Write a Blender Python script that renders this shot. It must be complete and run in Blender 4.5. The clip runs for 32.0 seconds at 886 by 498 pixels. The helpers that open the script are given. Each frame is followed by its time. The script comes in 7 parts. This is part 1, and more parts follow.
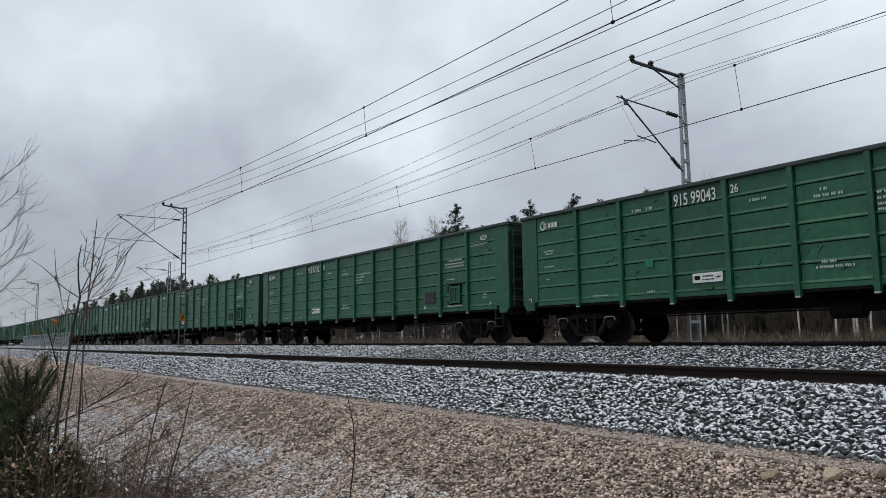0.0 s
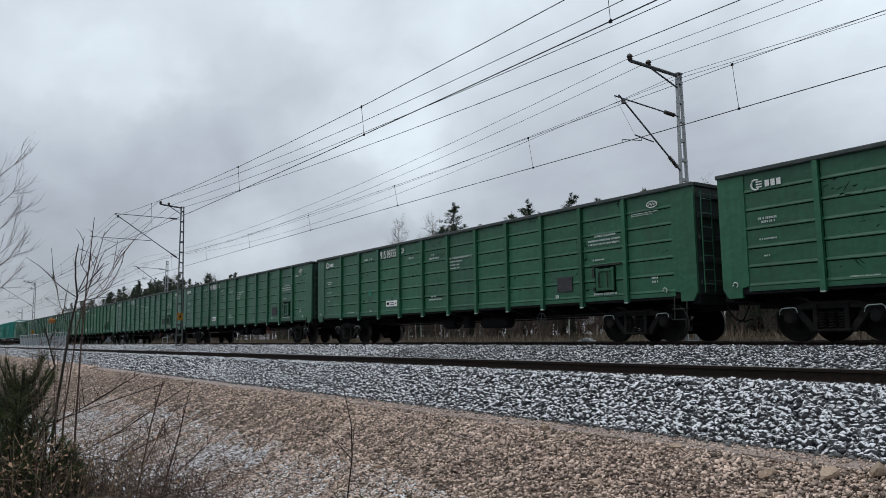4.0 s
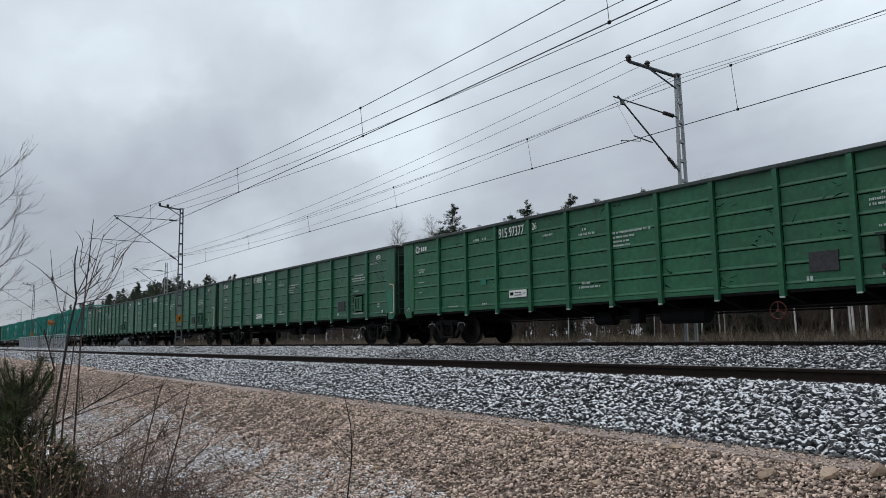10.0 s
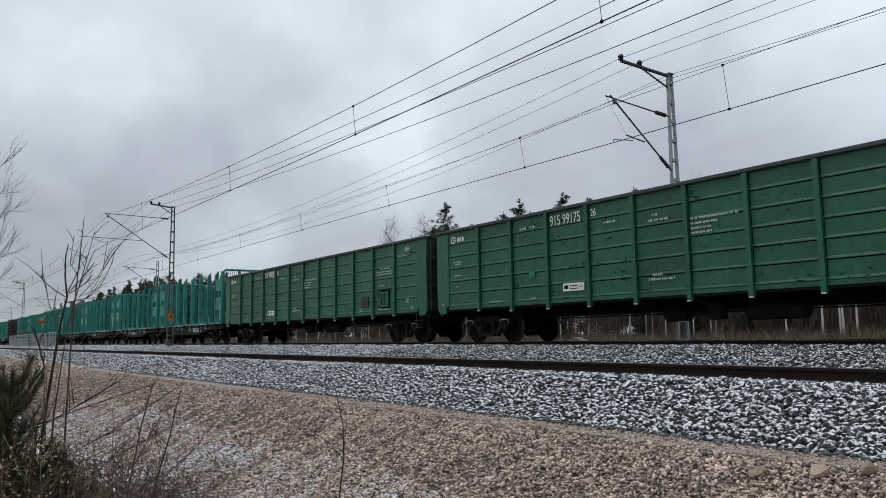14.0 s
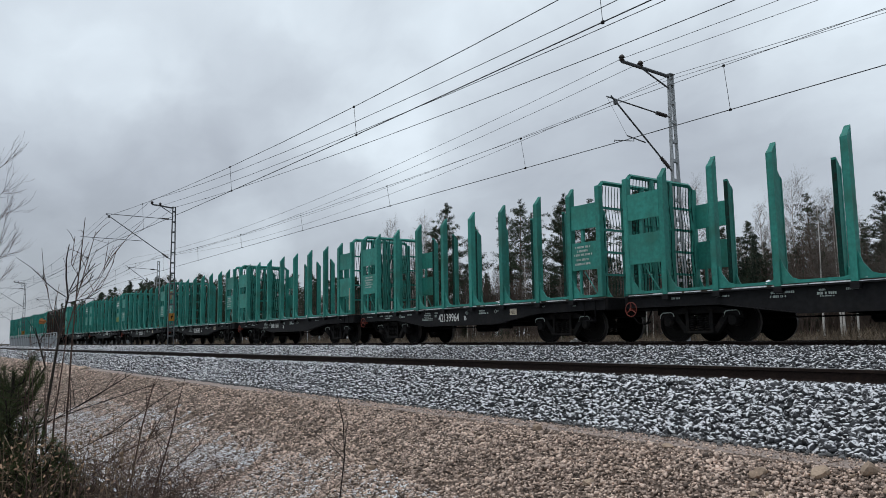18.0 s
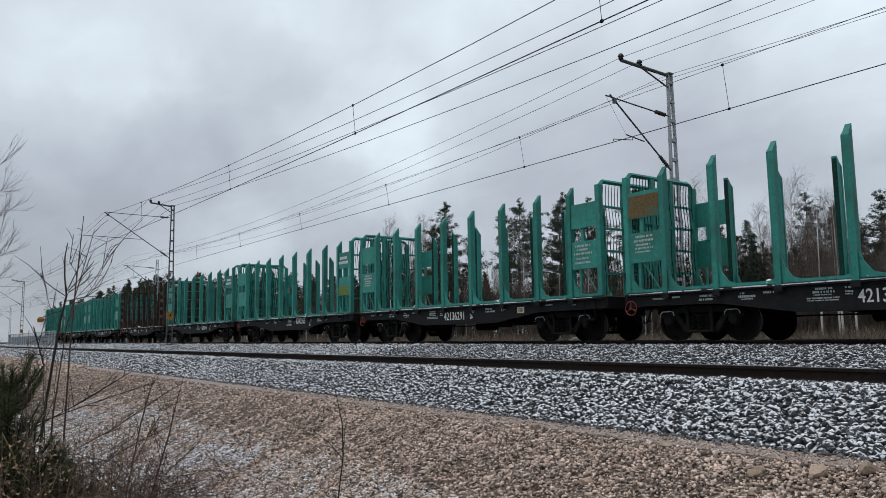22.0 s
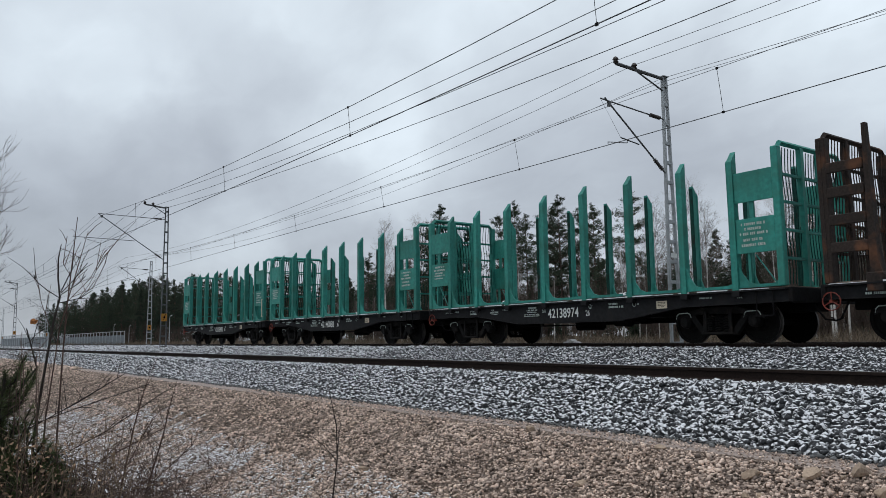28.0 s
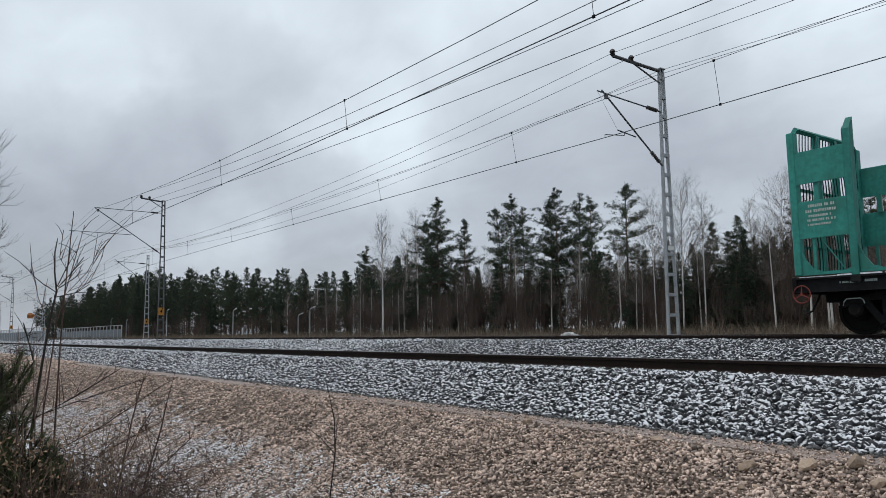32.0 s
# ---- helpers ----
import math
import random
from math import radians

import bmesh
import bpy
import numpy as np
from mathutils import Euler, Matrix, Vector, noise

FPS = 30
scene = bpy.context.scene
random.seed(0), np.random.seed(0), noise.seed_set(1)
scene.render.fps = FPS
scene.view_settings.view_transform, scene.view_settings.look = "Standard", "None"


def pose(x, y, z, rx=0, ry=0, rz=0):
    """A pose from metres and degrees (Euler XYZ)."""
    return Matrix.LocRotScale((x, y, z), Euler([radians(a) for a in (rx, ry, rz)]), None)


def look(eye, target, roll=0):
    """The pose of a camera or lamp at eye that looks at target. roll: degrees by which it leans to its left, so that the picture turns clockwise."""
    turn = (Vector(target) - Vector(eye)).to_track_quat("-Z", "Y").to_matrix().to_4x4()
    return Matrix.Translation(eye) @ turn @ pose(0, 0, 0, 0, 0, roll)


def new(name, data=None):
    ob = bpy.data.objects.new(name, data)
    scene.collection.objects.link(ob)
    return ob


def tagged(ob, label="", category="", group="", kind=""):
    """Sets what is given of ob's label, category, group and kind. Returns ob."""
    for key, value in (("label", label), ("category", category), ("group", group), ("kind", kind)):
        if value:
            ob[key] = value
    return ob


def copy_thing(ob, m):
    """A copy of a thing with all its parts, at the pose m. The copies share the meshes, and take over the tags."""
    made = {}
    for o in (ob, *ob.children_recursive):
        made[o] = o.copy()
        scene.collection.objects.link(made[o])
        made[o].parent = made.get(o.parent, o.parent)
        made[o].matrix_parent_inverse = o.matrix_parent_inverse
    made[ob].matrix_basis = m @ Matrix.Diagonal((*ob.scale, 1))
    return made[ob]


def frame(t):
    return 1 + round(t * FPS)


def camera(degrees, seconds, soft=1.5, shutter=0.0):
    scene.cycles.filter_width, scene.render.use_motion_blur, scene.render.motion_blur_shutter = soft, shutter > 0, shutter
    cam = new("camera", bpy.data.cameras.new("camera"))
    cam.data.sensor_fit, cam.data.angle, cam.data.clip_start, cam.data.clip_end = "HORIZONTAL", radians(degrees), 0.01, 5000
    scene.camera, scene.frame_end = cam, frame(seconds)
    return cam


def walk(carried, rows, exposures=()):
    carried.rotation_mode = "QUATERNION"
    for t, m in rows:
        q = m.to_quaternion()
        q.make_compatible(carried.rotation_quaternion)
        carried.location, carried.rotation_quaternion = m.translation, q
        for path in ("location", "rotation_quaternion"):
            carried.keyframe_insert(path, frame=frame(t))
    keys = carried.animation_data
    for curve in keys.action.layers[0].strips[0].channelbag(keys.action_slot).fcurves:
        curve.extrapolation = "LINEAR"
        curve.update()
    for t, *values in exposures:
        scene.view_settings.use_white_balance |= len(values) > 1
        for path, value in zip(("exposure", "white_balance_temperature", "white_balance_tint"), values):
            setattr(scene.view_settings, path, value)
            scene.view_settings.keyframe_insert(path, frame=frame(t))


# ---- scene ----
cam = camera(61.15, 32.0, soft=0.6)
EYE = Vector((0.0, 0.0, 0.215))


def aim(turn, tilt, lean):
    """The camera's pose: turn left of straight across the tracks, tilt up, lean."""
    a, b, c = radians(turn), radians(tilt), radians(lean)
    fwd = Vector((-math.sin(a) * math.cos(b), math.cos(a) * math.cos(b), math.sin(b)))
    right = Vector((math.cos(a), math.sin(a), 0))
    up = right.cross(fwd)
    r = right * math.cos(c) + up * math.sin(c)
    u = up * math.cos(c) - right * math.sin(c)
    m = Matrix((r, u, -fwd)).transposed().to_4x4()
    m.translation = EYE
    return m


AIM = [(0, 55.10, 6.75, -0.82), (0.5, 55.02, 6.66, -0.78), (1, 55.04, 6.81, -0.83), (1.5, 55.13, 6.96, -0.81), (2, 55.20, 7.12, -0.84), (2.5, 55.16, 6.95, -0.83), (3, 55.09, 6.86, -0.85), (3.5, 54.93, 6.65, -0.82), (5.5, 54.91, 6.86, -0.90), (6, 54.86, 6.79, -0.90), (6.5, 54.77, 6.70, -0.87), (7, 54.73, 6.86, -0.89), (7.5, 54.80, 6.78, -0.89), (8, 54.77, 6.79, -0.92), (8.5, 54.81, 6.79, -0.92), (9, 54.87, 6.81, -0.97), (9.5, 54.73, 6.70, -0.97), (10, 54.87, 6.77, -0.96), (10.5, 54.74, 6.66, -0.96), (11, 54.61, 6.68, -0.98), (11.5, 54.68, 6.81, -0.95), (12, 54.80, 6.85, -0.93), (12.5, 54.68, 6.98, -0.93), (13, 54.38, 6.74, -0.91), (13.5, 54.28, 6.56, -0.91), (14, 54.29, 6.66, -0.93), (14.5, 54.46, 6.74, -0.89), (16.5, 54.83, 6.53, -0.89), (17, 54.55, 6.31, -0.88), (17.5, 54.29, 6.48, -0.89), (18, 54.35, 6.70, -0.89), (18.5, 54.40, 6.85, -0.83), (19, 54.38, 6.72, -0.79), (19.5, 54.33, 6.74, -0.80), (20, 54.39, 6.61, -0.78), (20.5, 54.51, 6.79, -0.79), (21, 54.45, 6.79, -0.79), (21.5, 54.39, 6.65, -0.82), (22, 54.26, 6.60, -0.84), (22.5, 54.17, 6.68, -0.88), (23, 54.29, 6.66, -0.88), (23.5, 54.40, 6.76, -0.87), (24, 54.26, 6.78, -0.85), (24.5, 54.18, 6.61, -0.84), (25, 54.10, 6.65, -0.88), (25.5, 54.14, 6.75, -0.86), (27.5, 53.92, 6.75, -0.80), (28, 53.86, 6.77, -0.76), (28.5, 53.71, 6.64, -0.75), (29, 53.63, 6.58, -0.78), (29.5, 53.61, 6.57, -0.78), (30, 53.65, 6.62, -0.82), (30.5, 53.67, 6.42, -0.87), (31, 53.84, 6.30, -0.87), (31.5, 53.73, 6.24, -0.92), (32, 53.65, 6.24, -0.94)]
walk(cam, [(t, aim(a, b, c)) for t, a, b, c in AIM])

# ---- world, sun ----
world = bpy.data.worlds.new("overcast")
scene.world = world
world.use_nodes = True
wt = world.node_tree
wt.nodes.clear()


def wn(kind, **kw):
    n = wt.nodes.new(kind)
    for k, v in kw.items():
        n.inputs[k].default_value = v
    return n


w_out = wt.nodes.new("ShaderNodeOutputWorld")
w_bg = wn("ShaderNodeBackground", Strength=1.0)
w_sky = wt.nodes.new("ShaderNodeTexSky")
w_sky.sky_type, w_sky.sun_disc = "NISHITA", False
w_sky.sun_elevation, w_sky.sun_rotation = radians(64), radians(205)
w_tc = wt.nodes.new("ShaderNodeTexCoord")


def w_math(op, a, b=None, c=None):
    """A maths node; its inputs are sockets or numbers."""
    n = wt.nodes.new("ShaderNodeMath")
    n.operation = op
    for i, v in enumerate((a, b, c)):
        if isinstance(v, (int, float)):
            n.inputs[i].default_value = v
        elif v is not None:
            wt.links.new(v, n.inputs[i])
    return n.outputs[0]


def w_vec(op, a, b):
    n = wt.nodes.new("ShaderNodeVectorMath")
    n.operation = op
    for i, v in enumerate((a, b)):
        if isinstance(v, tuple):
            n.inputs[i].default_value = v
        elif v is not None:
            wt.links.new(v, n.inputs[i])
    return n


# the way to the sky, stirred a little so that cloud edges are ragged
w_stir = wn("ShaderNodeTexNoise", Scale=5.0, Detail=5.0, Roughness=0.55)
wt.links.new(w_tc.outputs["Generated"], w_stir.inputs["Vector"])
w_off = w_vec("SUBTRACT", w_stir.outputs["Color"], (0.5, 0.5, 0.5))
w_off2 = w_vec("MULTIPLY", w_off.outputs[0], (0.20, 0.20, 0.13))
w_way = w_vec("NORMALIZE", w_vec("ADD", w_tc.outputs["Generated"], w_off2.outputs[0]).outputs[0], None).outputs[0]
w_sep = wt.nodes.new("ShaderNodeSeparateXYZ")
wt.links.new(w_way, w_sep.inputs[0])
w_up = w_math("ABSOLUTE", w_sep.outputs[2])
# the cloud deck brightens upward; grey 0.5 is the mean, in stops
w_ramp = wt.nodes.new("ShaderNodeValToRGB")
w_el = w_ramp.color_ramp.elements
w_el[0].position, w_el[0].color = 0.0, (0.30, 0.30, 0.30, 1)
w_el[1].position, w_el[1].color = 1.0, (0.60, 0.60, 0.60, 1)
for at, v in ((0.07, 0.40), (0.13, 0.49), (0.175, 0.50), (0.225, 0.60), (0.275, 0.72), (0.33, 0.84), (0.40, 0.88), (0.47, 0.84), (0.58, 0.64)):
    w_el.new(at).color = (v, v, v, 1)
wt.links.new(w_up, w_ramp.inputs[0])
w_stops = w_math("SUBTRACT", w_ramp.outputs[0], 0.5)
# banks and thin places of the deck: turn left, elevation, half width in degrees, stops
BANKS = [(42.0, 17.6, 9.5, -0.20), (33.0, 15.6, 8.0, -0.12), (68.5, 16.6, 6.0, -0.16), (61.0, 14.2, 5.5, 0.19), (57.0, 13.2, 4.5, 0.11), (80.0, 15.0, 7.5, 0.12), (83.5, 8.2, 7.5, -0.30), (75.5, 10.5, 5.0, -0.14),
         (73.7, 13.4, 3.5, -0.12), (67.5, 21.0, 9.0, 0.03), (45.5, 24.0, 11.0, 0.10), (31.0, 22.0, 10.0, 0.08), (61.5, 7.2, 6.0, -0.12), (25.0, 17.6, 7.0, 0.10), (70.0, 8.0, 3.5, 0.12), (50.0, 10.0, 7.0, -0.06)]
for turn, rise, wide, stops in BANKS:
    a, b = radians(turn), radians(rise)
    w_dot = w_vec("DOT_PRODUCT", w_way, (-math.sin(a) * math.cos(b), math.cos(a) * math.cos(b), math.sin(b)))
    w_mr = wt.nodes.new("ShaderNodeMapRange")
    w_mr.interpolation_type = "SMOOTHSTEP"
    w_mr.inputs["From Min"].default_value, w_mr.inputs["From Max"].default_value = math.cos(radians(wide * 1.25)), 1.0
    wt.links.new(w_dot.outputs["Value"], w_mr.inputs["Value"])
    w_stops = w_math("MULTIPLY_ADD", w_mr.outputs[0], stops * 1.5, w_stops)
# wisps, drawn out toward the horizon
w_div = w_vec("DIVIDE", w_tc.outputs["Generated"], None)
wt.links.new(w_math("ADD", w_up, 0.22), w_div.inputs[1])
w_map = wn("ShaderNodeMapping", Location=(3.1, 1.4, 0.0), Rotation=(0, 0, radians(35)), Scale=(0.85, 1.25, 1.0))
wt.links.new(w_div.outputs[0], w_map.inputs[0])
for scale, much in ((1.8, 0.45), (4.2, 0.42)):
    w_n = wn("ShaderNodeTexNoise", Scale=scale, Detail=5.0, Roughness=0.5, Distortion=0.4)
    wt.links.new(w_map.outputs[0], w_n.inputs["Vector"])
    w_stops = w_math("MULTIPLY_ADD", w_math("SUBTRACT", w_n.outputs["Fac"], 0.5), much, w_stops)
w_light = w_math("MULTIPLY", w_math("POWER", 2.0, w_stops), 0.545)
# thin places are a little bluer than the thick grey banks
w_tint = wt.nodes.new("ShaderNodeMix")
w_tint.data_type = "RGBA"
w_tint.inputs["A"].default_value, w_tint.inputs["B"].default_value = (0.915, 1.0, 1.125, 1), (0.900, 1.0, 1.085, 1)
w_tf = wt.nodes.new("ShaderNodeMapRange")
w_tf.inputs["From Min"].default_value, w_tf.inputs["From Max"].default_value = -0.3, 0.5
wt.links.new(w_stops, w_tf.inputs["Value"])
wt.links.new(w_tf.outputs[0], w_tint.inputs["Factor"])
w_low = w_vec("SCALE", w_tint.outputs["Result"], None)
wt.links.new(w_light, w_low.inputs["Scale"])
w_blend = wt.nodes.new("ShaderNodeMix")
w_blend.data_type, w_blend.blend_type = "RGBA", "ADD"
w_blend.inputs["Factor"].default_value = 0.010
wt.links.new(w_low.outputs[0], w_blend.inputs["A"])
wt.links.new(w_sky.outputs[0], w_blend.inputs["B"])
wt.links.new(w_blend.outputs["Result"], w_bg.inputs["Color"])
wt.links.new(w_bg.outputs[0], w_out.inputs[0])

sun_data = bpy.data.lights.new("sun", "SUN")
sun_data.energy, sun_data.angle, sun_data.color = 1.15, radians(40), (1.0, 0.97, 0.93)
sun = new("sun", sun_data)
sun.matrix_world = look((-12, -16, 60), (0, 10, 0))
scene.view_settings.exposure = 0.0


# ---- materials ----
def material(name, base, rough=0.7, metal=0.0, var=0.25, scale=6.0, fine=60.0, bump=0.15, second=None, amount=0.45,
             island=0.0, per_object=0.0, stretch=(1, 1, 1), spec=0.35, wave=0.0, streak=0.0):
    """Paint, stone, bark and so on: a base colour with grain at two scales, patches of a second colour and fine relief."""
    m = bpy.data.materials.new(name)
    m.use_nodes = True
    nt = m.node_tree
    b = nt.nodes["Principled BSDF"]
    b.inputs["Roughness"].default_value, b.inputs["Metallic"].default_value = rough, metal
    b.inputs["Specular IOR Level"].default_value = spec
    tc = nt.nodes.new("ShaderNodeTexCoord")
    mp = nt.nodes.new("ShaderNodeMapping")
    mp.inputs["Scale"].default_value = stretch
    nt.links.new(tc.outputs["Object"], mp.inputs[0])
    big = nt.nodes.new("ShaderNodeTexNoise")
    big.inputs["Scale"].default_value, big.inputs["Detail"].default_value = scale, 4
    small = nt.nodes.new("ShaderNodeTexNoise")
    small.inputs["Scale"].default_value, small.inputs["Detail"].default_value = fine, 3
    for n in (big, small):
        nt.links.new(mp.outputs[0], n.inputs["Vector"])
    ramp = nt.nodes.new("ShaderNodeValToRGB")
    lo, hi = [c * (1 - var) for c in base], [min(1, c * (1 + var)) for c in base]
    ramp.color_ramp.elements[0].position, ramp.color_ramp.elements[0].color = 0.3, (*lo, 1)
    ramp.color_ramp.elements[1].position, ramp.color_ramp.elements[1].color = 0.7, (*hi, 1)
    nt.links.new(small.outputs["Fac"], ramp.inputs[0])
    col = ramp.outputs[0]
    if second:
        r2 = nt.nodes.new("ShaderNodeValToRGB")
        r2.color_ramp.elements[0].position = 1.0 - amount - 0.08
        r2.color_ramp.elements[1].position = 1.0 - amount + 0.12
        nt.links.new(big.outputs["Fac"], r2.inputs[0])
        mx = nt.nodes.new("ShaderNodeMix")
        mx.data_type = "RGBA"
        nt.links.new(r2.outputs[0], mx.inputs["Factor"])
        nt.links.new(col, mx.inputs["A"])
        mx.inputs["B"].default_value = (*second, 1)
        col = mx.outputs["Result"]
    if streak:
        run = nt.nodes.new("ShaderNodeMapping")
        run.inputs["Scale"].default_value = (9.0, 9.0, 0.7)
        nt.links.new(tc.outputs["Object"], run.inputs[0])
        dirt = nt.nodes.new("ShaderNodeTexNoise")
        dirt.inputs["Scale"].default_value, dirt.inputs["Detail"].default_value = 1.0, 6
        nt.links.new(run.outputs[0], dirt.inputs["Vector"])
        grime = nt.nodes.new("ShaderNodeMapRange")
        grime.inputs["From Min"].default_value, grime.inputs["From Max"].default_value = 0.35, 0.65
        grime.inputs["To Min"].default_value, grime.inputs["To Max"].default_value = 1 - streak, 1 + streak
        nt.links.new(dirt.outputs["Fac"], grime.inputs["Value"])
        run2 = nt.nodes.new("ShaderNodeVectorMath")
        run2.operation = "SCALE"
        nt.links.new(col, run2.inputs[0])
        nt.links.new(grime.outputs[0], run2.inputs["Scale"])
        col = run2.outputs[0]
    for share, source in ((island, "geo"), (per_object, "obj")):
        if share:
            if source == "geo":
                rnd = nt.nodes.new("ShaderNodeNewGeometry").outputs["Random Per Island"]
            else:
                rnd = nt.nodes.new("ShaderNodeObjectInfo").outputs["Random"]
            mr = nt.nodes.new("ShaderNodeMapRange")
            mr.inputs["To Min"].default_value, mr.inputs["To Max"].default_value = 1 - share, 1 + share
            nt.links.new(rnd, mr.inputs["Value"])
            sc = nt.nodes.new("ShaderNodeVectorMath")
            sc.operation = "SCALE"
            nt.links.new(col, sc.inputs[0])
            nt.links.new(mr.outputs[0], sc.inputs["Scale"])
            col = sc.outputs[0]
    nt.links.new(col, b.inputs["Base Color"])
    if bump:
        bp = nt.nodes.new("ShaderNodeBump")
        bp.inputs["Strength"].default_value, bp.inputs["Distance"].default_value = bump, 0.02
        nt.links.new(small.outputs["Fac"], bp.inputs["Height"])
        nt.links.new(bp.outputs[0], b.inputs["Normal"])
        if wave:
            dent = nt.nodes.new("ShaderNodeTexNoise")
            dent.inputs["Scale"].default_value, dent.inputs["Detail"].default_value = 3.2, 2
            nt.links.new(tc.outputs["Object"], dent.inputs["Vector"])
            b2 = nt.nodes.new("ShaderNodeBump")
            b2.inputs["Strength"].default_value, b2.inputs["Distance"].default_value = 1.0, wave
            nt.links.new(dent.outputs["Fac"], b2.inputs["Height"])
            nt.links.new(b2.outputs[0], bp.inputs["Normal"])
    return m


def with_snow(m, low=0.35, high=0.75, patch=9.0, snow=(0.80, 0.82, 0.85), need=0.5, soft=0.08, stretch=(1, 1, 1)):
    """Snow lying on the upward faces, in patches."""
    nt = m.node_tree
    b = nt.nodes["Principled BSDF"]
    old = b.inputs["Base Color"].links[0].from_socket
    geo = nt.nodes.new("ShaderNodeNewGeometry")
    sep = nt.nodes.new("ShaderNodeSeparateXYZ")
    nt.links.new(geo.outputs["True Normal"], sep.inputs[0])
    up = nt.nodes.new("ShaderNodeMapRange")
    up.inputs["From Min"].default_value, up.inputs["From Max"].default_value = low, high
    nt.links.new(sep.outputs[2], up.inputs["Value"])
    no = nt.nodes.new("ShaderNodeTexNoise")
    no.inputs["Scale"].default_value, no.inputs["Detail"].default_value = patch, 5
    mp = nt.nodes.new("ShaderNodeMapping")
    mp.inputs["Scale"].default_value = stretch
    nt.links.new(geo.outputs["Position"], mp.inputs[0])
    nt.links.new(mp.outputs[0], no.inputs["Vector"])
    nr = nt.nodes.new("ShaderNodeMapRange")
    nr.inputs["From Min"].default_value, nr.inputs["From Max"].default_value = need - soft, need + soft
    nt.links.new(no.outputs["Fac"], nr.inputs["Value"])
    mul = nt.nodes.new("ShaderNodeMath")
    mul.operation = "MULTIPLY"
    nt.links.new(up.outputs[0], mul.inputs[0])
    nt.links.new(nr.outputs[0], mul.inputs[1])
    mx = nt.nodes.new("ShaderNodeMix")
    mx.data_type = "RGBA"
    nt.links.new(mul.outputs[0], mx.inputs["Factor"])
    nt.links.new(old, mx.inputs["A"])
    mx.inputs["B"].default_value = (*snow, 1)
    nt.links.new(mx.outputs["Result"], b.inputs["Base Color"])
    return m


def edged(m, lower, upper):
    """The soil of a strip that runs along x, going over raggedly into its neighbours; each side is (y, colour)."""
    nt = m.node_tree
    b = nt.nodes["Principled BSDF"]
    geo = nt.nodes.new("ShaderNodeNewGeometry")
    sep = nt.nodes.new("ShaderNodeSeparateXYZ")
    nt.links.new(geo.outputs["Position"], sep.inputs[0])
    rag = nt.nodes.new("ShaderNodeTexNoise")
    rag.inputs["Scale"].default_value, rag.inputs["Detail"].default_value = 2.2, 8
    nt.links.new(geo.outputs["Position"], rag.inputs["Vector"])
    at = nt.nodes.new("ShaderNodeMath")
    at.operation = "MULTIPLY_ADD"
    at.inputs[1].default_value = 2.4
    nt.links.new(rag.outputs["Fac"], at.inputs[0])
    nt.links.new(sep.outputs[1], at.inputs[2])
    for (y, colour), k in ((lower, -1), (upper, 1)):
        step = nt.nodes.new("ShaderNodeMapRange")
        step.inputs["From Min"].default_value, step.inputs["From Max"].default_value = y + 1.2 - k * 0.12, y + 1.2 + k * 0.12
        nt.links.new(at.outputs[0], step.inputs["Value"])
        mx = nt.nodes.new("ShaderNodeMix")
        mx.data_type = "RGBA"
        nt.links.new(step.outputs[0], mx.inputs["Factor"])
        nt.links.new(b.inputs["Base Color"].links[0].from_socket, mx.inputs["A"])
        mx.inputs["B"].default_value = (*colour, 1)
        nt.links.new(mx.outputs["Result"], b.inputs["Base Color"])
    return m


def plain(name, base, rough=0.6, metal=0.0):
    return material(name, base, rough, metal, var=0.12, fine=25, bump=0.05)


GREEN = material("wagon_green_paint", (0.0130, 0.085, 0.043), 0.45, var=0.12, scale=1.3, fine=9, bump=0.06,
                 second=(0.0125, 0.068, 0.037), amount=0.42, per_object=0.16, spec=0.42, wave=0.022, streak=0.09)
GREEN_FRESH = material("fresher_wagon_green_paint", (0.0150, 0.096, 0.046), 0.5, var=0.20, scale=1.3, fine=9, bump=0.06,
                       second=(0.017, 0.080, 0.041), amount=0.42, per_object=0.12, spec=0.38, wave=0.022, streak=0.07)
# Much darker green for the end walls, end rails and small fittings.
GREEN_DARK = material("near_black_green_paint", (0.014, 0.024, 0.020), 0.7, var=0.3, scale=3, fine=14, bump=0.1,
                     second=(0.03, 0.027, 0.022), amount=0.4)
RIM_GREY = material("worn_grey_green_rim_paint", (0.034, 0.046, 0.043), 0.6, var=0.3, scale=3, fine=14, bump=0.1,
                    second=(0.055, 0.060, 0.060), amount=0.42, spec=0.4)
TEAL = material("stake_teal_paint", (0.026, 0.204, 0.168), 0.55, var=0.16, scale=1.6, fine=11, bump=0.06,
                second=(0.026, 0.150, 0.118), amount=0.42, per_object=0.15, spec=0.3, wave=0.02, streak=0.08)
TEAL_PATCH = plain("teal_touch_up_paint", (0.015, 0.150, 0.095))
# Shade inside the wagon is put into this darker teal, along with dirt.
TEAL_SHADED_DIRTY = material("dirty_shaded_teal_steel", (0.009, 0.044, 0.037), 0.85, var=0.4, scale=5, fine=22, bump=0.15, second=(0.016, 0.020, 0.017), amount=0.42, spec=0.1)
RUSTY = material("rusted_steel", (0.022, 0.015, 0.012), 0.85, var=0.45, scale=2.4, fine=22, bump=0.3,
                 second=(0.105, 0.044, 0.021), amount=0.40, per_object=0.3)
BLACK = material("black_underframe_steel", (0.0075, 0.0076, 0.0082), 0.85, var=0.4, scale=3, fine=16, bump=0.2,
                 second=(0.012, 0.010, 0.009), amount=0.38, spec=0.12)
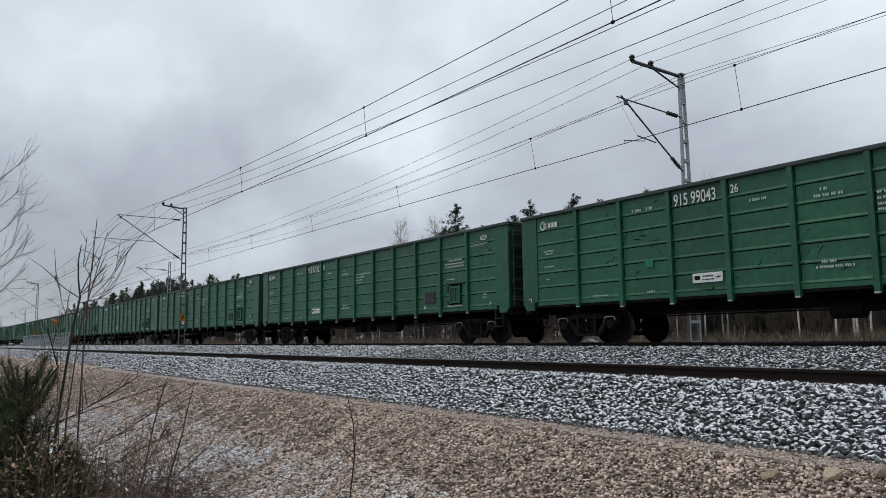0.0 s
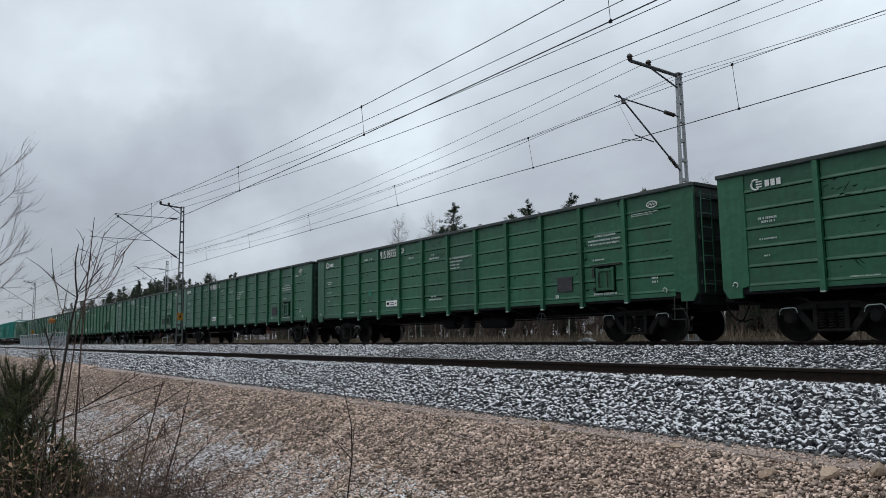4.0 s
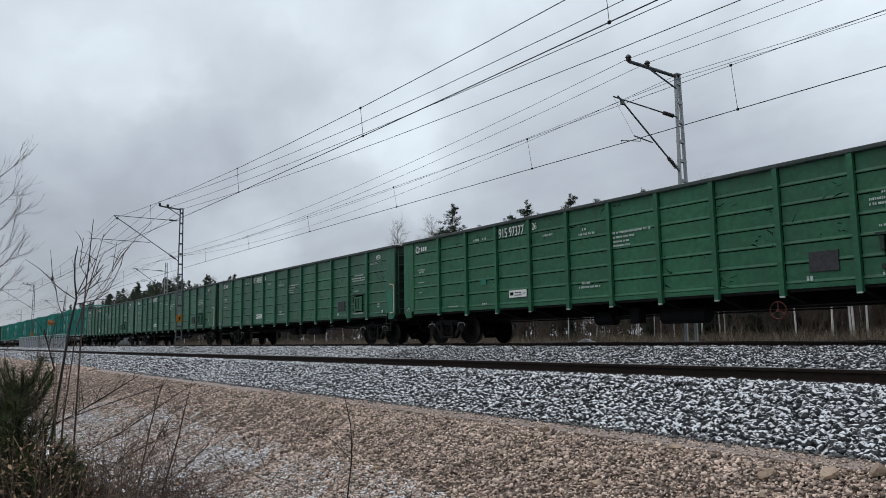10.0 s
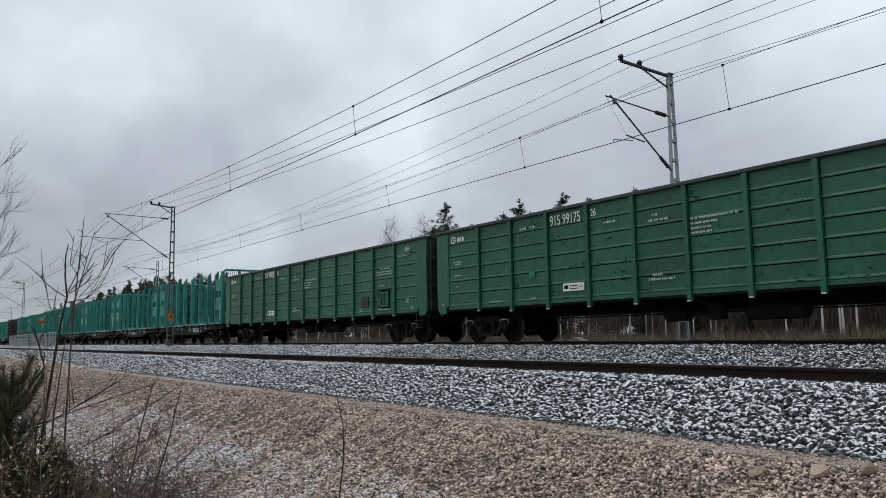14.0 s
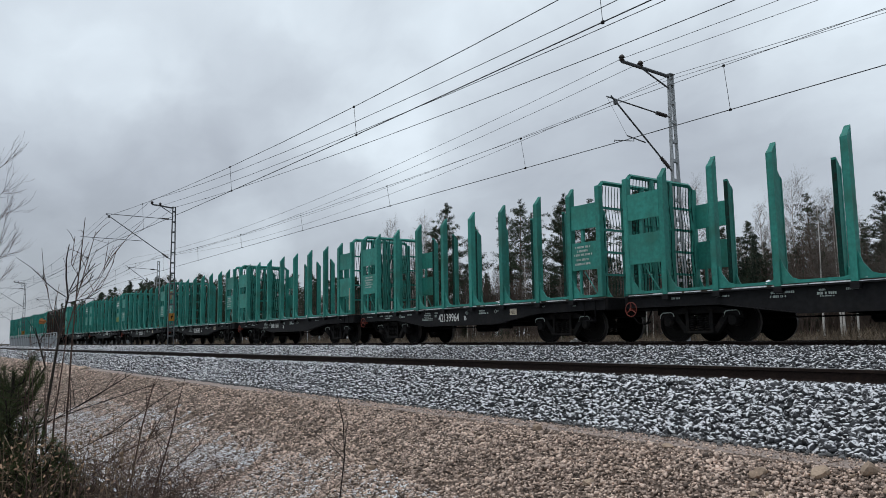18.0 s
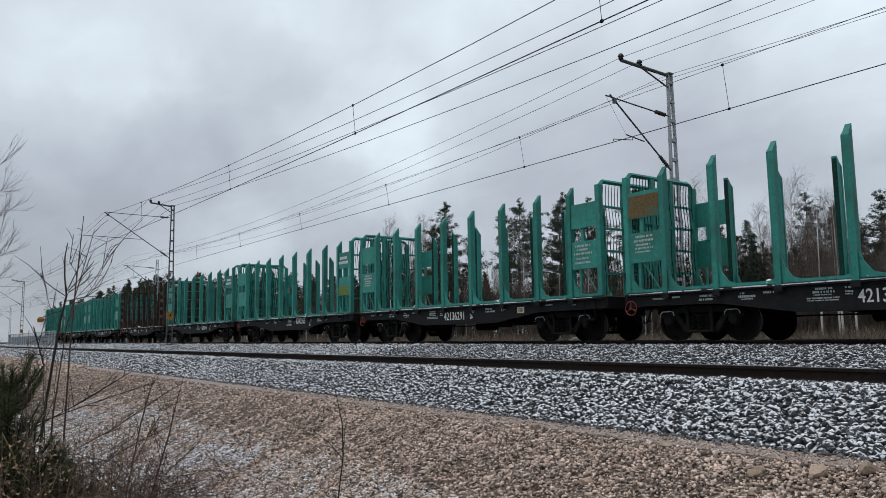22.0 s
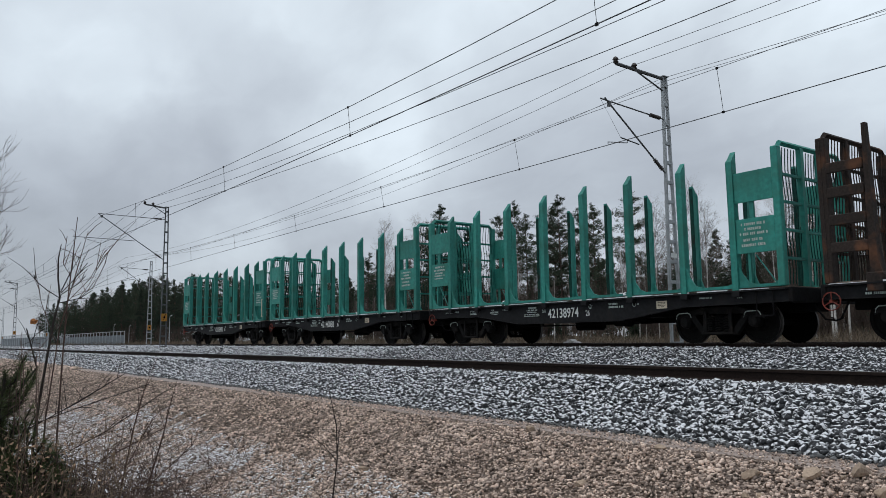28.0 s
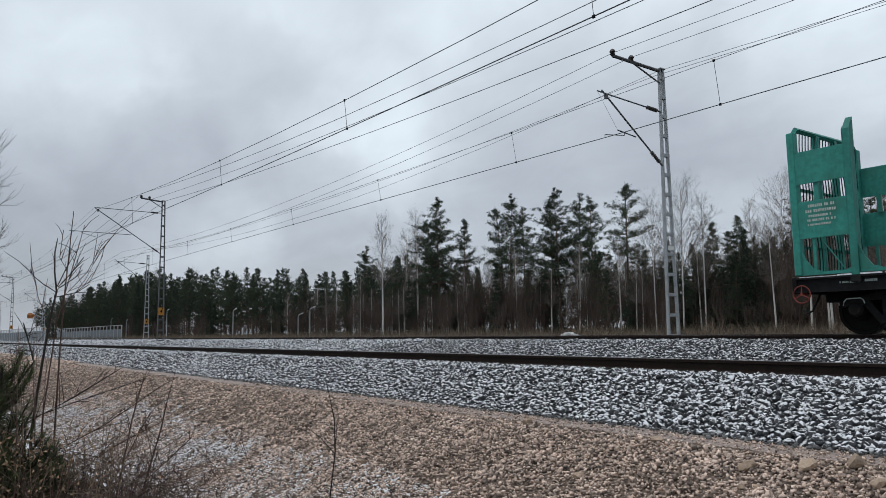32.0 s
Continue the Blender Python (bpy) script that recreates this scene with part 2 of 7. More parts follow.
BOGIE = material("grimy_cast_steel", (0.0056, 0.0054, 0.0052), 0.75, var=0.4, scale=5, fine=22, bump=0.25, second=(0.017, 0.014, 0.012), amount=0.40, spec=0.15)
SILL = material("black_sill_paint", (0.0105, 0.0107, 0.0118), 0.7, var=0.3, scale=2, fine=10, bump=0.1,
                second=(0.018, 0.0165, 0.016), amount=0.34, spec=0.16)
WHEEL = material("wheel_steel", (0.0050, 0.0046, 0.0042), 0.8, 0.0, var=0.35, scale=6, fine=30, bump=0.2, spec=0.10)
TREAD = material("polished_wheel_tread", (0.075, 0.070, 0.066), 0.45, 0.7, var=0.2, bump=0.05)
RUST_DARK = material("dark_rust_panel", (0.034, 0.033, 0.037), 0.8, var=0.3, scale=5, fine=18, bump=0.2)
WHITE = material("white_lettering_paint", (0.62, 0.64, 0.62), 0.6, var=0.22, fine=30, bump=0.02)
GREY_WHITE = material("faded_white_lettering_paint", (0.36, 0.42, 0.39), 0.6, var=0.35, fine=40, bump=0.02)
CREAM = material("cream_plate_paint", (0.55, 0.48, 0.36), 0.6, var=0.15, fine=30, bump=0.02)
OLIVE = material("olive_panel_paint", (0.105, 0.160, 0.034), 0.6, var=0.2, scale=3, fine=12, bump=0.05)
OCHRE = material("ochre_stained_paint", (0.115, 0.075, 0.026), 0.7, var=0.3, scale=2.2, fine=14, bump=0.08, second=(0.03, 0.12, 0.085), amount=0.44)
ORANGE_RED = material("red_handwheel_paint", (0.17, 0.030, 0.018), 0.55, var=0.3, fine=30, bump=0.05)
RUST_RED = material("rust_red_wheel_paint", (0.085, 0.022, 0.016), 0.7, var=0.35, fine=30, bump=0.1)
YELLOW = material("yellow_paint", (0.34, 0.150, 0.018), 0.5, var=0.15, fine=30, bump=0.03)
GALV = material("galvanised_steel", (0.30, 0.32, 0.33), 0.5, 0.35, var=0.18, scale=3, fine=22, bump=0.06,
                second=(0.22, 0.23, 0.24), amount=0.4)
GALV_DARK = material("weathered_mast_steel", (0.085, 0.090, 0.095), 0.6, 0.2, var=0.25, scale=4, fine=26, bump=0.08)
INSUL = material("brown_porcelain", (0.035, 0.028, 0.026), 0.3, var=0.2, bump=0.02)
WIRE = plain("copper_wire_tarnished", (0.060, 0.064, 0.070), 0.6, 0.3)
RAIL = material("rail_rust", (0.015, 0.010, 0.0085), 0.9, var=0.35, scale=7, fine=40, bump=0.2, second=(0.024, 0.016, 0.012), amount=0.35, spec=0.15)
RAIL_HEAD = material("rail_running_surface", (0.16, 0.15, 0.145), 0.4, 0.7, var=0.2, bump=0.04)
BALLAST_BED = with_snow(material("ballast_bed_granite", (0.018, 0.020, 0.023), 0.9, var=0.6, scale=14, fine=22, bump=0.9), 0.2, 0.6, 16, need=0.535, soft=0.05)
STONE = with_snow(material("granite_ballast_stone", (0.036, 0.038, 0.042), 0.85, var=0.3, scale=10, fine=50, bump=0.2, island=0.55, per_object=0.3), 0.31, 0.56, 16, need=0.478, soft=0.04, snow=(0.70, 0.72, 0.75))
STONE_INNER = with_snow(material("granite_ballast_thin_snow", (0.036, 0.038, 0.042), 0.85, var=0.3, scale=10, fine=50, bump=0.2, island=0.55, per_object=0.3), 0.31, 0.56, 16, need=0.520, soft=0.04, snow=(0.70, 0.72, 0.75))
STONE_BARE = material("granite_ballast_stone_bare", (0.130, 0.134, 0.136), 0.85, var=0.3, scale=10, fine=50, bump=0.2, island=0.5)
GRAVEL = material("tan_gravel_ground", (0.118, 0.088, 0.070), 0.95, var=0.80, scale=7, fine=26, bump=1.0, second=(0.21, 0.158, 0.128), amount=0.40)
PEBBLE = material("tan_gravel_pebble", (0.430, 0.335, 0.278), 0.9, var=0.42, scale=1.3, fine=60, bump=0.2, second=(0.50, 0.395, 0.332), amount=0.45, island=0.85)
PEBBLE_SNOW = with_snow(material("snowy_gravel_pebble", (0.45, 0.352, 0.298), 0.9, var=0.25, scale=3, fine=60, bump=0.2, second=(0.50, 0.43, 0.385), amount=0.40, island=0.50), 0.05, 0.50, 1.5, snow=(0.80, 0.82, 0.85), need=0.462, soft=0.05, stretch=(1.3, 0.45, 1))
PEBBLE_WHITE = with_snow(material("snow_covered_gravel", (0.40, 0.33, 0.29), 0.9, var=0.25, scale=3, fine=60, bump=0.2, island=0.4), 0.0, 0.35, 2.0, snow=(0.74, 0.76, 0.80), need=0.40, soft=0.10)
BERM = material("pale_fine_gravel", (0.31, 0.255, 0.228), 0.95, var=0.40, scale=2.5, fine=34, bump=0.7, second=(0.28, 0.24, 0.22), amount=0.42)
BOULDER = material("tan_field_stone", (0.36, 0.275, 0.205), 0.85, var=0.2, scale=9, fine=45, bump=0.25, per_object=0.25)
DITCH = edged(with_snow(material("ditch_soil", (0.10, 0.075, 0.058), 0.95, var=0.45, scale=2, fine=30, bump=0.7, second=(0.16, 0.12, 0.09), amount=0.4), 0.3, 0.7, 3.2, snow=(0.70, 0.72, 0.75), need=0.555, soft=0.07), (1.35, (0.042, 0.030, 0.021)), (3.75, (0.145, 0.108, 0.087)))
BANK = material("dark_leafy_soil", (0.030, 0.022, 0.016), 0.95, var=0.5, scale=4, fine=40, bump=0.8, second=(0.060, 0.040, 0.026), amount=0.4)
FIELD = material("dry_grass_soil", (0.040, 0.031, 0.023), 0.95, var=0.4, scale=0.5, fine=9, bump=0.5, second=(0.080, 0.062, 0.044), amount=0.4)
DRY_GRASS = material("dry_grass_blades", (0.130, 0.100, 0.070), 0.9, var=0.25, scale=3, fine=20, bump=0, island=0.45)
NEEDLES = material("pine_needles", (0.036, 0.053, 0.031), 0.8, var=0.3, scale=0.6, fine=5, bump=0, island=0.35, per_object=0.2)
SAPLING_NEEDLES = material("sapling_pine_needles", (0.056, 0.073, 0.026), 0.7, var=0.4, scale=3, fine=12, bump=0, island=0.4)
SPRUCE = material("spruce_needles", (0.028, 0.046, 0.029), 0.85, var=0.3, scale=0.6, fine=5, bump=0, island=0.35, per_object=0.2)
PINE_BARK = material("pine_bark", (0.075, 0.056, 0.046), 0.9, var=0.4, scale=2, fine=12, bump=0.3, stretch=(1, 1, 0.3), second=(0.14, 0.075, 0.045), amount=0.38)
BIRCH_BARK = material("birch_bark", (0.52, 0.50, 0.47), 0.8, var=0.2, scale=3, fine=10, bump=0.2, stretch=(1, 1, 2.5), second=(0.10, 0.09, 0.085), amount=0.36)
TWIG = material("bare_twigs", (0.150, 0.128, 0.112), 0.9, var=0.3, bump=0, island=0.3, per_object=0.2)
TWIG_RED = material("grey_brown_brush_twigs", (0.080, 0.052, 0.043), 0.9, var=0.3, bump=0, island=0.55)
THICKET = material("brown_thicket_twigs", (0.078, 0.058, 0.048), 0.9, var=0.3, bump=0, island=0.3, per_object=0.2)
# For paint scratches, and for shadow painted at posts, laps and hatch.
SCRATCH_SHADOW = material("dark_scratches_and_shadow", (0.003, 0.007, 0.005), 1.0, var=0.3, fine=40, bump=0, spec=0.0)
TWIG_PALE = material("pale_dry_twigs", (0.17, 0.125, 0.085), 0.9, var=0.3, bump=0, island=0.4)
DARK_TWIG = material("dark_wet_bark", (0.030, 0.024, 0.021), 0.8, var=0.3, bump=0.1)
ORANGE_LEAF = material("orange_brown_leaf", (0.34, 0.135, 0.045), 0.8, var=0.35, scale=60, fine=200, bump=0.1)
DEAD_LEAF = material("withered_leaves", (0.27, 0.180, 0.115), 0.85, var=0.35, bump=0.05, island=0.75)
FENCE_STEEL = material("grey_fence_panel", (0.13, 0.15, 0.165), 0.6, 0.2, var=0.15, scale=1, fine=8, bump=0.05)
FENCE_POST = plain("pale_fence_post", (0.34, 0.36, 0.37))
SNOW_HEAP = material("snowy_stone_heap", (0.62, 0.62, 0.62), 0.9, var=0.25, scale=6, fine=20, bump=0.4, second=(0.22, 0.20, 0.18), amount=0.42)
SNOW = material("dusting_of_snow", (0.72, 0.74, 0.77), 0.8, var=0.15, scale=8, fine=30, bump=0.3, second=(0.30, 0.30, 0.30), amount=0.40)
WOOD_DECK = material("grey_deck_planks", (0.14, 0.11, 0.085), 0.9, var=0.3, scale=4, fine=20, bump=0.3, second=(0.45, 0.45, 0.45), amount=0.36)


# ---- mesh builder ----
class Shape:
    """Collects vertices and faces of one part."""

    def __init__(self):
        self.v, self.f = [], []

    def add(self, verts, faces):
        n = len(self.v)
        self.v.extend(tuple(p) for p in verts)
        self.f.extend(tuple(i + n for i in q) for q in faces)
        return self

    def box(self, x0, x1, y0, y1, z0, z1, c=0.0):
        """A box, its twelve edges chamfered by c."""
        if c <= 0:
            v = [(x, y, z) for x in (x0, x1) for y in (y0, y1) for z in (z0, z1)]
            f = [(0, 1, 3, 2), (4, 6, 7, 5), (0, 4, 5, 1), (2, 3, 7, 6), (0, 2, 6, 4), (1, 5, 7, 3)]
            return self.add(v, f)
        bm = bmesh.new()
        bmesh.ops.create_cube(bm, size=1, matrix=Matrix.Translation(((x0 + x1) / 2, (y0 + y1) / 2, (z0 + z1) / 2)) @ Matrix.Diagonal((x1 - x0, y1 - y0, z1 - z0, 1)))
        bmesh.ops.bevel(bm, geom=bm.edges[:], offset=c, segments=1, affect="EDGES")
        bm.verts.index_update()
        self.add([p.co[:] for p in bm.verts], [[q.index for q in f.verts] for f in bm.faces])
        bm.free()
        return self

    def prism(self, outline, axis, a, b):
        """A flat outline of (u, v) drawn out along an axis from a to b. x: (y, z); y: (x, z); z: (x, y)."""
        n = len(outline)

        def place(u, v, w):
            return {"x": (w, u, v), "y": (u, w, v), "z": (u, v, w)}[axis]

        v = [place(p, q, a) for p, q in outline] + [place(p, q, b) for p, q in outline]
        f = [tuple(range(n))[::-1], tuple(range(n, 2 * n))]
        f += [(i, (i + 1) % n, n + (i + 1) % n, n + i) for i in range(n)]
        return self.add(v, f)

    def tube(self, path, radii, n=6, caps=True):
        path = [Vector(p) for p in path]
        if not hasattr(radii, "__len__"):
            radii = [radii] * len(path)
        rings = []
        for i, p in enumerate(path):
            d = path[min(i + 1, len(path) - 1)] - path[max(i - 1, 0)]
            d = d.normalized() if d.length > 1e-9 else Vector((0, 0, 1))
            s = d.cross(Vector((0, 0, 1)) if abs(d.z) < 0.9 else Vector((1, 0, 0))).normalized()
            t = d.cross(s)
            rings.append([p + (s * math.cos(k * math.tau / n) + t * math.sin(k * math.tau / n)) * radii[i] for k in range(n)])
        v = [q for r in rings for q in r]
        f = [(i * n + k, i * n + (k + 1) % n, (i + 1) * n + (k + 1) % n, (i + 1) * n + k) for i in range(len(path) - 1) for k in range(n)]
        if caps and n > 2:
            f += [tuple(range(n))[::-1], tuple(range((len(path) - 1) * n, len(path) * n))]
        return self.add(v, f)

    def disc(self, c, axis, profile, n=24):
        """A turned body about an axis through c; profile of (along, radius)."""
        c = Vector(c)
        ax = {"x": Vector((1, 0, 0)), "y": Vector((0, 1, 0)), "z": Vector((0, 0, 1))}[axis]
        s = {"x": Vector((0, 1, 0)), "y": Vector((0, 0, 1)), "z": Vector((1, 0, 0))}[axis]
        t = ax.cross(s)
        v = [c + ax * a + (s * math.cos(k * math.tau / n) + t * math.sin(k * math.tau / n)) * r for a, r in profile for k in range(n)]
        m = len(profile)
        f = [(i * n + k, i * n + (k + 1) % n, (i + 1) * n + (k + 1) % n, (i + 1) * n + k) for i in range(m - 1) for k in range(n)]
        f += [tuple(range(n))[::-1], tuple(range((m - 1) * n, m * n))]
        return self.add(v, f)

    def ring(self, c, axis, radius, thick, n=20, a0=0.0, a1=360.0):
        c = Vector(c)
        s, t = {"x": ((0, 1, 0), (0, 0, 1)), "y": ((1, 0, 0), (0, 0, 1)), "z": ((1, 0, 0), (0, 1, 0))}[axis]
        s, t = Vector(s), Vector(t)
        full = a1 - a0 >= 360
        pts = [c + (s * math.cos(radians(a0 + (a1 - a0) * k / n)) + t * math.sin(radians(a0 + (a1 - a0) * k / n))) * radius for k in range(n + 1)]
        return self.tube(pts, thick, 6, caps=not full)

    def mesh(self, name, smooth=False):
        me = bpy.data.meshes.new(name)
        me.from_pydata(self.v, [], self.f)
        if smooth:
            me.polygons.foreach_set("use_smooth", [True] * len(me.polygons))
        me.update()
        return me


def part(name, shape, mat, parent=None, label="", at=None, smooth=False):
    """One mesh object, under a thing or a part."""
    me = shape if isinstance(shape, bpy.types.Mesh) else shape.mesh(name, smooth)
    if not me.materials:
        me.materials.append(mat)
    ob = new(name, me)
    if parent is not None:
        ob.parent = parent
    if at is not None:
        ob.matrix_basis = at
    if label:
        ob["label"] = label
    return ob


def big_mesh(name, verts, faces, mat):
    """A mesh from arrays: verts (n, 3), faces (m, k)."""
    me = bpy.data.meshes.new(name)
    k = faces.shape[1]
    me.vertices.add(len(verts))
    me.vertices.foreach_set("co", np.ascontiguousarray(verts, dtype=np.float32).ravel())
    me.loops.add(faces.size)
    me.loops.foreach_set("vertex_index", np.ascontiguousarray(faces, dtype=np.int32).ravel())
    me.polygons.add(len(faces))
    me.polygons.foreach_set("loop_start", np.arange(0, faces.size, k, dtype=np.int32))
    me.update(calc_edges=True)
    me.materials.append(mat)
    return me


def lettering(text, height, squeeze=0.8):
    """A mesh of painted letters, facing -y, from x 0, baseline z 0, cap height as given."""
    cu = bpy.data.curves.new("lettering", "FONT")
    cu.body, cu.size, cu.extrude = text, height / 0.70, 0.0015
    cu.offset = 0.012 * height
    ob = bpy.data.objects.new("lettering", cu)
    scene.collection.objects.link(ob)
    bpy.context.view_layer.update()
    me = bpy.data.meshes.new_from_object(ob.evaluated_get(bpy.context.evaluated_depsgraph_get()))
    bpy.data.objects.remove(ob)
    bpy.data.curves.remove(cu)
    me.transform(Matrix.Rotation(radians(90), 4, "X") @ Matrix.Diagonal((squeeze, 1, 1, 1)))
    me.materials.clear()
    return me


def bars(rows, seed=1):
    """Unreadable writing: rows of (x, z, width, height) as broken bars, facing -y, 2 mm deep."""
    rnd = random.Random(seed)
    s = Shape()
    for x, z, w, h in rows:
        p = x
        while p < x + w - h * 0.4:
            q = min(p + h * rnd.uniform(0.45, 0.72), x + w)
            s.box(p, q, -0.002, 0.0, z, z + h)
            p = q + h * (0.22 if rnd.random() < 0.8 else 0.75)
    return s


# ---- ground ----
FAR_Y, NEAR_Y = 17.03, 10.20          # track centres
NEAR_Z, NEAR_CANT = -0.252, 0.075     # the near track lies lower and leans away
PROFILE = [(-60, -1.5), (-8, -1.45), (-1.5, -1.40), (0.4, -1.52), (1.2, -2.0), (2.2, -2.45), (3.6, -2.47), (4.4, -2.19), (5.2, -1.87),
           (6.4, -1.39), (7.0, -1.14), (7.3, -1.045), (7.8, -1.03), (9.0, -1.0), (12.0, -1.0), (19.0, -0.9), (20.6, -0.45), (22.0, -0.30), (30.0, -0.35), (60, -0.2), (120, 0.0), (400, 0.0), (2600, 0.0)]


def profile_z(y):
    return float(np.interp(y, [p[0] for p in PROFILE], [p[1] for p in PROFILE]))


def wobble(x, y, s):
    return noise.noise(Vector((x * s, y * s, 0.7)))


def bank_relief(x, y):
    """Humps of the gravel bank and the rills that run down it."""
    edge = max(0.0, min(1.0, (7.1 - y) / 0.8))
    return edge * (0.09 * wobble(x, y, 0.55) + 0.045 * wobble(x, y, 1.9) + 0.085 * noise.noise(Vector((x * 2.3 + 0.5 * y, y * 0.42, 4.1))) + 0.04 * noise.noise(Vector((x * 4.6 + y, y * 1.1, 9.2))))


def make_ground():
    xs = list(np.concatenate([[-2500, -1200, -600, -300, -200, -140], np.arange(-100, -40, 3.0), np.arange(-40, 12, 0.16), [16, 30, 60, 150, 500, 1500]]))
    ys = list(np.concatenate([[-2600, -800, -200, -60, -20, -8, -4], np.arange(-2, 7.4, 0.25), [7.3, 7.8, 9, 12, 16, 19, 20.6, 22, 26, 30, 40, 60, 90, 120, 250, 600, 2600]]))
    v = []
    for x in xs:
        for y in ys:
            near = 1.0 if -3 < y < 7.0 and -60 < x < 12 else 0.0
            z = profile_z(y) + near * bank_relief(x, y)
            if y > 22 and y < 120:
                z += 0.12 * wobble(x, y, 0.08)
            v.append((x, y, z))
    n = len(ys)
    f, mats = [], []
    for i in range(len(xs) - 1):
        for j in range(n - 1):
            f.append((i * n + j, (i + 1) * n + j, (i + 1) * n + j + 1, i * n + j + 1))
            yc = (ys[j] + ys[j + 1]) / 2 + 0.35 * wobble(xs[i], ys[j], 0.8)
            mats.append(4 if yc < 0.5 else 1 if yc < 4.5 else (3 if ys[j] > 7.0 and ys[j] < 8 else (0 if yc < 20 else 2)))
    me = bpy.data.meshes.new("ground")
    me.from_pydata(v, [], f)
    for m in (GRAVEL, DITCH, FIELD, BERM, BANK):
        me.materials.append(m)
    me.polygons.foreach_set("material_index", mats)
    me.polygons.foreach_set("use_smooth", [True] * len(f))
    return tagged(new("ground", me), "tan gravel bank falling to a snowy ditch, dry field beyond the railway", "ground", kind="structure")


make_ground()

X0, X1 = -420.0, 60.0


def make_bed():
    """The ballast of both tracks, as one bed."""
    out = [(7.55, -1.12), (7.72, -1.015), (8.70, -0.465), (9.2, -0.455), (9.5, -0.45), (10.0, -0.46), (11.2, -0.50), (11.9, -0.42), (13.2, -0.27), (14.6, -0.15), (15.6, -0.125),
           (16.3, -0.125), (17.8, -0.10), (18.8, -0.12), (20.2, -0.75), (20.2, -1.4)]
    s = Shape()
    xs = list(np.arange(X0, -60, 20.0)) + list(np.arange(-60, X1 + 0.1, 4.0))
    n = len(out)
    s.v = [(x, y, z) for x in xs for y, z in out]
    s.f = [(i * n + j, i * n + j + 1, (i + 1) * n + j + 1, (i + 1) * n + j) for i in range(len(xs) - 1) for j in range(n - 1)]
    me = s.mesh("ballast_bed")
    me.flip_normals()
    me.materials.append(BALLAST_BED)
    return tagged(new("ballast_bed", me), "grey crushed granite ballast dusted with snow under two tracks", "ballast", kind="structure")


bed = make_bed()


# ---- tracks ----
def rail_outline():
    h = [(0.075, 0.0), (0.075, 0.011), (0.02, 0.028), (0.009, 0.045), (0.009, 0.128), (0.0375, 0.142), (0.0375, 0.172), (0.030, 0.180)]
    return h + [(-a, b) for a, b in reversed(h)]


def make_track(name, y, z, cant, label):
    t = new(name)
    t.location = (0, y, z)
    tagged(t, label, "railway track", kind="structure")
    for side in (-1, 1):
        dz = 0.0 if side < 0 else -cant
        s = Shape().prism([(side * 0.797 + u, w - 0.18 + dz) for u, w in rail_outline()], "x", X0, X1)
        r = part("rail", s, RAIL, t)
        part("running_surface", Shape().box(X0, X1, side * 0.797 - 0.028, side * 0.797 + 0.028, dz - 0.001, dz + 0.002), RAIL_HEAD, r, "worn steel rail head")
        j = Shape()
        for k in range(14):
            x = -2.0 - k * 25.0
            for b in range(4):
                j.disc((x - 0.24 + b * 0.16, side * 0.797 - 0.03, dz - 0.09), "y", [(-0.02, 0.018), (0.02, 0.018)], 6)
            j.box(x - 0.4, x + 0.4, side * 0.797 - 0.028, side * 0.797 - 0.009, dz - 0.135, dz - 0.055)
        part("fishplate", j, RAIL, r, "bolted rusty joint plates")
    return t


make_track("track_1", NEAR_Y, NEAR_Z, NEAR_CANT, "empty broad-gauge track with rusty rails in snowy ballast")
make_track("track_2", FAR_Y, 0.0, 0.0, "broad-gauge track with rusty rails carrying the freight train")


# ---- overhead line ----
def channel(shape, sgn, h, w0, w1, d):
    """One of the two tapering channels of a mast; the wide side runs along y."""
    shape.add([(a, sgn * w / 2 + b, z) for z, w in ((0, w0), (h, w1)) for a, b in ((-d / 2, -0.03), (d / 2, -0.03), (d / 2, 0.03), (-d / 2, 0.03))],
              [(0, 1, 5, 4), (1, 2, 6, 5), (2, 3, 7, 6), (3, 0, 4, 7), (4, 5, 6, 7), (3, 2, 1, 0)])


def crossarm(m, y, g, at, tip):
    """The beam on a mast's top, with two insulators and a strut."""
    b = part("top_beam", Shape().tube([at(y - 0.05, g["top"] - 0.06), at(*tip)], 0.055, 6), GALV_DARK, m)
    mid = at(y - 0.05, g["top"] - 0.06).lerp(at(*tip), 0.62)
    part("strut", Shape().tube([at(y - 0.08, g["top"] - 0.48), mid], 0.028, 6), GALV_DARK, m)
    for f in (1.0, 0.62):
        q = at(y - 0.05, g["top"] - 0.06).lerp(at(*tip), f)
        part("insulator", Shape().disc(q, "z", [(0, 0.05), (0.05, 0.09), (0.08, 0.06), (0.13, 0.10), (0.19, 0.07), (0.22, 0.03)], 10), INSUL, b)


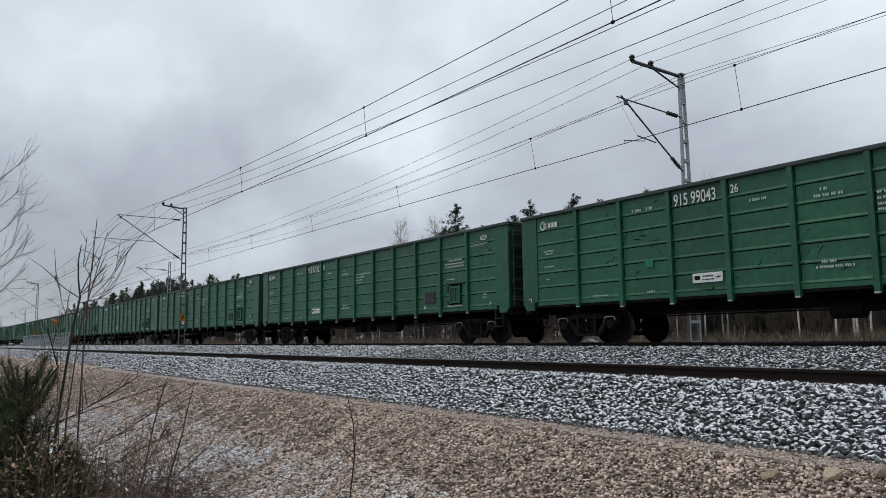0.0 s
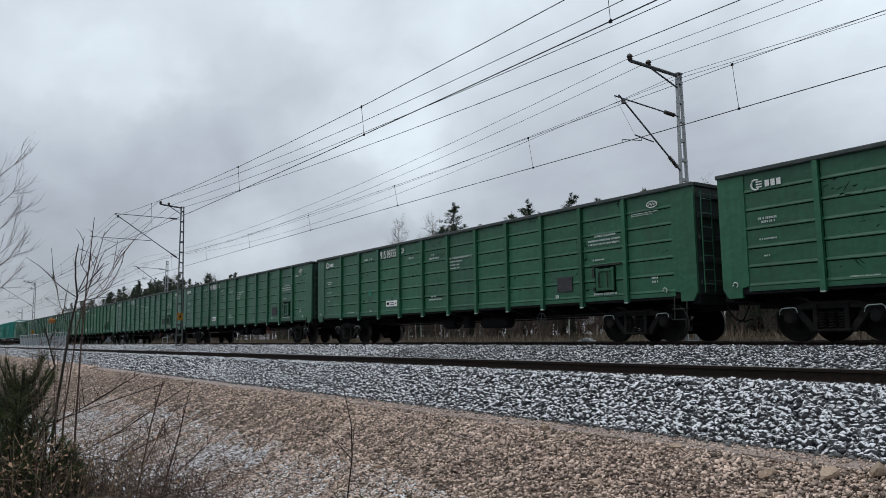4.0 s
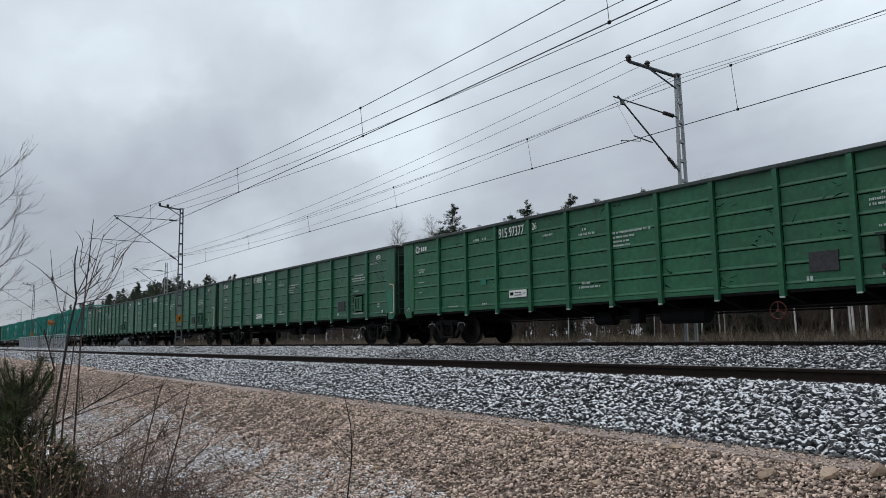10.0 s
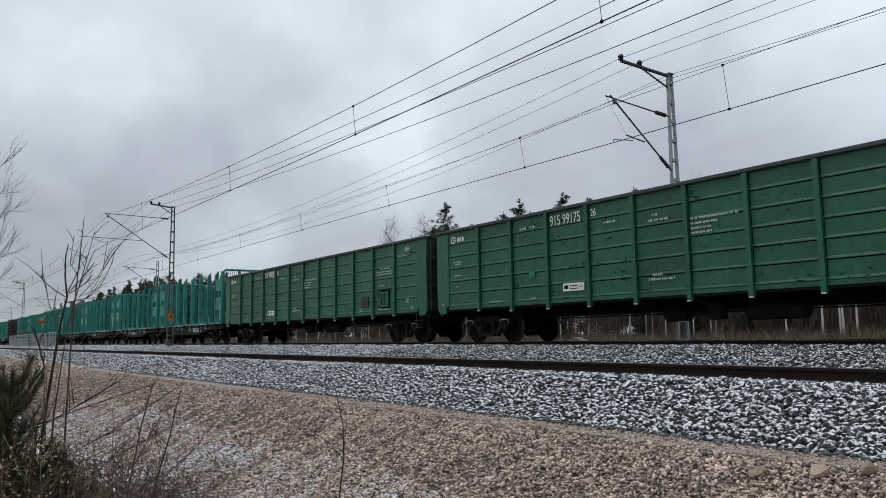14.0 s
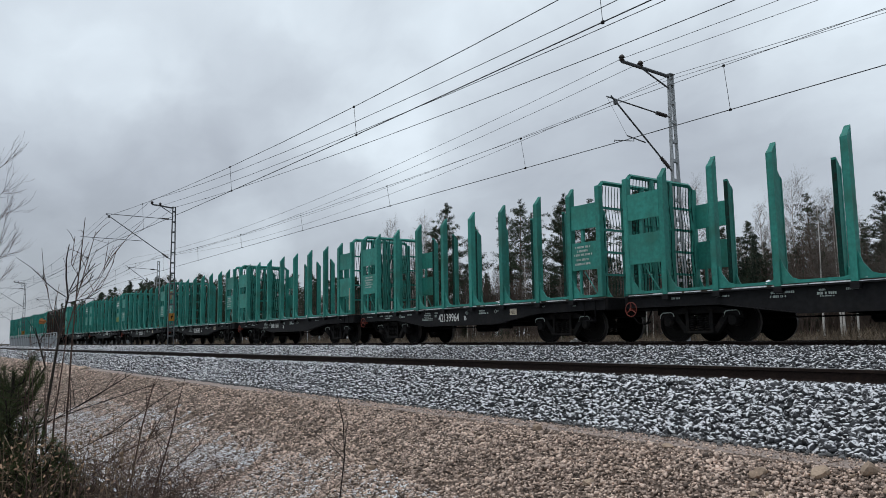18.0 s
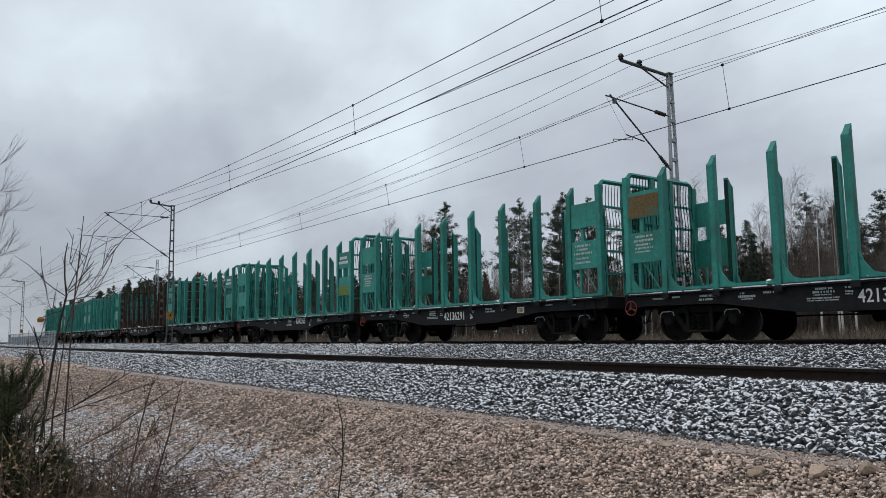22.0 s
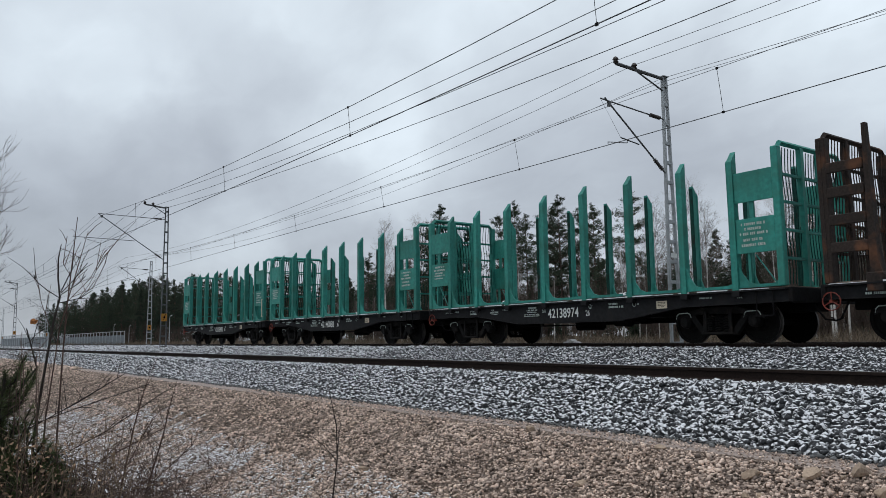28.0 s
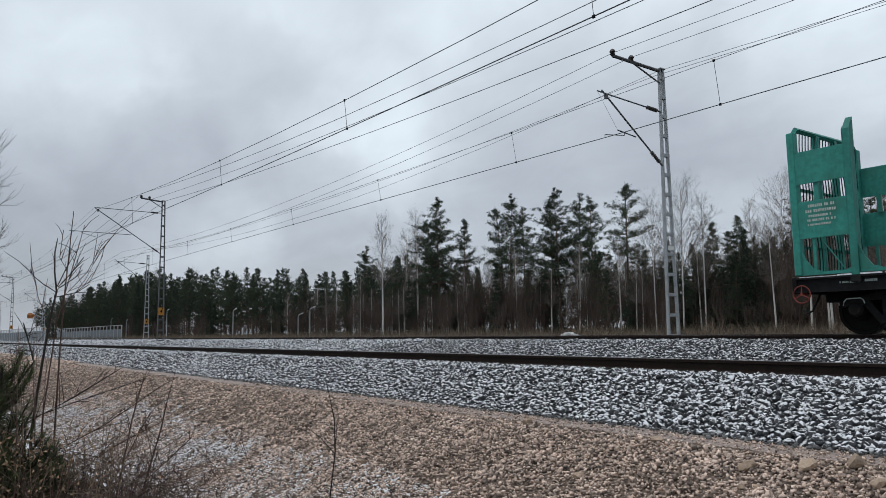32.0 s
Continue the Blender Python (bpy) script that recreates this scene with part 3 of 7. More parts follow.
def make_mast(x, y, z0, wide, g, yellow=True, steel=None):
    """A catenary mast of two channels with battens, a top beam with insulators, and a cantilever that holds the wires over the track.
    g: heights and reaches of its tubes, in the place's metres."""
    m = new("catenary_mast")
    m.location = (x, y, z0)
    h = g["top"] - z0
    w1 = 0.17

    def at(yy, zz):
        return Vector((0, yy - y, zz - z0))

    for sgn in (-1, 1):
        body = Shape()
        channel(body, sgn, h, wide, w1, 0.10)
        part("channel", body, steel or GALV, m)
    steps = 14
    for k in range(steps):
        z = 0.30 + (h - 0.6) * k / (steps - 1)
        w = wide + (w1 - wide) * z / h
        for side in (-0.053, 0.053):
            part("batten", Shape().box(side - 0.004, side + 0.004, -w / 2 - 0.03, w / 2 + 0.03, z - 0.05, z + 0.05), steel or GALV, m)
    part("cap", Shape().box(-0.1, 0.1, -w1 / 2 - 0.05, w1 / 2 + 0.05, h, h + 0.04, 0.01), GALV, m)
    part("foundation", Shape().box(-0.3, 0.3, -0.45, 0.45, -0.7, 0.0, 0.03), SNOW_HEAP, m, "concrete footing")
    if yellow:
        zc = h * 0.232
        plate = part("warning_plate", Shape().box(0.058, 0.068, -0.19, 0.19, zc - 0.25, zc + 0.25, 0.003), YELLOW, m, "yellow warning plate with a black bolt")
        part("bolt_sign", Shape().prism([(0.10, zc + 0.22), (-0.08, zc - 0.02), (0.0, zc - 0.02), (-0.06, zc - 0.22), (0.10, zc + 0.05), (0.02, zc + 0.05), (0.14, zc + 0.22)], "x", 0.0682, 0.070), BLACK, plate)
    else:
        part("mast_plate", Shape().box(0.058, 0.068, -0.16, 0.16, h * 0.335, h * 0.35, 0.003), WHITE, m, "small white plate")
    tip = g["beam"]
    if tip:
        crossarm(m, y, g, at, tip)
    stay0, stay1 = at(y - 0.12, g["stay"]), at(*g["tip"])
    br0, br1 = at(y - 0.14, g["brace"]), at(*g["clamp"])
    part("cantilever_tube", Shape().tube([br0, br1 + (br1 - br0).normalized() * 0.25], 0.028, 6), GALV_DARK, m)
    part("stay_tube", Shape().tube([stay0, stay1], 0.022, 6), GALV_DARK, m)
    for p, q in ((stay0, stay1), (br0, br1)):
        d = (q - p).normalized()
        a = p + d * 0.22
        sh = Shape()
        sh.tube([a + d * (0.0375 * k) for k in range(13)], [0.04 if k % 2 else 0.07 for k in range(13)], 8)
        part("insulator", sh, INSUL, m)
    part("clamp", Shape().box(-0.05, 0.05, br1.y - 0.06, br1.y + 0.06, br1.z - 0.1, br1.z + 0.06, 0.015), GALV_DARK, m)
    part("registration_tube", Shape().tube([at(*g["reg0"]), at(*g["reg1"])], 0.020, 6), GALV_DARK, m)
    a0, a1 = at(*g["arm0"]), at(*g["arm1"])
    part("steady_arm", Shape().tube([a0 + Vector((0, 0, 0.10)), a0, a1 + Vector((0, 0, 0.03)), a1 - Vector((0, 0, 0.03))], 0.014, 5), GALV_DARK, m)
    part("hanger_wire", Shape().tube([stay1, at(*g["reg1"])], 0.005, 4), WIRE, m)
    return m


FAR_MASTS = [(-15.2 - 62 * k) for k in range(5)] + [46.8]
NEAR_MASTS = [(-51.0 - 76 * k) for k in range(4)] + [25.0]
FAR_G = dict(top=8.78, beam=(17.96, 8.77), stay=7.32, tip=(17.18, 7.49), clamp=(17.58, 7.40), brace=5.48, reg0=(18.92, 6.28), reg1=(18.05, 6.38), arm0=(18.36, 6.25), arm1=(17.45, 6.12))
NEAR_G = dict(top=9.17, beam=(12.91, 9.25), stay=8.34, tip=(10.10, 8.39), clamp=(10.30, 8.24), brace=5.63, reg0=(12.38, 6.77), reg1=(8.67, 6.82), arm0=(9.35, 6.73), arm1=(10.31, 6.45))
plain_mast = make_mast(FAR_MASTS[0], 20.35, -0.35, 0.52, FAR_G, False)
banded = make_mast(FAR_MASTS[1], 20.35, -0.35, 0.46, dict(FAR_G, top=8.14, beam=None))
for m in [plain_mast, copy_thing(plain_mast, pose(FAR_MASTS[5], 20.35, -0.35))]:
    tagged(m, "grey steel batten mast with a small white plate", "catenary mast", "catenary masts")
for m in [banded] + [copy_thing(banded, pose(x, 20.35, -0.35)) for x in FAR_MASTS[2:5]]:
    tagged(m, "grey steel batten mast beyond the tracks with a yellow plate", "catenary mast", "catenary masts")
between = make_mast(NEAR_MASTS[0], 14.35, -0.42, 0.40, NEAR_G, True, GALV_DARK)
for m in [between] + [copy_thing(between, pose(x, 14.35, -0.42)) for x in NEAR_MASTS[1:]]:
    tagged(m, "dark grey steel batten mast between the tracks with a yellow plate", "catenary mast", "catenary masts")


def wire(name, spans, r, label, group="overhead wires"):
    """A sagging wire over (x, y, z) supports with the dip of each span."""
    s = Shape()
    pts = []
    for (a, b, dip) in spans:
        a, b = Vector(a), Vector(b)
        n = 14
        for k in range(n + (b is spans[-1][1])):
            t = k / n
            p = a.lerp(b, t)
            p.z -= dip * 4 * t * (1 - t)
            pts.append(p)
    pts.append(Vector(spans[-1][1]))
    s.tube(pts, r, 5)
    return tagged(part(name, s, WIRE), label, "overhead wire", group)


def line(masts, y, z, dip, zig=0.0, ends=(), dips=()):
    """Spans from mast to mast at height z; ends: other heights at the last supports, dips: of the last spans."""
    xs = sorted(masts)
    zs = [z] * (len(xs) - len(ends)) + list(ends)
    sags = [dip] * (len(xs) - 1 - len(dips)) + list(dips)
    pts = [(x, y + zig * (-1) ** k, h) for k, (x, h) in enumerate(zip(xs, zs))]
    return [(a, b, d) for a, b, d in zip(pts[:-1], pts[1:], sags)]


def droppers(holder, upper, lower, at):
    """Short hangers between the messenger's and the contact wire's spans, at shares of each span."""
    for (a, b, d), (e, f, g) in zip(upper, lower):
        if b[0] < -140:
            continue
        for t in at:
            p, q = Vector(a).lerp(Vector(b), t), Vector(e).lerp(Vector(f), t)
            p.z -= d * 4 * t * (1 - t)
            q.z -= g * 4 * t * (1 - t)
            part("dropper", Shape().tube([p, q], 0.008, 4), WIRE, holder)
            for c in (p, q):
                part("dropper_clip", Shape().box(c.x - 0.03, c.x + 0.03, c.y - 0.018, c.y + 0.018, c.z - 0.03, c.z + 0.03), BLACK, holder)


far_contact = line(FAR_MASTS, 17.3, 6.04, -0.05, 0.12)
far_carry = line(FAR_MASTS, 17.2, 7.60, 0.44, 0.02, (7.16, 7.64), (0.45, -0.10))
near_contact = line(NEAR_MASTS, 10.38, 6.50, 0.40, 0.0, (6.506, 6.253), (0.316,))
near_carry = line(NEAR_MASTS, 10.30, 8.27, 1.38, 0.0, (8.293, 8.211), (1.374,))
wire("contact_wire", far_contact, 0.0132, "contact wire over the far track")
far_messenger = wire("messenger_wire", far_carry, 0.0078, "messenger wire over the far track")
droppers(far_messenger, far_carry, far_contact, (0.065, 0.215, 0.36, 0.5, 0.645, 0.79, 0.935))
wire("feeder_wire", line(FAR_MASTS, 17.95, 8.6, 1.0, 0.0, (8.45, 8.85, 9.09), (1.01, 0.41)), 0.0080, "bare feeder wire on the mast tops")
wire("feeder_wire", line(FAR_MASTS, 18.85, 8.4, 1.0, 0.0, (8.10, 8.90, 9.20), (0.95, 0.49)), 0.0080, "bare feeder wire on the mast tops")
wire("return_wire", line(FAR_MASTS, 20.25, 8.75, 1.32, 0.0, (8.73, 8.92), (0.71,)), 0.0076, "bare return wire beside the mast tops")
wire("return_wire", line(FAR_MASTS, 20.05, 8.65, 0.7, 0.0, (8.52, 8.76), (0.60,)), 0.0074, "bare return wire beside the mast tops")
wire("contact_wire", near_contact, 0.0135, "contact wire over the near track")
near_messenger = wire("messenger_wire", near_carry, 0.0105, "messenger wire over the near track")
droppers(near_messenger, near_carry, near_contact, (0.11, 0.29, 0.425, 0.55, 0.70, 0.88))
wire("feeder_wire", line(NEAR_MASTS, 12.9, 9.5, 1.55, 0.0, (9.546, 9.016), (1.441,)), 0.0105, "bare feeder wire on the mast tops")
wire("feeder_wire", line(NEAR_MASTS, 13.6, 9.23, 1.2, 0.0, (9.242, 8.143), (0.954,)), 0.0105, "bare feeder wire on the mast tops")
wire("return_wire", line(NEAR_MASTS, 14.4, 9.12, 1.2, 0.0, (9.169, 7.746), (0.951,)), 0.0112, "bare return wire beside the mast tops")


# ---- bogies ----
def make_bogie(parent, x):
    """A two-axle freight bogie centred at x under a wagon."""
    bolster = Shape().box(x - 0.22, x + 0.22, -0.95, 0.95, 0.42, 0.70, 0.03)
    b = part("bogie", bolster, BLACK, parent)
    for sgn in (-1, 1):
        y0, y1 = sorted((sgn * 0.98, sgn * 1.12))
        top = [(-1.20, 0.56), (-1.16, 0.70), (-0.70, 0.80), (-0.46, 0.86), (0.46, 0.86), (0.70, 0.80), (1.16, 0.70), (1.20, 0.56),
               (1.08, 0.60), (0.78, 0.62), (0.62, 0.70), (-0.62, 0.70), (-0.78, 0.62), (-1.08, 0.60)]
        fr = Shape().prism([(x + a, z) for a, z in top], "y", y0, y1)
        for k in (-1, 1):
            fr.prism([(x + k * a, z) for a, z in ((0.80, 0.63), (0.66, 0.69), (0.36, 0.30), (0.46, 0.20))], "y", y0 + 0.002, y1 - 0.002)
        fr.box(x - 0.46, x + 0.46, y0, y1, 0.20, 0.285, 0.012)
        f = part("side_frame", fr, BOGIE, b)
        ys = sgn * 1.13
        lo, hi = sorted((ys, ys + sgn * 0.05))
        for a in (-0.34, 0.34):
            part("column", Shape().box(x + a - 0.05, x + a + 0.05, lo, hi, 0.24, 0.80, 0.015), BOGIE, f)
        for a in (-0.22, 0.0, 0.22):
            sp = Shape()
            pts = [(x + a + 0.085 * math.cos(k * 0.9), sgn * 1.09 + 0.085 * math.sin(k * 0.9), 0.27 + k * 0.0082) for k in range(46)]
            sp.tube(pts, 0.017, 5)
            part("spring", sp, BOGIE, f)
        part("spring_seat", Shape().box(x - 0.42, x + 0.42, lo - 0.02, hi + 0.02, 0.215, 0.27, 0.01), BOGIE, f)
        for a in (-0.925, 0.925):
            part("axle_box", Shape().disc((x + a, sgn * 1.07, 0.52), "y", [(-0.12, 0.15), (0.06 * 1, 0.15), (0.10, 0.11), (0.12, 0.11)] if sgn > 0 else [(-0.12, 0.11), (-0.10, 0.11), (-0.06, 0.15), (0.12, 0.15)], 16), BOGIE, b)
            part("axle_guard", Shape().box(x + a - 0.20, x + a + 0.20, *sorted((sgn * 0.99, sgn * 1.14)), 0.58, 0.66, 0.015), BOGIE, b)
            if sgn < 0:
                hood = [(x + a + q, -1.19, z) for q, z in ((-0.215, 0.60), (-0.195, 0.685), (-0.14, 0.735), (0.13, 0.745), (0.185, 0.71), (0.215, 0.63))]
                part("axle_box_rim", Shape().tube(hood, [0.008, 0.012, 0.013, 0.013, 0.012, 0.008], 6), GREY_WHITE, b, "pale worn rim over the axle box")
    for a in (-0.925, 0.925):
        sh = Shape()
        for sgn in (-1, 1):
            k = 1 if sgn > 0 else -1
            pr = [(-0.065 * k, 0.503), (-0.035 * k, 0.503), (-0.030 * k, 0.4785), (0.065 * k, 0.475), (0.067 * k, 0.41), (0.03 * k, 0.39), (0.02 * k, 0.20), (0.08 * k, 0.14), (0.08 * k, 0.07)]
            # flange is on the inner side of the wheel
            if sgn < 0:
                pr = pr[::-1]
            sh.disc((0, sgn * 0.80, 0), "y", pr, 28)
        sh.tube([(0, -1.0, 0), (0, 1.0, 0)], 0.075, 10)
        w = part("wheelset", sh, WHEEL, b, at=pose(x + a, 0, 0.478))
        w.data.materials.append(TREAD)
        for f in w.data.polygons:
            if len(f.vertices) == 4 and all(math.hypot(w.data.vertices[i].co.x, w.data.vertices[i].co.z) > 0.47 for i in f.vertices):
                f.material_index = 1
        part("brake_shoe", Shape().ring((x + a, -0.80, 0.478), "y", 0.52, 0.03, 6, -25 if a < 0 else 155, 25 if a < 0 else 205), BLACK, b)
    return b


def coupler(parent, x, sgn):
    s = Shape()
    a, c = sorted((x, x + sgn * 0.42))
    s.box(a, c, -0.09, 0.09, 0.95, 1.16, 0.02)
    s.box(min(x + sgn * 0.25, x + sgn * 0.48), max(x + sgn * 0.25, x + sgn * 0.48), -0.20, 0.16, 0.90, 1.20, 0.04)
    c_ob = part("coupler", s, BLACK, parent)
    hose = Shape().tube([(x, -0.45, 0.95), (x + sgn * 0.10, -0.45, 0.75), (x + sgn * 0.25, -0.40, 0.52), (x + sgn * 0.42, -0.30, 0.48), (x + sgn * 0.55, -0.2, 0.55)], 0.022, 6)
    part("brake_hose", hose, BLACK, parent)
    return c_ob


def handwheel(parent, x, y, z, r=0.19, mat=None, label="red spoked handbrake wheel"):
    s = Shape().ring((x, y, z), "y", r, 0.014, 20)
    for k in range(3):
        a = radians(90 + 120 * k)
        s.tube([(x, y, z), (x + r * math.cos(a), y, z + r * math.sin(a))], 0.012, 5)
    s.disc((x, y, z), "y", [(-0.03, 0.035), (0.2, 0.035)], 8)
    return part("handbrake_wheel", s, mat or ORANGE_RED, parent, label)


# ---- gondola wagon ----
GL, GP = 21.07, 21.77
POSTS = [2.40 + 1.6454 * i for i in range(11)]


def make_gondola():
    g = new("gondola_wagon")
    yo, yp = 1.59, 1.50
    # side panels, bay by bay, each of six lapped strips
    bays = [(0.62, POSTS[0])] + list(zip(POSTS[:-1], POSTS[1:])) + [(POSTS[-1], GL - 0.62)]
    zlo, zhi, n = 1.14, 3.84, 6
    for sgn in (-1, 1):
        for a, b in bays:
            st = (zhi - zlo - 0.12) / n
            out = [(yp - 0.03, zlo), (yp + 0.012, zlo), (yp + 0.012, zlo + 0.10)]
            for k in range(n):
                z = zlo + 0.12 + st * k
                out += [(yp, z - 0.008), (yp + 0.019, z), (yp + 0.019, z + 0.010), (yp, z + 0.062)]
            s = Shape().prism([(sgn * u, w) for u, w in out + [(yp, zhi), (yp - 0.03, zhi)]], "x", a + 0.05, b - 0.05)
            part("side_panel", s, GREEN, g)
        for x in POSTS:
            o = [(x - 0.066, sgn * (yp - 0.02)), (x - 0.060, sgn * yo), (x + 0.060, sgn * yo), (x + 0.066, sgn * (yp - 0.02))]
            p = part("side_post", Shape().prism(o, "z", 1.0 if x not in (POSTS[-1], POSTS[0]) else 1.06, 3.83), GREEN, g)
            if sgn < 0:
                # Dark strip on the right of the post paints its shadow and some grime.
                part("post_seam", Shape().box(x + 0.064, x + 0.082, -yp - 0.004, -yp - 0.001, 1.16, 3.83), SCRATCH_SHADOW, p, "painted shadow with grime beside the post")
            lo, hi = sorted((sgn * (yo - 0.05), sgn * (yo + 0.004)))
            part("white_tip", Shape().box(x - 0.055, x + 0.055, lo, hi, 0.965 if x not in (POSTS[-1], POSTS[0]) else 1.03, 1.0 if x not in (POSTS[-1], POSTS[0]) else 1.06), GREY_WHITE, p, "white painted post foot")
        # corner plates with a cut lower corner
        for x0, k in ((0, 1), (GL, -1)):
            o = [(x0, 1.22), (x0 + k * 0.14, 1.0), (x0 + k * 0.50, 1.0), (x0 + k * 0.50, 1.22), (x0 + k * 0.68, 1.26), (x0 + k * 0.68, 3.84), (x0, 3.84)]
            part("corner_plate", Shape().prism(o, "y", *sorted((sgn * (yp - 0.04), sgn * (yp + 0.03)))), GREEN, g)
        lo, hi = sorted((sgn * (yp - 0.06), sgn * (yo + 0.012)))
        for k in range(n):
            z = zlo + 0.12 + (zhi - zlo - 0.12) / n * k
            # Line below each lap: joint dirt plus the lip's shadow, put in as colour.
            part("lap_seam", Shape().box(0.70, GL - 0.70, *sorted((sgn * (yp + 0.001), sgn * (yp + 0.003))), z - 0.028, z - 0.009), SCRATCH_SHADOW, g, "dark line of dirt and painted shadow under the lap")
        part("top_rail", Shape().box(-0.02, GL + 0.02, lo, hi, 3.83, 3.93, 0.018), RIM_GREY, g, "worn grey-green top rail")
        lo, hi = sorted((sgn * 1.38, sgn * 1.49))
        part("side_sill", Shape().box(0.1, GL - 0.1, lo, hi, 1.07, 1.24, 0.015), BLACK, g)
    for x, k in ((0.0, 1), (GL, -1)):
        e = part("end_wall", Shape().box(min(x, x + k * 0.06), max(x, x + k * 0.06), -1.46, 1.46, 1.15, 3.84), GREEN_DARK, g)
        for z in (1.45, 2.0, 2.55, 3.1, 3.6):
            part("end_rib", Shape().box(min(x - k * 0.07, x), max(x - k * 0.07, x), -1.42, 1.42, z - 0.06, z + 0.06, 0.015), GREEN_DARK, e)
        part("end_rail", Shape().box(min(x - k * 0.05, x + k * 0.09), max(x - k * 0.05, x + k * 0.09), -1.5, 1.5, 3.83, 3.93, 0.015), GREEN_DARK, g)
        part("headstock", Shape().box(min(x, x + k * 0.25), max(x, x + k * 0.25), -1.45, 1.45, 0.92, 1.2, 0.02), BLACK, g)
        coupler(g, x, -k)
        ld = Shape()
        yy = -1.22 if k < 0 else 1.22
        for s2 in (-0.2, 0.2):
            ld.tube([(x - k * 0.14, yy + s2, 1.2), (x - k * 0.14, yy + s2, 3.7)], 0.014, 5)
        for q in range(7):
            ld.tube([(x - k * 0.14, yy - 0.2, 1.4 + q * 0.35), (x - k * 0.14, yy + 0.2, 1.4 + q * 0.35)], 0.012, 5)
        part("end_ladder", ld, GREEN, g, "steel rung ladder")
    part("floor", Shape().box(0.1, GL - 0.1, -1.45, 1.45, 1.24, 1.30), RUST_DARK, g)
    part("centre_sill", Shape().box(0.1, GL - 0.1, -0.28, 0.28, 0.78, 1.22, 0.02), BLACK, g)
    for i in range(1, 10):
        x = POSTS[i]
        o = [(-1.48, 1.20), (-1.48, 1.05), (-0.5, 0.80), (0.5, 0.80), (1.48, 1.05), (1.48, 1.20)]
        part("cross_beam", Shape().prism(o, "x", x - 0.06, x + 0.06), BLACK, g)
    part("air_tank", Shape().disc((12.4, -0.75, 0.68), "x", [(-0.75, 0.12), (-0.68, 0.2), (0.68, 0.2), (0.75, 0.12)], 14), BLACK, g)
    part("brake_cylinder", Shape().disc((9.6, -0.6, 0.70), "x", [(-0.4, 0.16), (-0.36, 0.2), (0.3, 0.2), (0.34, 0.06), (0.9, 0.04)], 14), BLACK, g)
    part("brake_valve", Shape().box(10.7, 11.05, -0.95, -0.65, 0.52, 0.95, 0.03), BLACK, g)
    part("brake_rod", Shape().tube([(4.6, -0.5, 0.72), (16.4, -0.5, 0.72)], 0.02, 5).tube([(5.0, -1.05, 0.80), (9.0, -1.05, 0.74)], 0.016, 5).tube([(15.3, -1.3, 0.78), (19.2, -1.3, 0.80)], 0.016, 5), BLACK, g)
    handwheel(g, 15.35, -1.42, 0.70, 0.19, RUST_DARK, "rusty spoked handbrake wheel")
    make_bogie(g, 2.3)
    make_bogie(g, GL - 2.3)
    # hatch frame, dark panel, steps, hooks
    y = -yp - 0.028
    h = Shape()
    xa, xb = POSTS[9] + 0.62, POSTS[9] + 1.18
    for x in (xa, xb):
        h.box(x - 0.045, x + 0.045, y - 0.05, y + 0.02, 1.40, 2.05, 0.01)
    for z in (1.46, 1.98):
        h.box(xa, xb, y - 0.05, y + 0.02, z - 0.04, z + 0.04, 0.01)
    hatch = part("hatch_frame", h, GREEN, g)
    part("hatch_door", Shape().box(xa + 0.05, xb - 0.05, y - 0.012, y + 0.02, 1.50, 1.94, 0.006), GREEN, hatch)
    # Dark sheet added behind the frame to paint the shadow around it.
    part("grime_edge", Shape().box(xa - 0.10, xb + 0.075, y - 0.001, y + 0.012, 1.36, 2.09), SCRATCH_SHADOW, hatch, "dark sheet painted as shadow round the hatch")
    part("rain_strip", Shape().box(xa - 0.25, xb + 0.3, y - 0.03, y + 0.01, 2.10, 2.15), GREEN_DARK, hatch)
    for z0, z1 in ((1.42, 1.52), (1.80, 2.05)):
        part("hinge", Shape().box(xa - 0.16, xa - 0.08, y - 0.06, y + 0.01, z0, z1), GREEN_DARK, hatch)
    for q in (0.12, 0.4):
        part("grab_bar", Shape().tube([(xa + q, y - 0.07, 1.5), (xa + q, y - 0.07, 1.95)], 0.02, 6), GREEN_DARK, hatch)
    part("dark_panel", Shape().box(POSTS[8] + 0.62, POSTS[8] + 1.25, y - 0.004, y + 0.03, 1.47, 1.90, 0.004), RUST_DARK, g, "bare dark rusty panel")
    stp = Shape()
    for x in (GL - 0.72, GL - 0.35):
        stp.tube([(x, -1.5, 1.12), (x, -1.52, 0.55)], 0.018, 6)
    for z in (0.56, 0.82):
        stp.box(GL - 0.74, GL - 0.33, -1.60, -1.46, z - 0.012, z + 0.012)
    part("step", stp, GREEN_DARK, g, "hanging steel step")
    for x in (0.35, GL - 0.95):
        part("rope_hook", Shape().ring((x, y - 0.03, 1.30), "y", 0.06, 0.018, 10, -60, 200), GREY_WHITE, g, "pale steel hook")
    # plate and writing
    y -= 0.004
    pl = part("notice_plate", Shape().box(POSTS[2] + 0.62, POSTS[2] + 1.46, y - 0.012, y + 0.01, 1.45, 1.68, 0.004), WHITE, g, "white notice plate")
    pb2 = Shape()
    pb2.box(POSTS[2] + 0.68, POSTS[2] + 0.84, y - 0.016, y - 0.012, 1.52, 1.62)
    for x, z, w, hh in ((0.92, 1.585, 0.30, 0.035), (0.90, 1.505, 0.34, 0.03)):
        for k in range(5):
            pb2.box(POSTS[2] + x + k * w / 5, POSTS[2] + x + k * w / 5 + w / 7, y - 0.016, y - 0.012, z, z + hh)
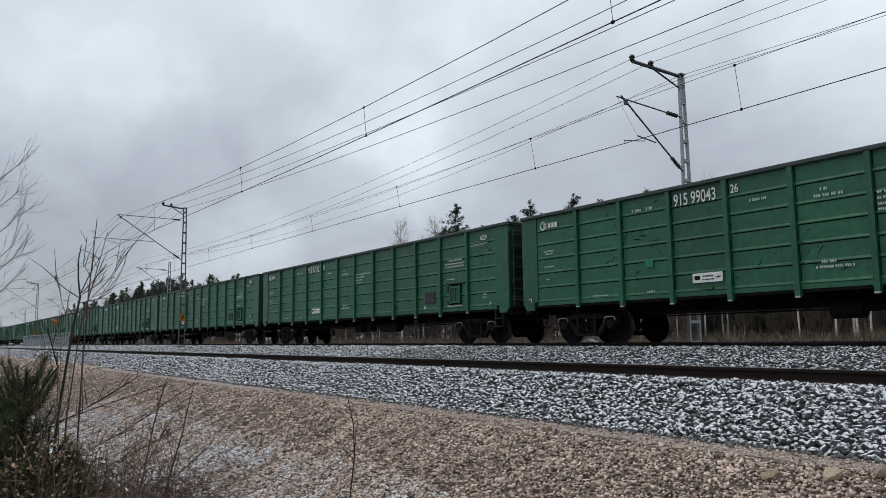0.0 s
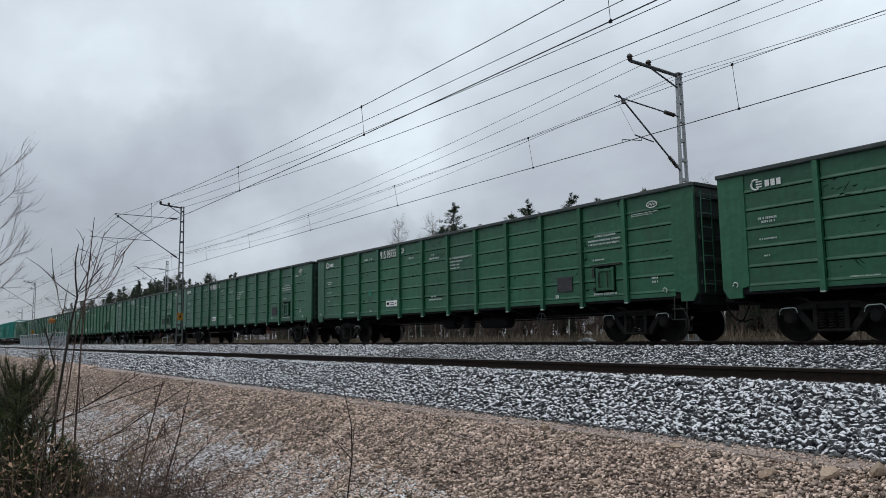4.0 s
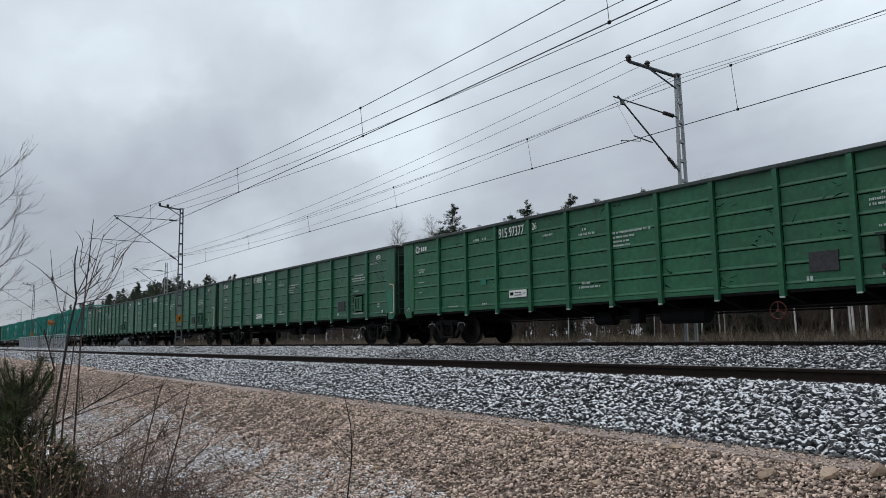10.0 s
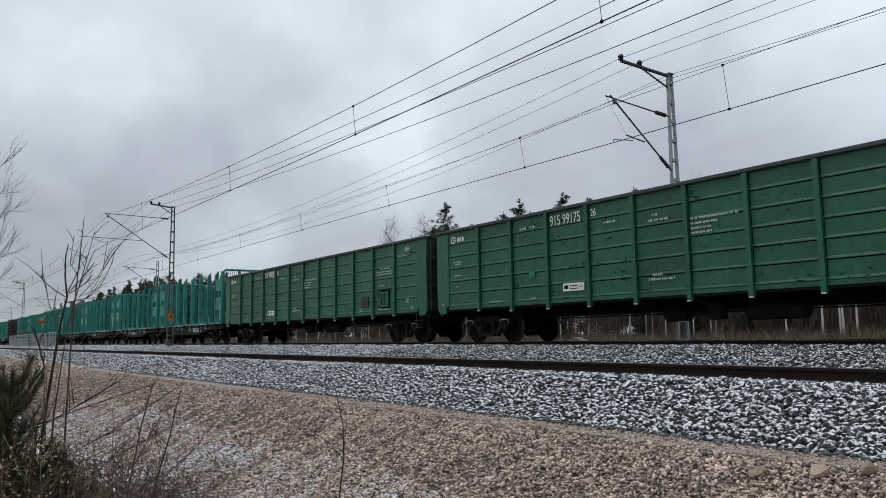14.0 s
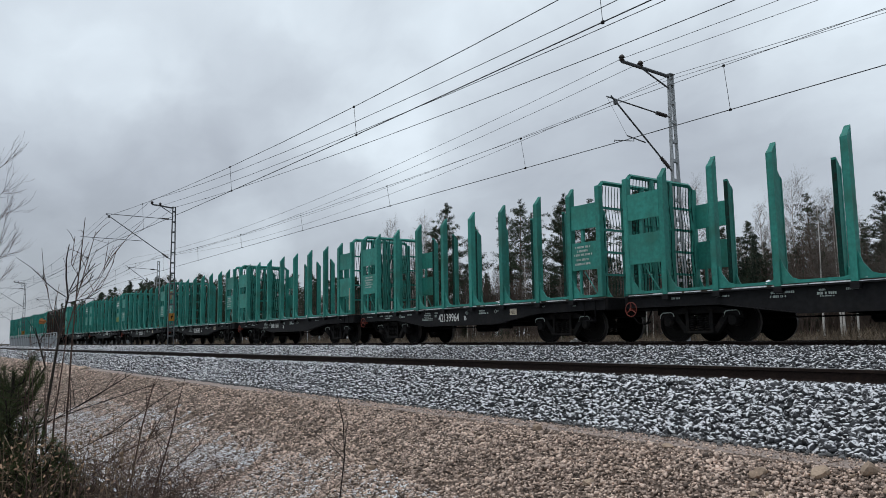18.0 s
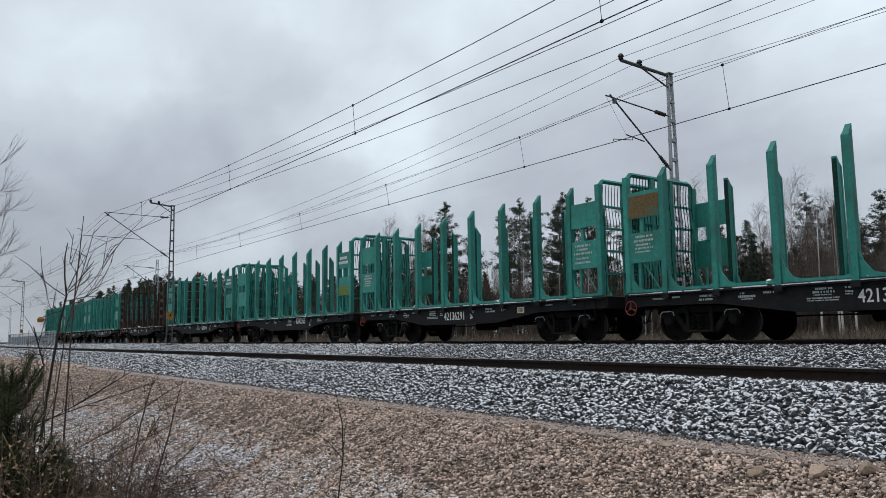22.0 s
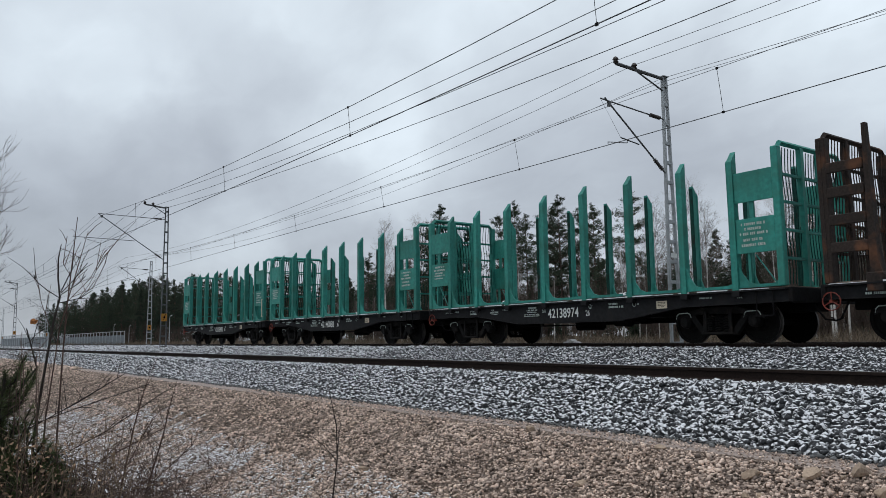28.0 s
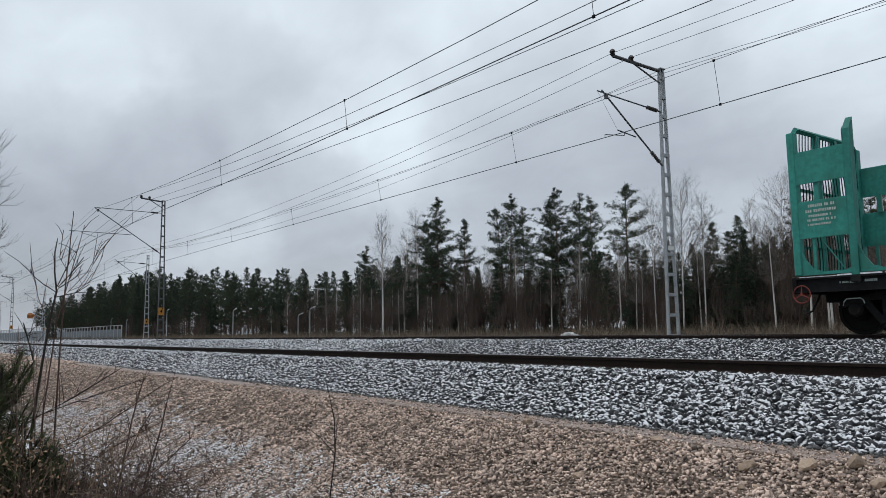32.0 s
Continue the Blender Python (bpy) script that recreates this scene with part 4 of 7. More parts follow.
    pb2.tube([(POSTS[2] + 1.28, y - 0.014, 1.565), (POSTS[2] + 1.42, y - 0.014, 1.565)], 0.008, 4).tube([(POSTS[2] + 1.35, y - 0.014, 1.53), (POSTS[2] + 1.35, y - 0.014, 1.60)], 0.008, 4)
    tagged(part("notice_text", pb2, BLACK, pl, "small black print"), kind="stuff")
    logo = Shape().ring((1.00, y, 3.55), "y", 0.115, 0.022, 12, 60, 300)
    for z in (3.49, 3.55, 3.61):
        logo.box(1.00, 1.15, y - 0.002, y, z - 0.015, z + 0.015)
    for k in range(3):
        logo.box(1.22 + k * 0.14, 1.32 + k * 0.14, y - 0.002, y, 3.47, 3.62)
    tagged(part("company_mark", logo, WHITE, g, "white painted company mark"), kind="stuff")
    rows = [(1.0, 2.74, 0.5, 0.05), (1.08, 2.66, 0.34, 0.05), (1.0, 2.28, 0.42, 0.035), (1.1, 1.90, 0.14, 0.035),
            (POSTS[1] + 0.45, 3.46, 0.30, 0.07), (POSTS[1] + 0.92, 3.46, 0.22, 0.08),
            (POSTS[3] + 0.62, 3.22, 0.42, 0.06), (POSTS[4] + 0.62, 3.22 - 0.02, 0.16, 0.06), (POSTS[4] + 0.48, 3.06, 0.62, 0.065),
            (POSTS[4] + 0.55, 1.66, 0.34, 0.06), (POSTS[4] + 0.42, 1.55, 0.82, 0.055),
            (POSTS[5] + 0.12, 2.95, 1.30, 0.055), (POSTS[5] + 0.12, 2.83, 0.75, 0.05), (POSTS[5] + 0.12, 2.71, 0.60, 0.05), (POSTS[5] + 0.12, 2.60, 0.60, 0.05),
            (POSTS[1] + 0.85, 1.30, 0.28, 0.05), (POSTS[0] + 0.55, 1.30, 0.60, 0.03),
            (POSTS[9] + 0.55, 2.92, 0.80, 0.05), (POSTS[9] + 0.30, 2.80, 1.18, 0.05), (POSTS[9] + 0.30, 2.70, 1.18, 0.05), (POSTS[9] + 0.45, 2.26, 0.45, 0.045),
            (POSTS[10] + 0.25, 3.36, 0.9, 0.025), (POSTS[10] + 0.25, 3.31, 0.7, 0.025), (POSTS[8] + 0.55, 1.29, 0.16, 0.1), (POSTS[10] + 0.85, 1.62, 0.2, 0.05), (POSTS[10] + 0.85, 1.52, 0.2, 0.05), (POSTS[9] + 0.45, 1.30, 0.85, 0.06)]
    sh = bars([(x, z, w, hh) for x, z, w, hh in rows], 5)
    sh.v = [(a, b + y, c) for a, b, c in sh.v]
    tagged(part("small_lettering", sh, GREY_WHITE, g, "rows of small white stencilled print"), kind="stuff")
    oval = [(POSTS[10] + 0.95 + 0.17 * math.cos(q * math.tau / 18), y, 3.56 + 0.080 * math.sin(q * math.tau / 18)) for q in range(19)]
    emblem = part("emblem", Shape().tube(oval, 0.014, 5, caps=False), WHITE, g, "oval white painted emblem")
    stroke = [(POSTS[10] + 0.83, y, 3.53), (POSTS[10] + 0.90, y, 3.60), (POSTS[10] + 0.93, y, 3.53), (POSTS[10] + 0.99, y, 3.59), (POSTS[10] + 1.01, y, 3.535), (POSTS[10] + 1.09, y, 3.59)]
    part("stroke", Shape().tube(stroke, 0.014, 5), WHITE, emblem)
    part("touch_up_patch", Shape().box(POSTS[1] + 0.80, POSTS[1] + 1.08, y - 0.001, y + 0.002, 1.96, 2.16), TEAL_PATCH, g, "brighter green touch-up paint")
    ltr = part("type_code", lettering("26", 0.20, 0.75), WHITE, g, at=pose(POSTS[3] + 0.14, y, 3.50))
    return g, y


def scratches(g, seed, count):
    """Dark scrapes and chips in the side paint: short bent strokes in clusters, laid on the strips."""
    rnd = random.Random(seed)
    zlo, zhi, n = 1.14, 3.84, 6
    st = (zhi - zlo - 0.12) / n

    def face(z):
        up = (z - zlo - 0.12) % st
        return -(1.504 + (0.019 * min(1.0, (0.064 - up) / 0.052) if up < 0.064 else 0.0))

    s = Shape()
    for c in range(count // 5):
        b = rnd.randrange(0, 11)
        x0, x1 = (POSTS[b] + 0.16, POSTS[b] + 1.48) if b < 10 else (POSTS[10] + 0.16, GL - 0.85)
        cx = rnd.uniform(x0, x1) if rnd.random() < 0.6 else rnd.choice((x0 - 0.04, x1))
        k = rnd.randrange(0, n)
        za, zb = zlo + 0.13 + st * k, zlo + 0.11 + st * (k + 1)
        cz = rnd.uniform(za, zb)
        for q in range(rnd.randrange(2, 9)):
            L = rnd.uniform(0.05, 0.36) * rnd.random() + 0.03
            a = rnd.choice((0.0, 0.0, 0.6, -0.9, 1.3)) + rnd.gauss(0, 0.25)
            px = min(max(cx + rnd.gauss(0, 0.22), x0 - 0.06), x1 - 0.02)
            pz = min(max(cz + rnd.gauss(0, 0.12), za + 0.01), zb - 0.01)
            w = rnd.uniform(0.004, 0.017)
            bend = rnd.gauss(0, 0.35)
            pts = []
            for j in range(4):
                pts.append((px, pz))
                px += math.cos(a) * L / 3
                pz += math.sin(a) * L / 3
                a += bend
            pts = [(min(max(u, x0 - 0.06), x1), min(max(v, za + 0.006), zb - 0.006)) for u, v in pts]
            v = []
            for j, (u, z) in enumerate(pts):
                ww = w * (0.35, 1.0, 0.8, 0.2)[j]
                for d in (-ww, ww):
                    zz = min(max(z + d, za), zb)
                    v.append((u, face(zz), zz))
            s.add(v, [(0, 2, 3, 1), (2, 4, 5, 3), (4, 6, 7, 5)])
    tagged(part("scratches", s, SCRATCH_SHADOW, g, "dark scratches in the green paint"), kind="stuff")


GREEN_NUMBERS = ["91599043", "91597112", "91599019", "91598755", "91598805", "91599282", "91597377", "91598987", "91599175", "91598938"]
CARS = []
first, LETTER_Y = make_gondola()
first.matrix_basis = pose(0, FAR_Y, 0)
for k, num in enumerate(GREEN_NUMBERS):
    g = first if k == 0 else copy_thing(first, pose(0, FAR_Y, 0))
    tagged(g, "long green steel gondola wagon with ribbed sides and white stencilled lettering", "freight wagon", "gondola wagons")
    CARS.append((g, -17.8 - GP * k))
for k, num in enumerate(GREEN_NUMBERS):
    g = CARS[k][0]
    tagged(part("wagon_number", lettering(num[:3] + " " + num[3:], 0.30, 0.68), WHITE, g, at=pose(POSTS[2] + 0.16, LETTER_Y, 3.42)), kind="stuff")
    scratches(g, 50 + k, 320 if k in (2, 4, 5, 7, 8) else 200)
    if k == 7:
        part("touch_up_smear", Shape().prism([(GL - 0.62, 2.02), (GL - 0.30, 2.28), (GL - 0.20, 1.75), (GL - 0.16, 1.25), (GL - 0.36, 1.02), (GL - 0.44, 1.45)], "y", -1.533, -1.5315), TEAL_PATCH, g, "teal touch-up paint smear")
    if k in (4, 5, 6):
        for child in [c for c in g.children if c.name.startswith("handbrake_wheel")]:
            child.material_slots[0].link = "OBJECT"
            child.material_slots[0].material = RUST_RED
    if k == 6:
        for child in g.children:
            for o in [child] + list(child.children):
                if o.type == "MESH" and o.data.materials and o.data.materials[0] is GREEN:
                    o.material_slots[0].link = "OBJECT"
                    o.material_slots[0].material = GREEN_FRESH
    if k == 5:
        for child in [c for c in g.children if c.name.startswith("notice_plate")]:
            for text in list(child.children):
                bpy.data.objects.remove(text)
            bpy.data.objects.remove(child)
    if k in (7, 8):
        hr = Shape().tube([(GL - 0.24, -1.54, 1.24), (GL - 0.22, -1.62, 1.24), (GL + 0.02, -1.62, 1.26), (GL + 0.05, -1.62, 1.32), (GL + 0.05, -1.62, 2.30), (GL + 0.02, -1.62, 2.36), (GL - 0.22, -1.62, 2.38), (GL - 0.24, -1.54, 2.38)], 0.020, 6)
        part("handrail", hr, CREAM, g, "cream painted handrail")


# ---- flat timber wagon with teal stakes ----
FL = 14.2485
STAKES = [1.68, 3.13, 4.68, 6.33, 7.95, 9.57, 11.24, 12.64]


def stake_shape(x, sgn, w=0.132, d=0.20, z0=1.20, z1=4.46, yo=1.53):
    """A boxed stake with raised edge flanges and a slanting top, highest on the inner side."""
    e, f = w / 2, w / 2 + 0.012
    o = [(-f, 0.006), (-e, 0.006), (-e, 0), (e, 0), (e, 0.006), (f, 0.006), (f, -0.045), (e, -0.045), (e, -d), (-e, -d), (-e, -0.045), (-f, -0.045)]
    if sgn > 0:
        o = o[::-1]
    n = len(o)
    v = [(x + a, sgn * (yo + b), z0) for a, b in o] + [(x + a, sgn * (yo + b), z1 - 0.26 * (1 + b / d)) for a, b in o]
    return Shape().add(v, [tuple(range(n))[::-1], tuple(range(n, 2 * n))] + [(i, (i + 1) % n, n + (i + 1) % n, n + i) for i in range(n)])


def make_grille(parent, x, y0, y1, z0, z1, mat, k):
    """An end wall of wavy upright bars in a frame."""
    fr = Shape()
    c = 0.18
    for a, b in (((y0, z0), (y0, z1 - c)), ((y0, z1 - c), (y0 + c, z1)), ((y0 + c, z1), (y1 - c, z1)), ((y1 - c, z1), (y1, z1 - c)), ((y1, z1 - c), (y1, z0))):
        fr.tube([(x, *a), (x, *b)], 0.065, 4)
    g = part("end_frame", fr, mat, parent)
    for yy in (y0 + (y1 - y0) * 0.36, y0 + (y1 - y0) * 0.64):
        part("end_post", Shape().box(x - 0.06, x + 0.06, yy - 0.07, yy + 0.07, z0, z1 - 0.02, 0.01), mat, g)
    for z in (z0 + 0.62, z0 + 1.25, z0 + 1.88, z0 + 2.5):
        part("cross_rail", Shape().box(x - 0.03, x + 0.03, y0, y1, z - 0.03, z + 0.03), mat, g)
    n = 22
    for i in range(n):
        yy = y0 + 0.12 + (y1 - y0 - 0.24) * i / (n - 1)
        pts = [(x + k * 0.05, yy + 0.035 * math.sin(j * 1.1), z0 + 0.05 + (z1 - z0 - 0.12) * j / 12) for j in range(13)]
        # The bars take the darker teal that holds the shade.
        part("bar", Shape().tube(pts, 0.013, 4), RUSTY if mat is RUSTY else TEAL_SHADED_DIRTY, g)
    return g


def make_flat(paint, tapered=False):
    w = new("timber_wagon")
    for sgn in (-1, 1):
        # fish-bellied side sill
        o = [(0.42, 1.20), (0.42, 0.92), (3.1, 0.90), (5.1, 0.62), (9.1, 0.62), (11.1, 0.90), (13.83, 0.92), (13.83, 1.20)]
        part("side_sill", Shape().prism(o, "y", *sorted((sgn * 1.36, sgn * 1.42))), SILL, w)
        snow = Shape()
        xx = 0.5
        for q in range(40):
            ln = 0.15 + 0.75 * abs(math.sin(q * 2.3 + sgn))
            if xx + ln > 13.8:
                break
            snow.box(xx, xx + ln, *sorted((sgn * 1.50, sgn * (1.515 + 0.006 * math.sin(q * 1.7)))), 1.206, 1.220 + 0.016 * abs(math.sin(q * 5.1)))
            xx += ln + 0.02 + 0.22 * abs(math.sin(q * 3.7)) ** 3
        tagged(part("snow_edge", snow, SNOW, w, "thin broken line of snow on the sill"), kind="stuff")
        low = [(3.1, 0.90), (5.1, 0.62), (9.1, 0.62), (11.1, 0.90), (13.83, 0.92)]
        belly = [(0.42, 0.92)] + low + [(a, z - 0.018) for a, z in low[::-1]] + [(0.42, 0.902)]
        part("lower_flange", Shape().prism(belly, "y", *sorted((sgn * 1.30, sgn * 1.47))), SILL, w)
        part("sill_flange", Shape().box(0.42, 13.83, *sorted((sgn * 1.36, sgn * 1.54)), 1.17, 1.205), SILL, w)
    part("deck", Shape().box(0.42, 13.83, -1.44, 1.44, 1.206, 1.25, 0.005), WOOD_DECK, w, "worn plank deck dusted with snow")
    clumps, rnd = Shape(), random.Random(6)
    for x in (2.75, 4.40, 6.55, 9.25, 10.9):
        y = rnd.choice((-1.40, -1.38, 1.38))
        for q in range(4):
            k = rnd.uniform(0.04, 0.085)
            clumps.disc((x + rnd.uniform(-0.12, 0.12), y + rnd.uniform(-0.03, 0.03), 1.274), "z", [(0, k * 1.2), (k * 0.5, k * 1.05), (k * 0.95, k * 0.55), (k * 1.15, k * 0.15)], 7)
    tagged(part("snow_clump", clumps, SNOW, w, "small lumps of old snow on the deck"), kind="stuff")
    part("centre_sill", Shape().box(0.40, 13.85, -0.25, 0.25, 0.70, 1.16, 0.02), BLACK, w)
    for x in (2.37, 5.1, 7.12, 9.1, 11.88):
        part("cross_beam", Shape().prism([(-1.35, 1.16), (-1.35, 0.98), (-0.4, 0.72), (0.4, 0.72), (1.35, 0.98), (1.35, 1.16)], "x", x - 0.07, x + 0.07), BLACK, w)
    for x, k in ((0.42, 1), (13.83, -1)):
        part("headstock", Shape().box(min(x, x - k * 0.12), max(x, x - k * 0.12), -1.45, 1.45, 0.88, 1.22, 0.02), BLACK, w)
        coupler(w, x, -k)
    part("air_tank", Shape().disc((6.2, 0.6, 0.55), "x", [(-0.55, 0.1), (-0.5, 0.16), (0.5, 0.16), (0.55, 0.1)], 12), BLACK, w)
    part("brake_cylinder", Shape().disc((8.4, -0.4, 0.62), "x", [(-0.3, 0.14), (0.25, 0.16), (0.3, 0.05), (0.8, 0.03)], 12), BLACK, w)
    part("brake_rod", Shape().tube([(3.4, -0.35, 0.55), (11.2, -0.35, 0.55)], 0.02, 5), BLACK, w)
    handwheel(w, 0.52, -1.47, 0.86, 0.185)
    make_bogie(w, 2.37)
    make_bogie(w, 11.88)
    stp = Shape().tube([(13.1, -1.46, 1.2), (13.1, -1.48, 0.62)], 0.016, 5).tube([(13.5, -1.46, 1.2), (13.5, -1.48, 0.62)], 0.016, 5).box(13.08, 13.52, -1.55, -1.42, 0.60, 0.63)
    part("step", stp, BLACK, w)
    if tapered:
        xs = [1.42, 3.09, 4.72, 6.32, 7.93, 9.53, 11.16, 12.83]
        for sgn in (-1, 1):
            for x in xs:
                top = 4.42
                part("stake", Shape().add([(x + a * u, sgn * (1.50 - b * q), z) for z, u, q in ((1.22, 0.092, 0.28), (1.75, 0.074, 0.22), (top, 0.042, 0.12)) for a, b in ((-1, 0), (1, 0), (1, 1), (-1, 1))],
                                          [(3, 2, 1, 0), (8, 9, 10, 11)] + [(4 * r + i, 4 * r + (i + 1) % 4, 4 * r + 4 + (i + 1) % 4, 4 * r + 4 + i) for r in (0, 1) for i in range(4)]), paint, w)
                part("foot_hook", Shape().prism([(x + 0.07, 1.24), (x + 0.26, 1.24), (x + 0.24, 1.32), (x + 0.15, 1.36), (x + 0.085, 1.62), (x + 0.07, 1.62)], "y", *sorted((sgn * 1.49, sgn * 1.44))), paint, w)
                part("stake_pocket", Shape().box(x - 0.16, x + 0.16, *sorted((sgn * 1.20, sgn * 1.53)), 1.02, 1.40, 0.02), paint, w)
                part("gusset", Shape().prism([(sgn * 1.22, 1.24), (sgn * 1.24, 2.0), (sgn * 0.92, 1.24)], "x", x - 0.03, x + 0.03), paint, w)
            for x0, x1, xp in ((0.52, 1.42, 0.52), (12.83, 13.73, 13.73)):
                part("corner_post", Shape().box(xp - 0.10, xp + 0.10, *sorted((sgn * 1.28, sgn * 1.50)), 1.22, 4.30, 0.02), paint, w)
                for z in (1.95, 2.52, 3.10, 3.62):
                    part("side_slat", Shape().box(x0 + 0.08, x1 - 0.08, *sorted((sgn * 1.50, sgn * 1.43)), z - 0.11, z + 0.11, 0.015), paint, w)
        make_grille(w, 0.52, -1.45, 1.45, 1.25, 4.40, paint, 1)
        make_grille(w, 13.73, -1.45, 1.45, 1.25, 4.40, paint, -1)
        return w
    ends = (0.50, 13.75)
    for sgn in (-1, 1):
        for x in STAKES:
            st = part("stake", stake_shape(x, sgn), paint, w)
            # Thin added plate; its dark colour paints shade on the inner face.
            part("wear_plate", Shape().box(x - 0.058, x + 0.058, *sorted((sgn * 1.3295, sgn * 1.322)), 1.28, 4.40), TEAL_SHADED_DIRTY, st, "scraped inner face with shade painted into its dark colour")
            part("stake_clamp", Shape().box(x - 0.1, x + 0.1, *sorted((sgn * 1.42, sgn * 1.55)), 1.06, 1.19, 0.01), SILL, w)
        allx = [ends[0]] + STAKES + [ends[1]]
        for a, b in zip(allx[:-1], allx[1:]):
            o = [(a + 0.08, 1.252), (b - 0.08, 1.252), (b - 0.08, 1.39), (b - 0.13, 1.35), (b - 0.22, 1.32), (a + 0.50, 1.32), (a + 0.32, 1.38), (a + 0.17, 1.58), (a + 0.08, 1.82)]
            part("bottom_rail", Shape().prism(o, "y", *sorted((sgn * 1.49, sgn * 1.45))), paint, w)
            part("rail_lip", Shape().box(a + 0.08, b - 0.08, *sorted((sgn * 1.449, sgn * 1.30)), 1.252, 1.275), paint, w)
        for xp, xs in ((ends[0], STAKES[0]), (ends[1], STAKES[-1])):
            part("corner_post", Shape().box(xp - 0.085, xp + 0.085, *sorted((sgn * 1.34, sgn * 1.52)), 1.25, 4.36, 0.02), paint, w)
            a, b = sorted((xp, xs))
            for z0, z1 in ((3.2, 3.9), (2.03, 2.82)):
                p = part("side_plate", Shape().box(a + 0.08, b - 0.08, *sorted((sgn * 1.505, sgn * 1.47)), z0, z1, 0.006), paint, w)
            part("mid_post", Shape().box(a + 0.42, a + 0.52, *sorted((sgn * 1.465, sgn * 1.40)), 2.8, 3.22), paint, w)
            part("mid_post", Shape().box(a + 0.32, a + 0.38, *sorted((sgn * 1.465, sgn * 1.40)), 1.3, 2.05), paint, w)
            br = Shape()
            br.tube([(a + 0.5, sgn * 1.44, 2.0), (a + 0.95, sgn * 1.44, 1.35)], 0.015, 5)
            part("brace", br, paint, w)
    make_grille(w, ends[0], -1.45, 1.45, 1.25, 4.46, paint, 1)
    make_grille(w, ends[1], -1.45, 1.45, 1.25, 4.46, paint, -1)
    return w


def end_writing(w):
    """White stencilled rows on the end plates."""
    y = -1.509
    for rows, seed in (([(0.80, 2.68, 0.55, 0.06), (0.74, 2.57, 0.68, 0.06), (0.80, 2.47, 0.5, 0.05), (0.77, 2.38, 0.62, 0.05), (0.77, 2.29, 0.5, 0.04)], 7),
                       ([(12.86, 2.66, 0.6, 0.06), (12.94, 2.55, 0.42, 0.06), (12.82, 2.44, 0.68, 0.06), (12.9, 2.30, 0.5, 0.06), (12.85, 2.18, 0.6, 0.06)], 8)):
        sh = bars(rows, seed)
        sh.v = [(a, b + y, c) for a, b, c in sh.v]
        tagged(part("owner_lettering", sh, GREY_WHITE, w, "rows of white stencilled print"), kind="stuff")


def sill_writing(w, number, seed, x=6.2):
    y = -1.424
    blocks = [(-0.24, 1.06, 0.22, 0.045), (-0.24, 0.98, 0.16, 0.035), (-0.24, 0.93, 0.16, 0.03), (-0.86, 1.06, 0.36, 0.045), (-0.92, 0.99, 0.46, 0.045), (-0.90, 0.94, 0.40, 0.025),
              (-1.05, 0.87, 0.70, 0.03), (-1.05, 0.825, 0.68, 0.025), (-2.05, 1.05, 0.30, 0.05), (-2.62, 1.06, 0.14, 0.04), (-2.66, 0.98, 0.42, 0.055), (-2.60, 0.935, 0.30, 0.025),
              (-3.70, 1.05, 0.55, 0.05), (-3.72, 0.965, 0.38, 0.05), (-5.10, 1.05, 0.40, 0.04), (2.35, 1.04, 0.32, 0.05), (2.35, 0.955, 0.50, 0.055), (3.32, 1.01, 0.06, 0.03), (5.2, 1.06, 0.34, 0.035)]
    rows = [(x + a, z, n, h) for a, z, n, h in blocks if 0.7 < x + a < 13.2 and (z > 0.94 or 3.4 < x + a < 10.6)] + [(1.75, 1.06, 0.30, 0.05), (12.6, 1.03, 0.14, 0.06)]
    sh = bars(rows, seed)
    sh.v = [(a, b + y, c) for a, b, c in sh.v]
    tagged(part("small_lettering", sh, GREY_WHITE, w, "rows of small white stencilled print"), kind="stuff")
    tagged(part("wagon_number", lettering(number, 0.21 if number in ("42003244", "54811450", "54809660") else 0.27, 0.80), WHITE, w, at=pose(x, y, 0.90 if number == "4200363" else 0.83 if number in ("42003244", "54811450") else 0.93 if number == "54809660" else 0.76)), kind="stuff")
    part("type_code", lettering("26", 0.15, 0.7), WHITE, w, at=pose(x + 1.5, y, 0.78))
    part("ring_mark", Shape().ring((x + 3.22, y, 1.02), "y", 0.052, 0.007, 14), GREY_WHITE, w)
    part("maker_mark", Shape().ring((x + 1.68, y, 1.03), "y", 0.055, 0.010, 10, 60, 300).box(x + 1.66, x + 1.76, y - 0.003, y, 1.04, 1.055).box(x + 1.66, x + 1.75, y - 0.003, y, 1.005, 1.02), GREY_WHITE, w)
    if number not in ("42003665", "54811450", "4200363", "42003244"):
        plate = part("notice_plate", Shape().box(x + 3.93, x + 4.25, y - 0.004, y + 0.004, 0.88, 1.07, 0.002), CREAM, w, "cream notice plate with brown print")
        print_rows = bars([(x + 3.97, 1.02, 0.24, 0.02), (x + 3.97, 0.985, 0.22, 0.018), (x + 3.97, 0.95, 0.24, 0.018), (x + 3.97, 0.915, 0.20, 0.018)], seed)
        print_rows.v = [(a, b + y - 0.005, c) for a, b, c in print_rows.v]
        tagged(part("plate_print", print_rows, RUSTY, plate), kind="stuff")


